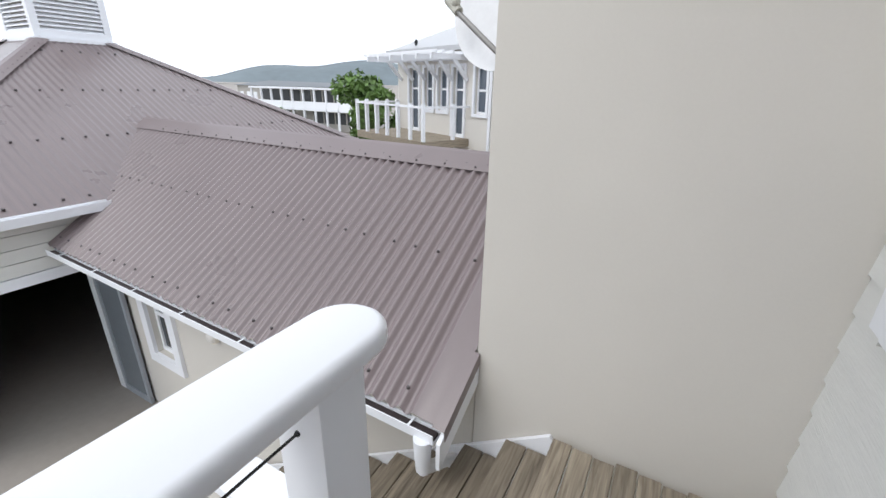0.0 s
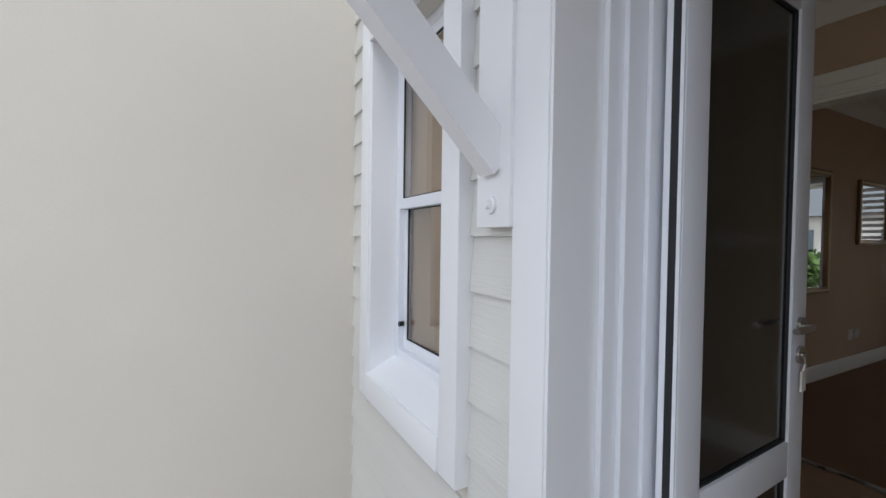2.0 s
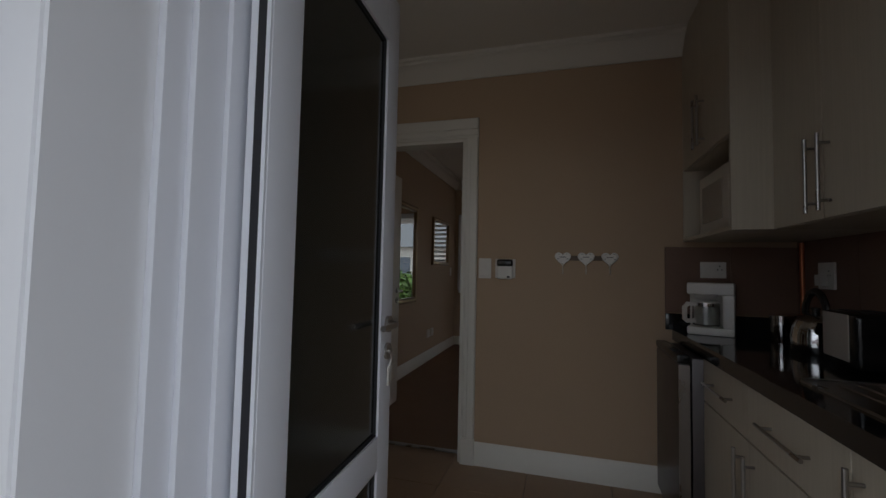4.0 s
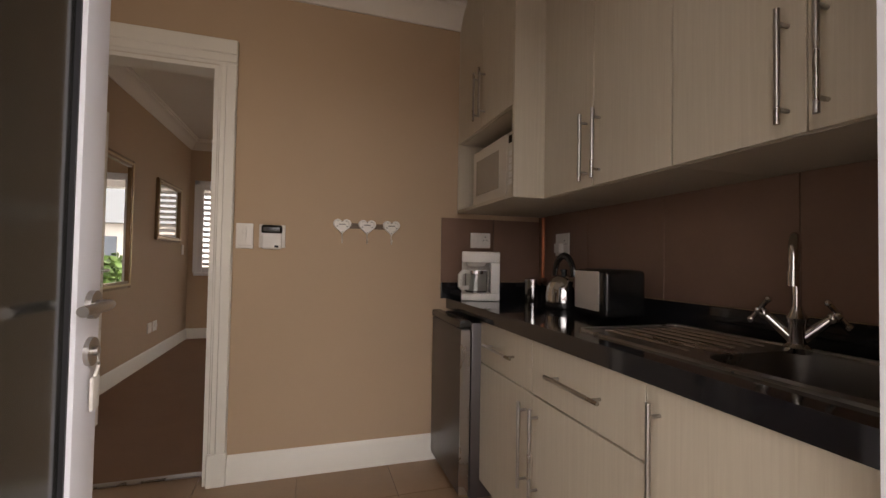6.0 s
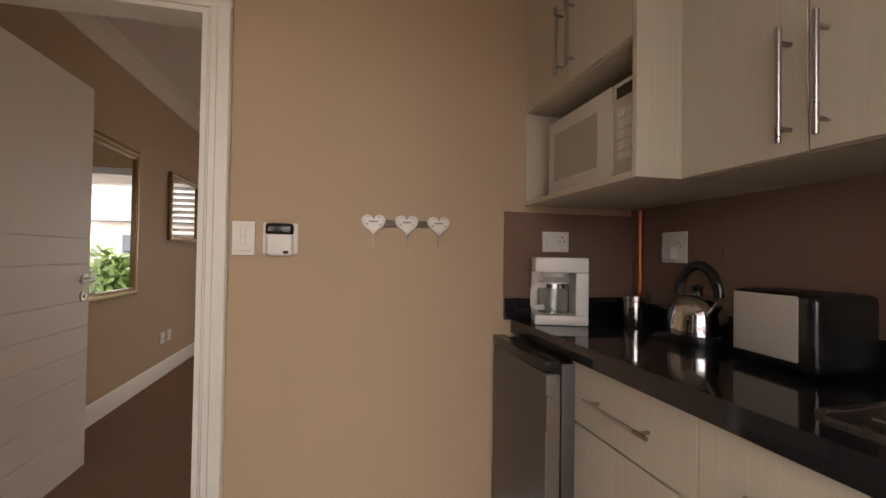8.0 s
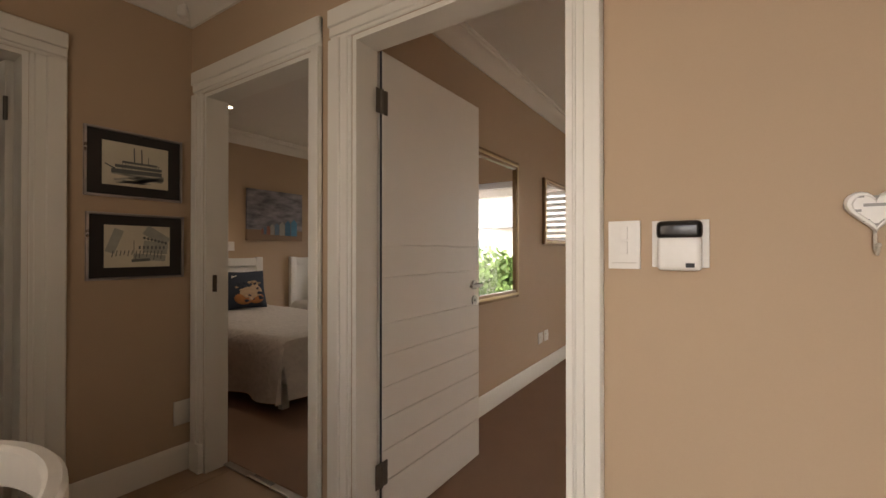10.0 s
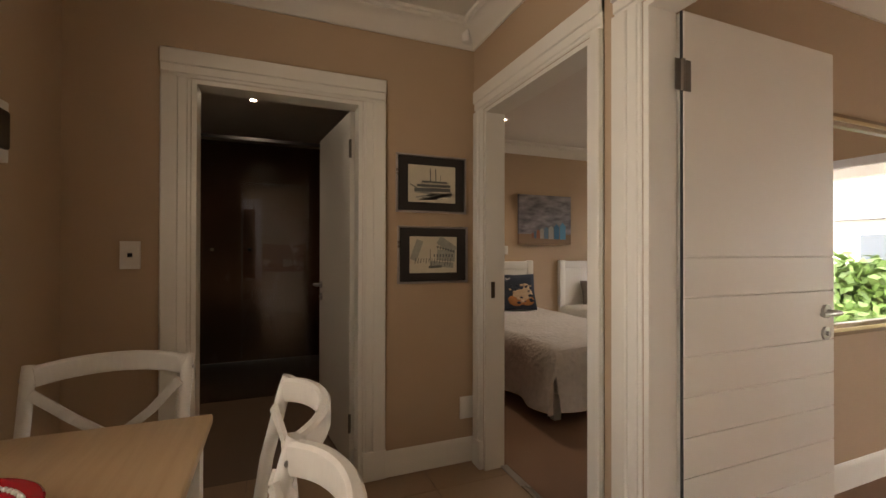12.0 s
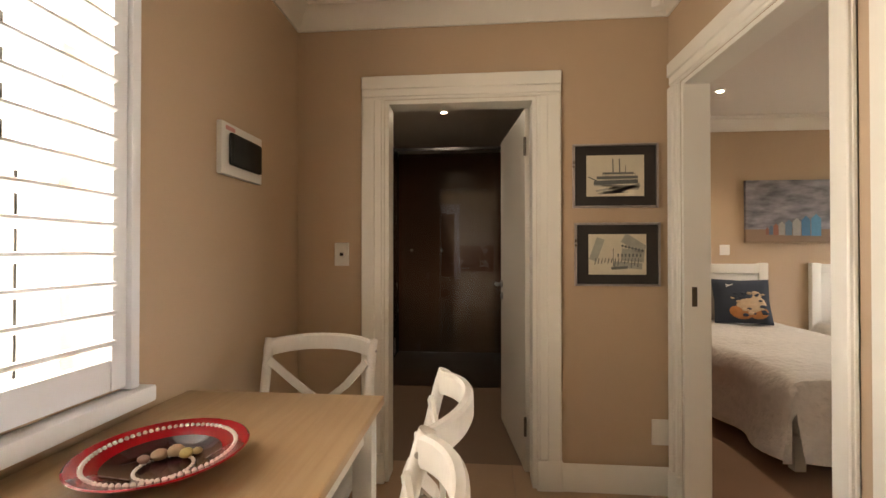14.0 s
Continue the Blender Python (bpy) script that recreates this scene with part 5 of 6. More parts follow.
plate_switch("light_switch", (X1, 0.397, 1.182), "x", -1, 0.076, 0.122, "white light switch plate beside the doorway", "light switch", [(0.0, 0.03, 0.018, 0.032, 0.004, M_WPLAST, "rocker"), (0.0, -0.008, 0.018, 0.032, 0.004, M_WPLAST, "rocker"), (0.0, -0.046, 0.06, 0.001, 0.001, M_GROUT, "seam")])
plate_switch("light_switch", (1.433, Y1, 1.19), "y", -1, 0.076, 0.122, "white switch plate with one dark round knob", "light switch", [(0.0, 0.0, 0.018, 0.018, 0.004, M_BLACK, "knob")])
plate_switch("blank_plate", (3.054, Y1, 0.308), "y", -1, 0.085, 0.125, "blank white cover plate low on the wall", "cover plate")
plate_switch("wall_socket", (5.77, YL, 0.35), "y", -1, 0.10, 0.10, "white wall socket above the skirting", "socket", SOCK)
plate_switch("wall_socket", (5.92, YL, 0.35), "y", -1, 0.10, 0.10, "white wall socket above the skirting", "socket", SOCK)
plate_switch("light_switch", (6.82, YL, 1.15), "y", -1, 0.06, 0.12, "white switch plate on the lounge wall", "light switch")
plate_switch("light_switch", (4.55, YB, 1.225), "y", -1, 0.09, 0.10, "white switch plate on the bedroom wall", "light switch")

# intercom beside the switch
ic = thing("room_dispenser", (X1, 0.272, 1.182), "white wall-mounted dispenser with a glossy black top window", "dispenser")
bm = bm_new()
bx(bm, -0.010, 0, -0.060, 0.060, -0.055, 0.058, 0.002)
part("back_plate", bm, M_WPLAST, ic, "", True)
bm = bm_new()
bx(bm, -0.045, -0.010, -0.046, 0.046, -0.062, 0.020, 0.012, 3)
part("cover", bm, M_WPLAST, ic, "", True)
bm = bm_new()
bx(bm, -0.048, -0.010, -0.048, 0.048, 0.012, 0.056, 0.014, 3)
part("window", bm, M_BLACK, ic, "glossy black window", True)
bm = bm_new()
bx(bm, -0.047, -0.045, -0.032, -0.014, -0.054, -0.044)
part("mark", bm, M_GASKET, ic)

# heart hooks
hk = thing("heart_hook_rail", (X1, -0.19, 1.245), "dark wooden rail with three white heart plaques and hooks", "coat hooks")
bm = bm_new()
bx(bm, -0.010, 0, -0.115, 0.115, -0.008, 0.020, 0.002)
part("rail", bm, wood_mat("dark_rail_wood", (0.16, 0.11, 0.07), (0.09, 0.06, 0.04), axis=1, ring=12), hk, "", True)


def heart_outline(s, n=36):
    pts = []
    for i in range(n):
        t = 2 * math.pi * i / n
        pts.append((s * 16 * math.sin(t) ** 3 / 16, s * (13 * math.cos(t) - 5 * math.cos(2 * t) - 2 * math.cos(3 * t) - math.cos(4 * t)) / 16))
    return pts


M_LETTER = mat("grey_lettering", (0.30, 0.29, 0.27), 0.7)
for k in (-1, 0, 1):
    y = 0.128 * k
    bm = bm_new()
    loft(bm, [[(-0.010, y + u, v + 0.004) for u, v in heart_outline(0.046)], [(-0.020, y + u, v + 0.004) for u, v in heart_outline(0.046)], [(-0.024, y + u, v + 0.004) for u, v in heart_outline(0.042)], [(-0.024, y + u, v + 0.004) for u, v in heart_outline(0.036)], [(-0.021, y + u, v + 0.004) for u, v in heart_outline(0.033)]])
    bm.verts.ensure_lookup_table()
    bm.faces.new(bm.verts[-36:]); bm.faces.new(bm.verts[:36])
    h = part("heart", bm, M_WPLAST, hk, "white carved heart plaque", True)
    bm = bm_new()
    bx(bm, -0.0225, -0.0212, y - 0.018, y + 0.018, 0.008, 0.014)
    for u, v in ((-0.022, 0.028), (0.022, 0.028), (-0.014, -0.020), (0.014, -0.020), (0, -0.028), (-0.026, 0.0), (0.026, 0.0), (0.0, 0.026)):
        bx(bm, -0.0225, -0.0212, y + u - 0.005, y + u + 0.005, v - 0.002, v + 0.003)
    part("ornament", bm, M_LETTER, h, "small grey lettering and scrolls")
    bm = bm_new()
    sweep(bm, [(-0.012, y, -0.035), (-0.014, y, -0.075), (-0.026, y, -0.085), (-0.034, y, -0.072)], circle_prof(0.003, 8), up=(0, 1, 0))
    ball(bm, (-0.034, y, -0.068), 0.005, n=8)
    part("hook", bm, M_CREAM, hk, "small pale metal hook", True)

# distribution board
db = thing("distribution_board", (X0, 2.034, 1.592), "white electrical distribution board with a dark cover", "electrical board")
bm = bm_new()
bx(bm, 0.0, 0.022, -0.145, 0.145, -0.099, 0.099, 0.006)
part("surround", bm, M_WPLAST, db, "", True)
bm = bm_new()
bx(bm, 0.022, 0.040, -0.108, 0.118, -0.062, 0.062, 0.012, 3)
part("cover", bm, M_BLACK, db, "smoked dark cover", True)
bm = bm_new()
bx(bm, 0.022, 0.023, -0.12, -0.06, 0.070, 0.086)
part("label", bm, mat("pink_label", (0.60, 0.28, 0.26), 0.6), db, "small faded red label")

ala = thing("motion_sensor", (3.02, 2.575, 2.40), "small white alarm sensor in the corner below the ceiling", "sensor", rz=45)
bm = bm_new()
bx(bm, -0.03, 0.03, -0.045, 0.0, 0.0, 0.095, 0.010, 3)
part("housing", bm, M_WPLAST, ala, "", True)

# framed prints
M_MOUNT = mat("dark_mount", (0.022, 0.016, 0.013), 0.7)
M_PAPER = mat("print_paper", (0.58, 0.52, 0.40), 0.8, var=0.10, scale=12)
M_INK = mat("ink_grey", (0.13, 0.13, 0.12), 0.8, var=0.3, scale=30)
M_INK2 = mat("ink_wash", (0.34, 0.33, 0.28), 0.8, var=0.25, scale=25)
M_SILVER = mat("silver_frame", (0.42, 0.38, 0.37), 0.3, metal=0.8, var=0.1, scale=20)


def framed_print(name, at, w, h, label, art):
    ob = thing(name, at, label, "framed picture", "framed prints")
    f = 0.011
    for x0, x1, z0, z1 in ((-w / 2, -w / 2 + f, -h / 2, h / 2), (w / 2 - f, w / 2, -h / 2, h / 2), (-w / 2 + f, w / 2 - f, -h / 2, -h / 2 + f), (-w / 2 + f, w / 2 - f, h / 2 - f, h / 2)):
        bm = bm_new()
        bx(bm, x0, x1, -0.020, -0.001, z0, z1, 0.003)
        part("frame", bm, M_SILVER, ob, "", True)
    bm = bm_new()
    bx(bm, -w / 2 + f, w / 2 - f, -0.012, -0.002, -h / 2 + f, h / 2 - f)
    part("mount", bm, M_MOUNT, ob, "dark mount board")
    a, b = w / 2 - 0.068, h / 2 - 0.058
    bm = bm_new()
    bx(bm, -a, a, -0.014, -0.012, -b, b)
    part("print", bm, M_PAPER, ob, "cream paper with an ink drawing")
    art(ob, a, b)
    return ob


def strokes(ob, quads, material, y=-0.0148):
    bm = bm_new()
    for x0, z0, x1, z1, wd in quads:
        d = Vector((x1 - x0, 0, z1 - z0))
        s = Vector((-d.z, 0, d.x)).normalized() * wd / 2
        p, q = Vector((x0, y, z0)), Vector((x1, y, z1))
        bm.faces.new([bm.verts.new(v) for v in (p - s, q - s, q + s, p + s)])
    part("drawing", bm, material, ob)


def steamer(ob, a, b):
    random.seed(11)
    strokes(ob, [(-0.105, -0.035, 0.11, -0.03, 0.02), (-0.09, -0.01, 0.11, -0.008, 0.014), (-0.06, 0.012, 0.09, 0.012, 0.010), (-0.13, -0.005, -0.09, -0.025, 0.006), (-0.01, 0.015, -0.012, 0.085, 0.006), (0.022, 0.015, 0.020, 0.085, 0.006), (0.05, 0.012, 0.05, 0.05, 0.003)] + [(-0.06 + 0.013 * i, -0.028, -0.06 + 0.013 * i, 0.014, 0.0025) for i in range(13)], M_INK)
    strokes(ob, [(random.uniform(-0.11, 0.05), random.uniform(-0.09, -0.045), random.uniform(0.0, 0.12), random.uniform(-0.085, -0.05), random.uniform(0.004, 0.012)) for _ in range(9)] + [(-0.02, -0.085, 0.12, -0.045, 0.016)], M_INK2, -0.0144)


def street(ob, a, b):
    random.seed(5)
    strokes(ob, [(0.03, 0.085, 0.13, 0.02, 0.05), (0.02, 0.0, 0.13, -0.01, 0.06), (-0.12, -0.03, -0.08, 0.08, 0.04), (-0.02, -0.05, 0.12, -0.06, 0.03)], M_INK2, -0.0144)
    strokes(ob, [(0.02 + 0.016 * i, 0.04 - 0.004 * i, 0.03 + 0.016 * i, 0.045 - 0.004 * i, 0.012) for i in range(7)] + [(0.0 + 0.018 * i, -0.005, 0.008 + 0.018 * i, -0.005, 0.016) for i in range(7)] + [(-0.11 + 0.016 * i, -0.06 + random.uniform(-0.01, 0.02), -0.105 + 0.016 * i, -0.02, 0.004) for i in range(14)] + [(-0.03, -0.07, 0.05, -0.065, 0.014), (-0.02, 0.03, -0.02, -0.06, 0.003)], M_INK)


framed_print("framed_print", (2.836, Y1, 1.584), 0.416, 0.322, "paddle steamer drawing in dark mount and silver frame", steamer)
framed_print("framed_print", (2.845, Y1, 1.190), 0.416, 0.318, "old street drawing in dark mount and silver frame", street)

# ---- dining table, plate and chairs ----
tb = thing("dining_table", (1.533, 1.315, 0), "pale beech dining table against the window wall", "table")
bm = bm_new()
bx(bm, -0.325, 0.325, -0.41, 0.41, 0.722, 0.75, 0.006, 3)
part("tabletop", bm, M_TABLE, tb, "", True)
for x0, x1, y0, y1 in ((-0.28, 0.28, -0.37, -0.35), (-0.28, 0.28, 0.35, 0.37), (-0.28, -0.26, -0.35, 0.35), (0.26, 0.28, -0.35, 0.35)):
    bm = bm_new()
    bx(bm, x0, x1, y0, y1, 0.63, 0.722)
    part("apron", bm, M_CHAIR, tb)
for sx in (-1, 1):
    for sy in (-1, 1):
        bm = bm_new()
        bx(bm, sx * 0.245, sx * 0.305, sy * 0.33, sy * 0.39, 0, 0.722, 0.005)
        part("leg", bm, M_CHAIR, tb, "white painted table leg", True)

pl = thing("glass_bowl", (1.515, 1.225, 0.75), "shallow red glass dish with a white beaded ring and stones", "dish")
pl.scale = (0.89, 0.89, 1)
M_RED = mat("red_glass", (0.26, 0.004, 0.009), 0.20, spec=0.35, var=0.25, scale=14, coat=0.2)
M_BEAD = mat("white_beading", (0.75, 0.72, 0.68), 0.4)
M_DKGL = mat("dark_glass_centre", (0.035, 0.008, 0.010), 0.08, var=0.4, scale=20, coat=0.6)
bm = bm_new()
lathe(bm, [(0.0, 0.004), (0.06, 0.003), (0.07, 0.006), (0.10, 0.016), (0.135, 0.034), (0.172, 0.046), (0.178, 0.050), (0.174, 0.052), (0.134, 0.041), (0.118, 0.033)], n=48)
part("rim", bm, M_RED, pl, "glossy red rim", True)
bm = bm_new()
lathe(bm, [(0.118, 0.0335), (0.100, 0.024), (0.072, 0.013), (0.045, 0.010), (0.0, 0.010)], n=48)
part("centre", bm, M_DKGL, pl, "dark streaked glass centre", True)
bm = bm_new()
for i in range(70):
    a = 2 * math.pi * i / 70
    ball(bm, (0.147 * math.cos(a), 0.147 * math.sin(a), 0.0455), 0.0052, n=6)
part("beaded_ring", bm, M_BEAD, pl, "white dotted ring", True)
bm = bm_new()
for i in range(34):
    a = 2 * math.pi * i / 34
    ball(bm, (0.058 * math.cos(a), 0.058 * math.sin(a), 0.0115), 0.0045, n=6)
part("beaded_ring", bm, M_BEAD, pl, "white dotted ring", True)
random.seed(3)
for k, (x, y, r) in enumerate(((-0.035, 0.03, 0.016), (-0.012, 0.05, 0.018), (0.014, 0.045, 0.014), (-0.055, 0.012, 0.012), (0.03, 0.06, 0.011))):
    st = thing("pebble", (1.515 + x, 1.225 + y, 0.763), "small brown pebble lying in the dish", "pebble", "pebbles in the dish")
    bm = bm_new()
    bmesh.ops.create_icosphere(bm, subdivisions=2, radius=r)
    for v in bm.verts:
        v.co *= 1 + 0.25 * noise.noise(v.co * 60 + Vector((k * 7, 0, 0)))
        v.co.z = v.co.z * 0.7 + r * 0.6
    part("stone", bm, mat("pebble_%d" % k, (0.28 + 0.06 * (k % 3), 0.18 + 0.06 * (k % 3), 0.11 + 0.04 * (k % 2)), 0.7, var=0.3, scale=60), st, "", True)


def make_chair(at, rz, label):
    """A cross-back chair; its back stands at local -y."""
    ob = thing("dining_chair", at, label, "chair", "chairs round the table", rz=rz)
    bm = bm_new()
    lp = rrect(-0.20, 0.20, -0.18, 0.21, 0.06)
    rs = loft(bm, [[(x, y, 0.43) for x, y in lp], [(x, y, 0.455) for x, y in lp], [(x * 0.93, y * 0.93, 0.462) for x, y in lp]])
    bm.faces.new(rs[-1]); bm.faces.new(rs[0][::-1])
    part("seat", bm, M_CHAIR, ob, "", True)
    for s in (-1, 1):
        bm = bm_new()
        cyl(bm, (s * 0.17, 0.18, 0.43), (s * 0.18, 0.20, 0.0), 0.018, 0.013, n=12)
        part("front_leg", bm, M_CHAIR, ob, "", True)
        bm = bm_new()
        sweep(bm, [(s * 0.185, -0.24, 0.0), (s * 0.19, -0.19, 0.25), (s * 0.195, -0.175, 0.45), (s * 0.20, -0.205, 0.65), (s * 0.205, -0.25, 0.83), (s * 0.206, -0.262, 0.865)], circle_prof(0.0175, 12), up=(1, 0, 0))
        part("back_post", bm, M_CHAIR, ob, "", True)
        bm = bm_new()
        sweep(bm, [(s * 0.19, -0.222, 0.79), (s * 0.10, -0.262, 0.69), (0.0, -0.268 - 0.006 * s, 0.61), (-s * 0.10, -0.238, 0.55), (-s * 0.185, -0.19, 0.50)], [(-0.006, -0.014), (0.006, -0.014), (0.006, 0.014), (-0.006, 0.014)], up=(0, 0, 1))
        part("cross_strap", bm, M_CHAIR, ob)
        bm = bm_new()
        cyl(bm, (s * 0.218, -0.245, 0.825), (s * 0.224, -0.245, 0.825), 0.006, n=10)
        part("bolt", bm, M_STEEL, ob, "small steel bolt", True)
    bm = bm_new()
    pts = [(0.205 * math.sin(radians(a)) / math.sin(radians(62)), -0.20 - 0.088 * (math.cos(radians(a)) - math.cos(radians(62))) / (1 - math.cos(radians(62))) - 0.045, 0.825 + 0.018 * math.cos(radians(a * 1.2))) for a in range(-62, 63, 6)]
    sweep(bm, pts, [(-0.010, -0.030), (0.010, -0.030), (0.014, -0.02), (0.013, 0.024), (0.007, 0.031), (-0.007, 0.031), (-0.013, 0.024), (-0.014, -0.02)], up=(0, 0, 1))
    part("top_rail", bm, M_CHAIR, ob, "curved white top rail", True)
    for a, b in (((-0.17, 0.18, 0.2), (0.17, 0.18, 0.2)), ((-0.178, 0.18, 0.16), (-0.188, -0.2, 0.16)), ((0.178, 0.18, 0.16), (0.188, -0.2, 0.16))):
        bm = bm_new()
        cyl(bm, a, b, 0.010, n=10)
        part("stretcher", bm, M_CHAIR, ob, "", True)
    return ob


ch = make_chair((1.545, 1.745, 0), 180, "worn white cross-back chair at the end of the table")
c2 = copy_thing(ch, pose(1.795, 1.41, 0, 0, 0, 90))
c2["label"] = "worn white cross-back chair at the long side of the table"
c3 = copy_thing(ch, pose(1.795, 1.00, 0, 0, 0, 90))
c3["label"] = "worn white cross-back chair at the long side of the table"

# ---- lounge seen through its doorway ----
def framed_mirror(name, x0, x1, z0, z1, f, label):
    ob = thing(name, ((x0 + x1) / 2, YL, z0), label, "mirror", "wall mirrors")
    w, h = (x1 - x0) / 2, z1 - z0
    for a, b, c, d in ((-w, -w + f, 0, h), (w - f, w, 0, h), (-w + f, w - f, 0, f), (-w + f, w - f, h - f, h)):
        bm = bm_new()
        bx(bm, a, b, -0.030, -0.001, c, d, 0.006)
        part("frame", bm, M_GOLD, ob, "", True)
    g = 0.3 * f
    bm = bm_new()
    for a, b, c, d in ((-w + f * .35, -w + f * .35 + g, f * .35, h - f * .35), (w - f * .35 - g, w - f * .35, f * .35, h - f * .35), (-w + f * .35 + g, w - f * .35 - g, f * .35, f * .35 + g), (-w + f * .35 + g, w - f * .35 - g, h - f * .35 - g, h - f * .35)):
        bx(bm, a, b, -0.036, -0.029, c, d, 0.002)
    part("gilt_bead", bm, mat("pale_gilt", (0.55, 0.42, 0.24), 0.35, metal=0.6), ob, "pale gilt bead")
    bm = bm_new()
    bx(bm, -w + f, w - f, -0.012, -0.004, f, h - f)
    part("mirror_glass", bm, M_MIRROR, ob, "mirror glass")
    return ob


framed_mirror("wall_mirror", 4.32, 5.215, 0.79, 1.90, 0.062, "large mirror in a bronze and gilt frame on the lounge wall")
framed_mirror("wall_mirror", 5.83, 6.63, 1.235, 1.875, 0.050, "smaller mirror in a bronze and gilt frame on the lounge wall")

w2 = tagged(new("window_2"), "white plantation shutters over the lounge window", "window", "", "structure")
for y0, y1, z0, z1 in ((1.07, 1.12, 0.86, 2.0), (1.45, 1.50, 0.86, 2.0), (1.12, 1.45, 1.94, 2.0), (1.12, 1.45, 0.86, 0.93)):
    bm = bm_new()
    bx(bm, XL - 0.03, XL + 0.02, y0, y1, z0, z1, 0.003)
    part("shutter_frame", bm, M_WHITE, w2, "", True)
bm = bm_new()
bx(bm, XL - 0.06, XL + 0.1, 1.02, 1.54, 0.82, 0.858, 0.006)
part("window_sill", bm, M_WHITE, w2, "", True)
for y0, y1, z0, z1 in ((1.50, 1.56, 0.858, 2.06), (1.01, 1.07, 0.858, 2.06), (1.01, 1.56, 2.0, 2.06)):
    bm = bm_new()
    bx(bm, XL - 0.022, XL, y0, y1, z0, z1, 0.003)
    part("architrave", bm, M_WHITE, w2, "", True)
bm = bm_new()
bx(bm, -0.032, 0.032, 0, 0.326, -0.004, 0.004, 0.002, 1)
s0 = part("slat", bm, M_WHITE, w2)
for k in range(14):
    if k == 0:
        s0.location, s0.rotation_euler = (XL + 0.0, 1.122, 0.97), (0, radians(30), 0)
    else:
        share("slat", s0.data, w2, (XL, 1.122, 0.97 + 0.0705 * k), (0, radians(30), 0))

w3 = tagged(new("window_3"), "white framed sliding glass door to a balcony", "sliding door", "", "structure")
for y0, y1, z0, z1 in ((-0.85, -0.79, 0.05, 2.1), (0.87, 0.93, 0.05, 2.1), (-0.79, 0.87, 2.02, 2.1), (-0.79, 0.87, 0.05, 0.12), (0.0, 0.06, 0.12, 2.02)):
    bm = bm_new()
    bx(bm, XL + 0.02, XL + 0.08, y0, y1, z0, z1, 0.003)
    part("window_frame", bm, M_ALU, w3, "", True)
for y0, y1 in ((-0.79, 0.0), (0.06, 0.87)):
    bm = bm_new()
    bx(bm, XL + 0.048, XL + 0.054, y0, y1, 0.12, 2.02)
    part("pane", bm, M_GLASS, w3, "clear glass pane").visible_shadow = False
bm = bm_new()
bx(bm, XL + 0.15, XL + 2.0, -2.5, 2.4, -0.25, -0.02)
structure("balcony", bm, M_DECK, "timber balcony outside the lounge", "balcony")
bm = bm_new()
bx(bm, XL + 1.8, XL + 2.0, -2.5, 2.4, 2.16, 2.36)
bx(bm, XL + 0.15, XL + 1.8, -2.5, 2.4, 2.30, 2.36)
structure("balcony_roof", bm, M_WHITE, "white balcony roof and fascia", "balcony roof")

# ---- bedroom seen through its doorway ----
M_LINEN = mat("quilted_linen", (0.60, 0.56, 0.51), 0.9, var=0.06, scale=10, bump=1.0, bscale=26, fine=0.14)
M_LINEN.node_tree.nodes["Bump"].inputs["Distance"].default_value = 0.014


def make_bed(at, label):
    """A single bed, its head at local y = 0, running to -y."""
    ob = thing("single_bed", at, label, "bed", "twin beds")
    for x0, x1, z0, z1, nm in ((-0.47, -0.40, 0, 1.10, "post"), (0.40, 0.47, 0, 1.10, "post"), (-0.40, 0.40, 1.0, 1.09, "top_rail"), (-0.40, 0.40, 0.35, 1.0, "panel")):
        bm = bm_new()
        d = (-0.055, -0.005) if nm != "panel" else (-0.040, -0.020)
        bx(bm, x0, x1, d[0], d[1], z0, z1, 0.005)
        part("headboard_" + nm, bm, M_TRIM, ob, "", True)
    bm = bm_new()
    bx(bm, -0.46, 0.46, -1.95, -0.06, 0.20, 0.50, 0.05, 3)
    part("mattress", bm, M_LINEN, ob, "", True)
    bm = bm_new()
    random.seed(2)
    nx, ny = 44, 56
    grid = []
    for j in range(ny):
        row = []
        for i in range(nx):
            u = -1.0 + 2.0 * i / (nx - 1)
            v = j / (ny - 1)
            s = u * 0.94
            y = -0.10 - v * 2.30
            if abs(s) <= 0.48:
                x, z = s, 0.545
            else:
                k = abs(s) - 0.48
                x = math.copysign(0.48 + 0.03 * min(1, k * 12) + 0.06 * k + 0.025 * math.sin(y * 13) * k * 2.5, s)
                z = 0.545 - k * 1.0
            if y < -1.97:
                k = -1.97 - y
                y2 = -1.97 - 0.03 * min(1, k * 12) - 0.05 * k - 0.02 * math.sin(x * 15) * k * 3
                z = min(z, 0.545) - k * (1.0 if abs(s) <= 0.48 else 0.35)
                y = y2
            z += 0.004 * noise.noise((x * 18, y * 18, 0)) + (0.012 * noise.noise((x * 3, y * 3, 4)))
            row.append(bm.verts.new((x, y, max(z, 0.10))))
        grid.append(row)
    for j in range(ny - 1):
        for i in range(nx - 1):
            bm.faces.new((grid[j][i], grid[j][i + 1], grid[j + 1][i + 1], grid[j + 1][i]))
    part("bedspread", bm, M_LINEN, ob, "pale quilted bedspread hanging over the sides", True)
    for sx in (-0.40, 0.40):
        for y in (-0.15, -1.85):
            bm = bm_new()
            bx(bm, sx - 0.025, sx + 0.025, y - 0.025, y + 0.025, 0, 0.2)
            part("leg", bm, M_TRIM, ob)
    return ob


bed = make_bed((4.37, YB, 0), "single bed with a white headboard and pale quilted bedspread")
bed.scale = (1.17, 1, 1)
copy_thing(bed, pose(5.86, YB, 0))


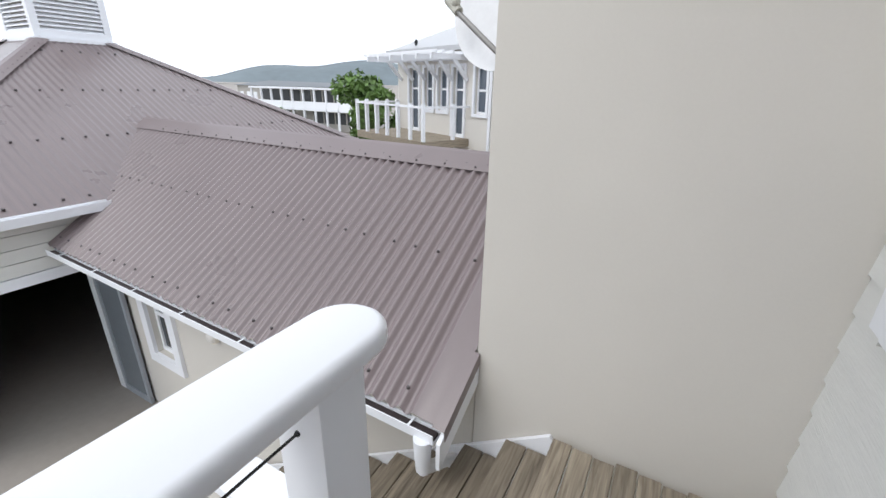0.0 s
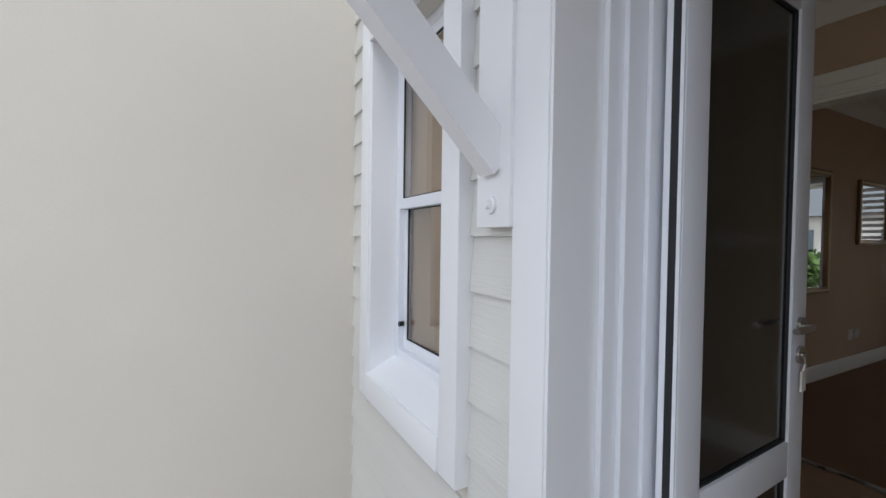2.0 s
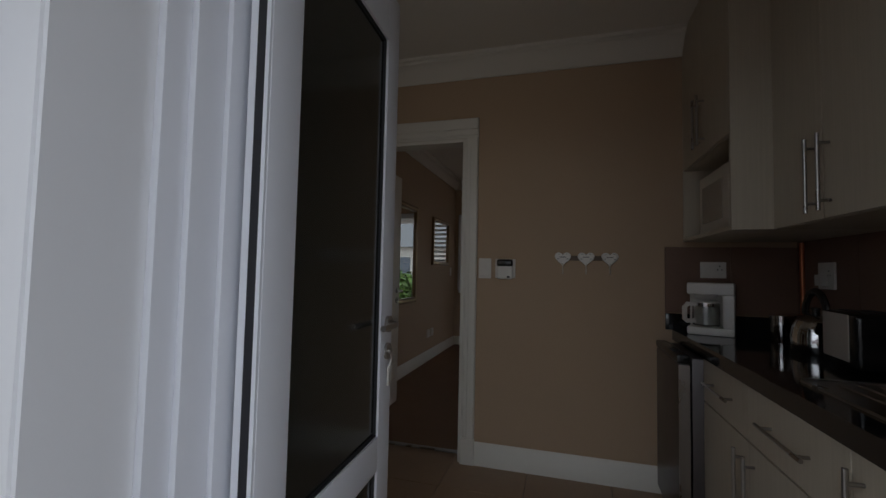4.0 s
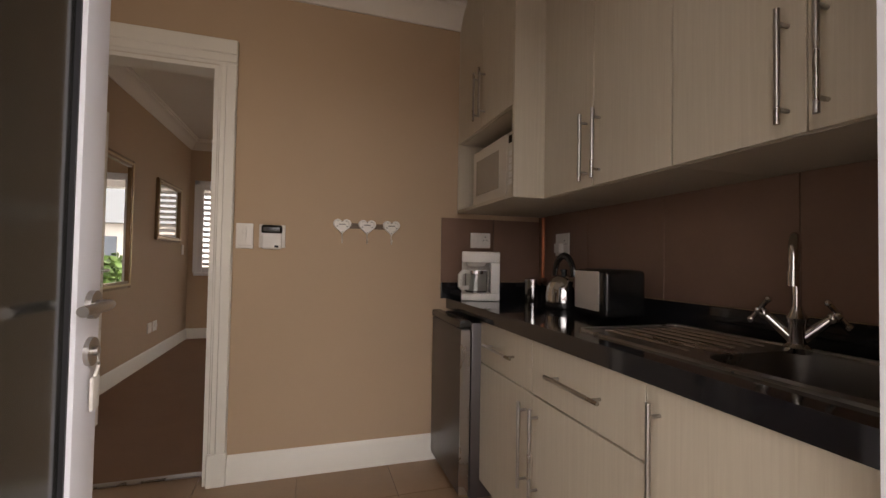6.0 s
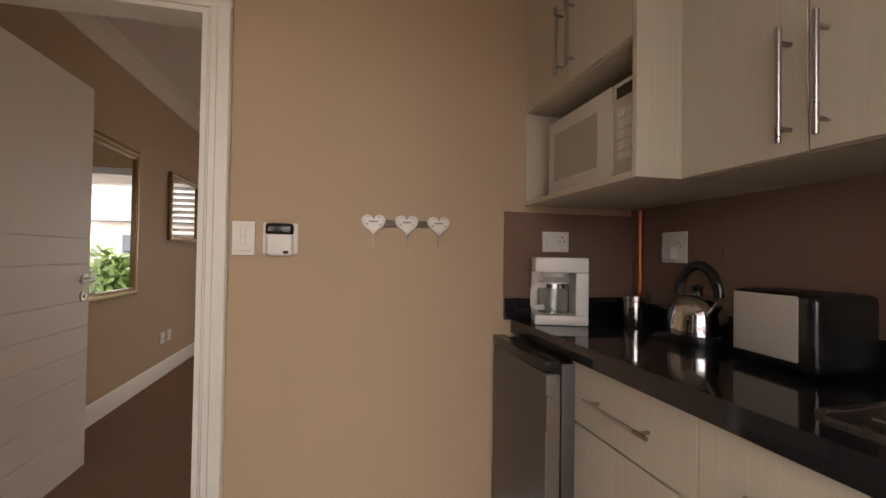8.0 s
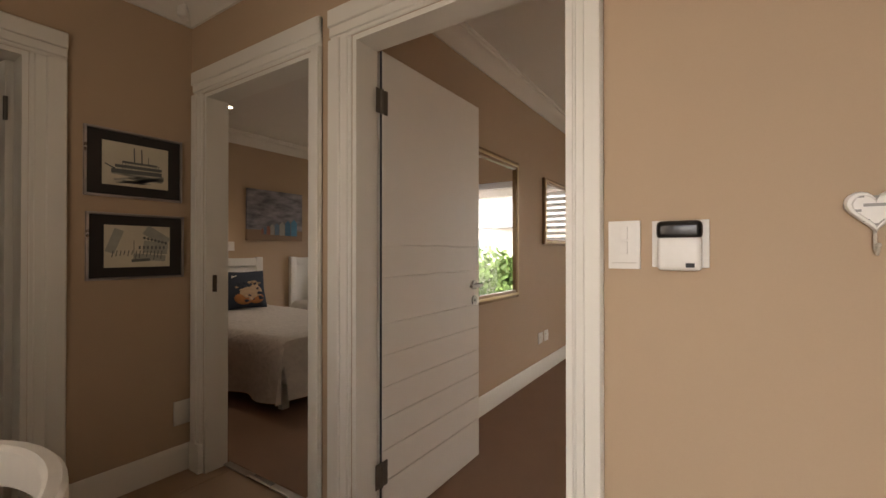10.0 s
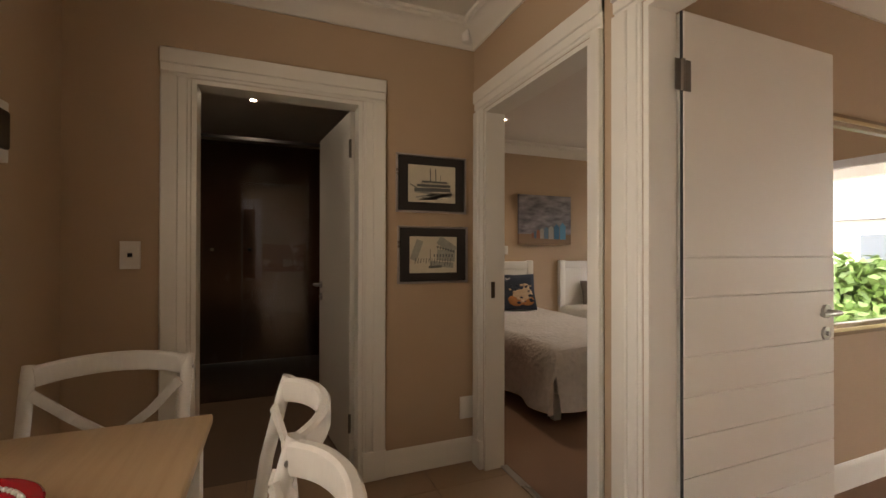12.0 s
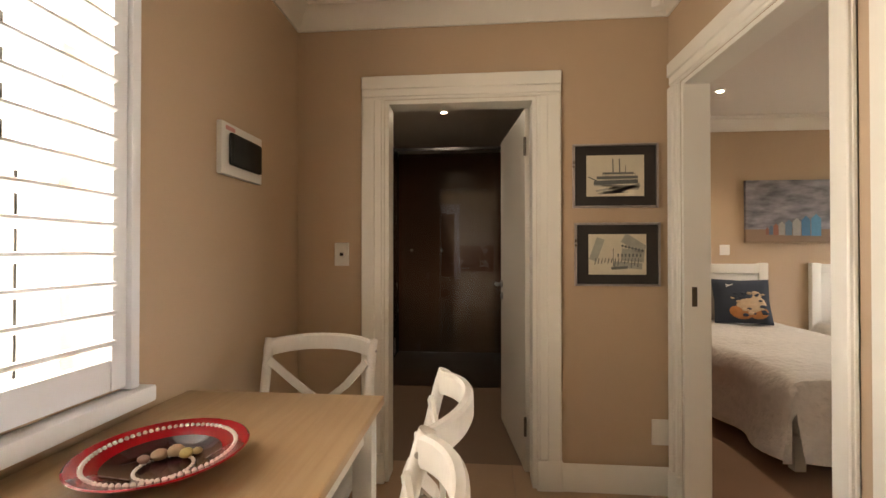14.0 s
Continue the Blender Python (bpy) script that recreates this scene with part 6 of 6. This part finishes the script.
def pillow(name, at, rot, w, h, d, material, label, deco=False):
    ob = thing(name, at, label, "cushion" if deco else "pillow")
    ob.rotation_euler = [radians(a) for a in rot]
    bm = bm_new()
    n = 14
    vv = {}
    for s in (-1, 1):
        for j in range(n + 1):
            for i in range(n + 1):
                u, v = -1 + 2 * i / n, -1 + 2 * j / n
                edge = max(abs(u), abs(v))
                t = (1 - u * u) * (1 - v * v)
                pinch = 1 - 0.06 * (u * u * (1 - v * v) + v * v * (1 - u * u)) * 2
                y = s * d / 2 * t ** 0.45
                key = (i, j, s if edge < 1 else 0)
                if key not in vv:
                    vv[key] = bm.verts.new((u * w / 2 * (0.94 + 0.06 * abs(v)), y, h / 2 + v * h / 2 * (0.94 + 0.06 * abs(u))))
    def g(i, j, s):
        return vv[(i, j, s if max(abs(-1 + 2 * i / n), abs(-1 + 2 * j / n)) < 1 else 0)]
    for s in (-1, 1):
        for j in range(n):
            for i in range(n):
                f = [g(i, j, s), g(i + 1, j, s), g(i + 1, j + 1, s), g(i, j + 1, s)]
                if len(set(f)) == 4:
                    bm.faces.new(f)
    part("cover", bm, material, ob, "", True)
    return ob


M_NAVY = mat("navy_print", (0.03, 0.04, 0.06), 0.85, var=0.3, scale=14)
cu = pillow("cushion", (4.55, YB - 0.30, 0.55), (-18, 0, -14), 0.46, 0.42, 0.16, M_NAVY, "dark navy cushion with an orange and cream shell print", True)
M_OR = mat("orange_print", (0.42, 0.17, 0.06), 0.85, var=0.35, scale=25)
M_CRM = mat("cream_print", (0.55, 0.40, 0.26), 0.85, var=0.3, scale=25)
for x, z, r, mt in ((0.04, 0.17, 0.13, M_CRM), (-0.02, 0.11, 0.10, M_OR), (0.10, 0.10, 0.08, M_OR), (0.07, 0.25, 0.07, M_CRM), (0.0, 0.16, 0.05, M_OR)):
    bm = bm_new()
    ball(bm, (x, -0.062, z), r, 1, 0.18, 0.75, 16)
    part("motif", bm, mt, cu, "", True)
random.seed(17)
for mt, cnt, name in ((M_NAVY, 16, "dark blotch"), (M_CRM, 12, "pale blotch")):
    bm = bm_new()
    for _ in range(cnt):
        ball(bm, (random.uniform(-0.09, 0.15), -0.078, random.uniform(0.06, 0.28)), random.uniform(0.010, 0.022), 1.3, 0.35, 0.8, 8)
    part("motif", bm, mt, cu, name + "es of the print", True)
bm = bm_new()
for x, z, r in ((-0.10, 0.345, 25), (-0.10, 0.345, -25)):
    d = Vector((math.cos(radians(r)), 0, math.sin(radians(r)))) * 0.03
    cyl(bm, Vector((x, -0.052, z)) - d, Vector((x, -0.052, z)) + d, 0.005, n=6)
part("motif", bm, M_WPLAST, cu, "small pale mark")
pillow("pillow", (4.42, YB - 0.13, 0.55), (-10, 0, 0), 0.62, 0.36, 0.16, mat("grey_brown_pillow", (0.22, 0.19, 0.16), 0.9, var=0.15, scale=12), "grey-brown pillow against the headboard")
pillow("pillow", (5.86, YB - 0.15, 0.55), (-12, 0, 0), 0.55, 0.30, 0.16, mat("grey_brown_pillow_b", (0.20, 0.17, 0.14), 0.9, var=0.15, scale=12), "grey-brown pillow against the headboard")

cv = thing("canvas_picture", (5.11, YB, 1.297), "canvas print of coloured beach huts under a grey cloudy sky", "picture")
bm = bm_new()
bx(bm, -0.38, 0.38, -0.035, -0.002, 0, 0.60, 0.003)
mc = bpy.data.materials.new("cloudy_canvas")
mc.use_nodes = True
t = mc.node_tree
tc = t.nodes.new("ShaderNodeTexCoord")
sp = t.nodes.new("ShaderNodeSeparateXYZ")
t.links.new(tc.outputs["Object"], sp.inputs[0])
mpp = t.nodes.new("ShaderNodeMapping")
mpp.inputs["Scale"].default_value = (2.2, 1, 6)
mpp.inputs["Rotation"].default_value = (0, radians(-18), 0)
t.links.new(tc.outputs["Object"], mpp.inputs[0])
nz = t.nodes.new("ShaderNodeTexNoise")
nz.inputs["Scale"].default_value, nz.inputs["Detail"].default_value = 2.2, 6
t.links.new(mpp.outputs[0], nz.inputs["Vector"])
rp = t.nodes.new("ShaderNodeValToRGB")
rp.color_ramp.elements[0].position, rp.color_ramp.elements[1].position = 0.30, 0.68
rp.color_ramp.elements[0].color, rp.color_ramp.elements[1].color = (0.06, 0.06, 0.08, 1), (0.36, 0.34, 0.37, 1)
t.links.new(nz.outputs["Fac"], rp.inputs[0])
st = t.nodes.new("ShaderNodeMath")
st.operation, st.inputs[1].default_value = "LESS_THAN", 0.125
t.links.new(sp.outputs["Z"], st.inputs[0])
mx = t.nodes.new("ShaderNodeMixRGB")
mx.inputs[2].default_value = (0.26, 0.17, 0.11, 1)
t.links.new(st.outputs[0], mx.inputs[0])
t.links.new(rp.outputs[0], mx.inputs[1])
t.links.new(mx.outputs[0], t.nodes["Principled BSDF"].inputs["Base Color"])
t.nodes["Principled BSDF"].inputs["Roughness"].default_value = 0.7
part("canvas", bm, mc, cv, "", True)
x = -0.20
for k in range(8):
    w = 0.030 + 0.0095 * k
    h = 0.055 + 0.014 * k
    col = ((0.25, 0.10, 0.07), (0.10, 0.14, 0.20), (0.30, 0.12, 0.08), (0.35, 0.33, 0.30), (0.12, 0.20, 0.28), (0.36, 0.35, 0.33), (0.06, 0.18, 0.32), (0.09, 0.28, 0.46))[k]
    bm = bm_new()
    yy = -0.0365
    bm.faces.new([bm.verts.new(p) for p in ((x, yy, 0.075 - 0.002 * k), (x + w * 0.92, yy, 0.075 - 0.002 * k), (x + w * 0.92, yy, 0.075 + h), (x + w * 0.46, yy, 0.075 + h * 1.28), (x, yy, 0.075 + h))])
    part("painted_hut", bm, mat("hut_paint_%d" % k, col, 0.7, var=0.15, scale=30), cv)
    x += w

# downlights
def downlight(at, watts):
    ob = thing("downlight", at, "small round recessed ceiling downlight, lit", "downlight", "ceiling downlights")
    bm = bm_new()
    lathe(bm, [(0.040, 0.0), (0.040, -0.006), (0.026, -0.008), (0.021, -0.002), (0.021, 0.0)], n=24)
    part("ring", bm, M_WHITE, ob, "", True)
    bm = bm_new()
    lathe(bm, [(0.021, -0.003), (0.0, -0.003)], n=24)
    part("lamp", bm, glow_mat("lamp_glow", (1.0, 0.90, 0.72), 30), ob, "glowing lamp face")
    li = new("downlight_glow", bpy.data.lights.new("downlight_glow", "SPOT"))
    li.data.energy, li.data.spot_size, li.data.spot_blend, li.data.shadow_soft_size, li.data.color = watts, radians(110), 0.6, 0.03, (1.0, 0.90, 0.76)
    li.matrix_world = look((at[0], at[1], at[2] - 0.02), (at[0], at[1], 0))

downlight((1.86, 4.0, 2.40), W_DOWN * 0.5)
downlight((4.11, 4.0, H), W_DOWN)

# ---- bathroom ----
sc = tagged(thing("shower_screen", (0, 4.2, 0), "clear glass shower screen with a steel handle", "shower screen"), kind="structure")
for x0, x1 in ((1.2, 1.715), (1.722, 2.9)):
    bm = bm_new()
    bx(bm, x0, x1, -0.004, 0.004, -0.003, 2.12)
    part("glass_panel", bm, M_GLASS, sc, "clear glass panel")
bm = bm_new()
bx(bm, 1.2, 2.9, -0.012, 0.012, 2.12, 2.145)
part("top_track", bm, M_FRIDGE, sc)
for x in (1.56, 1.83):
    bm = bm_new()
    cyl(bm, (x, -0.05, 1.22), (x, 0.0, 1.22), 0.015, n=14)
    part("knob", bm, M_CHROME, sc, "", True)
# ---- far buildings and planting ----
gal = tagged(thing("gallery_building", (-4.56, 11.5, -2.9), "pale plastered two-storey building with a white pergola balcony", "building", rz=157.0), kind="structure")
gal.scale = (0.93, 1, 1)
bm = bm_new()
wall_cells(bm, "y", -0.2, 0.0, 0.0, 5.2, 0.0, 5.15, ((0.25, 0.78, 3.35, 4.62), (1.30, 1.85, 2.65, 4.62), (2.15, 2.65, 3.35, 4.62), (2.95, 3.45, 3.35, 4.62), (3.8, 4.4, 2.65, 4.62)))
bx(bm, 0.0, 0.2, -6.0, -0.2, 0.0, 5.15)
bx(bm, 5.0, 5.2, -6.0, -0.2, 0.0, 5.15)
part("wall", bm, M_PLASTW, gal, "pale plastered wall")
M_FARGL = mat("far_window_glass", (0.10, 0.12, 0.15), 0.1)
for x0, x1, z0 in ((0.25, 0.78, 3.35), (1.30, 1.85, 2.65), (2.15, 2.65, 3.35), (2.95, 3.45, 3.35), (3.8, 4.4, 2.65)):
    bm = bm_new()
    for a, b, c, d in ((x0 - 0.09, x0, z0 - 0.09, 4.71), (x1, x1 + 0.09, z0 - 0.09, 4.71), (x0, x1, 4.62, 4.71), (x0, x1, z0 - 0.09, z0)):
        bx(bm, a, b, 0.0, 0.05, c, d)
    for a, b, c, d in ((x0, x0 + 0.06, z0, 4.62), (x1 - 0.06, x1, z0, 4.62), (x0 + 0.06, x1 - 0.06, 3.96, 4.02), (x0 + 0.06, x1 - 0.06, 4.56, 4.62), (x0 + 0.06, x1 - 0.06, z0, z0 + 0.06)):
        bx(bm, a, b, -0.13, -0.08, c, d)
    w = part("window", bm, M_WHITE, gal, "white framed window")
    bm = bm_new()
    bx(bm, x0 + 0.06, x1 - 0.06, -0.115, -0.105, z0 + 0.06, 4.56)
    part("pane", bm, M_FARGL, w, "dark window glass")
bm = bm_new()
v = [bm.verts.new(p) for p in ((-0.3, 0.3, 5.15), (5.5, 0.3, 5.15), (5.5, -6.0, 7.3), (-0.3, -6.0, 7.3))]
bm.faces.new(v)
bx(bm, -0.3, 5.5, 0.24, 0.32, 5.05, 5.18)
part("roof", bm, mat("far_roof_grey", (0.42, 0.42, 0.43), 0.5), gal, "grey metal roof with a white fascia")
bm = bm_new()
cyl(bm, (0.06, 0.05, 0), (0.06, 0.05, 5.1), 0.04, n=10)
part("downpipe", bm, M_WHITE, gal)
bm = bm_new()
bx(bm, 1.0, 5.2, 0.0, 1.7, 2.40, 2.62)
part("balcony", bm, M_DECK, gal, "weathered timber balcony floor")
for i in range(6):
    bm = bm_new()
    sweep(bm, [(1.15 + 0.75 * i, 0.03, 4.25), (1.15 + 0.75 * i, 0.55, 4.80)], [(-0.04, -0.05), (0.04, -0.05), (0.04, 0.05), (-0.04, 0.05)])
    bx(bm, 1.11 + 0.75 * i, 1.19 + 0.75 * i, 0.0, 1.35, 4.78, 4.92)
    part("pergola_bracket", bm, M_WHITE, gal, "white pergola bracket")
for y in (0.35, 0.7, 1.05, 1.3):
    bm = bm_new()
    bx(bm, 0.95, 5.2, y - 0.03, y + 0.03, 4.92, 5.0)
    part("pergola_slat", bm, M_WHITE, gal)
bm = bm_new()
bx(bm, 1.0, 5.2, 1.62, 1.70, 3.50, 3.56)
bx(bm, 1.0, 1.08, 0.0, 1.62, 3.50, 3.56)
bx(bm, 5.12, 5.2, 0.0, 1.62, 3.50, 3.56)
part("balcony_rail", bm, M_WHITE, gal, "white balcony handrail")
for x, y in [(1.04 + 0.69 * i, 1.66) for i in range(7)] + [(1.04, 0.6), (5.16, 0.1), (5.16, 0.5), (5.16, 0.9), (5.16, 1.3)]:
    bm = bm_new()
    bx(bm, x - 0.045, x + 0.045, y - 0.045, y + 0.045, 2.62, 3.62)
    part("baluster_post", bm, M_WHITE, gal, "white balcony post")
bm = bm_new()
ball(bm, (4.3, -0.2, 5.42), 0.06, 0.8, 1.2, 1.6, 10)
cyl(bm, (4.3, -0.2, 5.2), (4.3, -0.2, 5.38), 0.03, n=8)
part("roof_vent", bm, M_BLACK, gal, "small dark roof vent", True)

M_FARW = mat("far_wall_grey", (0.42, 0.40, 0.37), 0.9, var=0.08, scale=0.5)
ter = tagged(thing("terrace_building", (-49.0, 60.0, -7.0), "far pale grey two-storey building with white verandas", "building", rz=180.0), kind="structure")
TW = 32.0
ter.location.z, ter.scale = -7.0, (1, 1, 0.97)
bm = bm_new()
bx(bm, 0, TW, -8, 0, 0, 7.6)
part("wall", bm, M_FARW, ter)
bm = bm_new()
v = [bm.verts.new(p) for p in ((-0.6, 0.6, 7.6), (TW + 0.6, 0.6, 7.6), (TW + 0.6, -8.6, 7.6), (-0.6, -8.6, 7.6), (5, -4, 8.3), (TW - 5, -4, 8.6))]
for f in ((0, 1, 5, 4), (1, 2, 5), (2, 3, 4, 5), (3, 0, 4)):
    bm.faces.new([v[i] for i in f])
part("roof", bm, mat("far_slate_roof", (0.16, 0.17, 0.18), 0.7), ter, "grey hipped roof")
# dark panels on the solid wall carry the verandas' shade as colour
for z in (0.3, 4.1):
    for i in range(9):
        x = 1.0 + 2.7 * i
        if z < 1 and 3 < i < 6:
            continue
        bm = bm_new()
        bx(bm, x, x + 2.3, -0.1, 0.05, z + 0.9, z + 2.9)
        part("opening", bm, mat("far_opening_shade", (0.06, 0.065, 0.07), 0.4) if (z == 0.3 and i == 0) else bpy.data.materials["far_opening_shade"], ter, "dark panel coloured as a shaded veranda opening")
bm = bm_new()
bx(bm, 0, 25.0, 0.0, 2.6, 3.55, 4.0)
bx(bm, 0, 25.0, 0.0, 2.8, 7.2, 7.5)
part("veranda", bm, M_WHITE, ter, "white veranda floor and fascia")
for i in range(10):
    bm = bm_new()
    bx(bm, 0.2 + 2.7 * i, 0.5 + 2.7 * i, 2.3, 2.6, 0, 7.2)
    part("column", bm, M_WHITE, ter, "white veranda column")
bm = bm_new()
bx(bm, 0, 25.0, 2.45, 2.55, 4.0, 5.1)
part("balustrade", bm, M_WHITE, ter, "white veranda balustrade")
for i in range(3):
    bm = bm_new()
    bx(bm, 26.2 + 2.0 * i, 27.2 + 2.0 * i, -0.1, 0.06, 4.6, 6.4)
    bx(bm, 26.2 + 2.0 * i, 27.2 + 2.0 * i, -0.1, 0.06, 0.8, 2.6)
    part("window", bm, M_WHITE, ter, "white framed window")

M_LEAF = mat("leaf_green", (0.11, 0.19, 0.045), 0.6, var=0.4, scale=3, fine=0.2, island=0.45)
M_BARK = mat("bark", (0.10, 0.075, 0.05), 0.9, var=0.3, scale=20)


def tree(name, at, h, r, n, label, seed, leaf=0.14):
    random.seed(seed)
    ob = thing(name, at, label, "tree" if h > 2 else "shrub")
    bm = bm_new()
    cyl(bm, (0, 0, 0), (0.1, 0, h * 0.6), h * 0.035, h * 0.018, n=9)
    for k in range(7):
        a = k * 0.9
        z0 = h * (0.35 + 0.04 * k)
        cyl(bm, (0.05, 0, z0), (r * 0.7 * math.cos(a), r * 0.7 * math.sin(a), z0 + h * 0.25), h * 0.014, h * 0.005, n=6)
    part("trunk", bm, M_BARK, ob)
    lobes = [(random.uniform(-0.6, 0.6) * r, random.uniform(-0.6, 0.6) * r, h * random.uniform(0.5, 0.95), r * random.uniform(0.3, 0.55)) for _ in range(11)]
    verts, faces = [], []
    for _ in range(n):
        lx, ly, lz, lr = random.choice(lobes)
        d = Vector((random.gauss(0, 1), random.gauss(0, 1), random.gauss(0, 0.8))).normalized() * lr * random.uniform(0.55, 1.1)
        p = Vector((lx, ly, lz)) + d
        a = Vector((random.gauss(0, 1), random.gauss(0, 1), random.gauss(0, 1))).normalized() * leaf
        b = a.cross(Vector((random.gauss(0, 1), random.gauss(0, 1), random.gauss(0, 1)))).normalized() * leaf * 0.5
        i = len(verts)
        verts += [p - a, p + b, p + a, p - b]
        faces.append((i, i + 1, i + 2, i + 3))
    me = bpy.data.meshes.new("crown")
    me.from_pydata([tuple(v) for v in verts], [], faces)
    me.materials.append(M_LEAF)
    cr = new("crown", me)
    cr.parent = ob
    tagged(cr, kind="stuff")
    return ob


tree("leafy_tree", (-10.9, 14.2, -2.7), 4.2, 1.3, 3200, "bright green leafy tree beside the balcony", 1)
for k, (x, y, h) in enumerate(((-62, 54, 4.0), (-66, 56, 3.0), (-58, 54, 2.6), (-98, 66, 6.5), (-104, 70, 7.5), (-92, 68, 6.0), (-112, 72, 7))):
    tree("far_tree", (x, y, -7.0), h * 0.8, h * 0.40, 500, "distant dark green tree near the houses", 20 + k, 0.5)
tree("garden_tree", (15.0, -1.2, -2.7), 3.2, 1.2, 2200, "green tree outside the lounge windows", 31)
tree("garden_tree", (14.0, -2.9, -2.7), 3.6, 1.6, 3000, "green tree outside the lounge windows", 33)
tree("garden_tree", (16.5, -4.4, -2.7), 3.2, 1.5, 2400, "green tree outside the lounge windows", 35)
nb = tagged(thing("neighbour_house", (24, -6, -2.7), "pale house across the street with a grey roof", "building"), kind="structure")
bm = bm_new()
bx(bm, 0, 8, -9, 9, 0, 5.2)
part("wall", bm, M_PLASTW, nb)
bm = bm_new()
v = [bm.verts.new(p) for p in ((-0.5, -9.5, 5.2), (8.5, -9.5, 5.2), (8.5, 9.5, 5.2), (-0.5, 9.5, 5.2), (4, -5, 7.6), (4, 5, 7.6))]
for f in ((0, 1, 4), (1, 2, 5, 4), (2, 3, 5), (3, 0, 4, 5)):
    bm.faces.new([v[i] for i in f])
part("roof", bm, bpy.data.materials["far_slate_roof"], nb)
for i in range(5):
    bm = bm_new()
    bx(bm, -0.05, 0.05, -7.5 + 3.4 * i, -6.3 + 3.4 * i, 3.2, 4.6)
    part("window", bm, M_FARGL, nb)

# ---- kitchen floor tiles ----
ft = tagged(new("floor_tiles"), "brown ceramic floor tiles with thin joints", "floor tiles", "", "structure")
bm = bm_new()
bx(bm, 0, 0.447, 0, 0.447, -0.012, 0.0, 0.001, 1)
t0 = part("tile", bm, M_TILE, ft)
first_tile = True
for i in range(5):
    for j in range(9):
        x, y = 0.99 + 0.45 * i, Y0 + 0.45 * j
        if x + 0.447 > X1 + 0.12 + 0.02 or y > Y1 + 0.1 or (x < 0.5 and not -0.4 < y < 0.3):
            continue
        if first_tile:
            t0.location, first_tile = (x, y, 0), False
        else:
            share("tile", t0.data, ft, (x, y, 0))
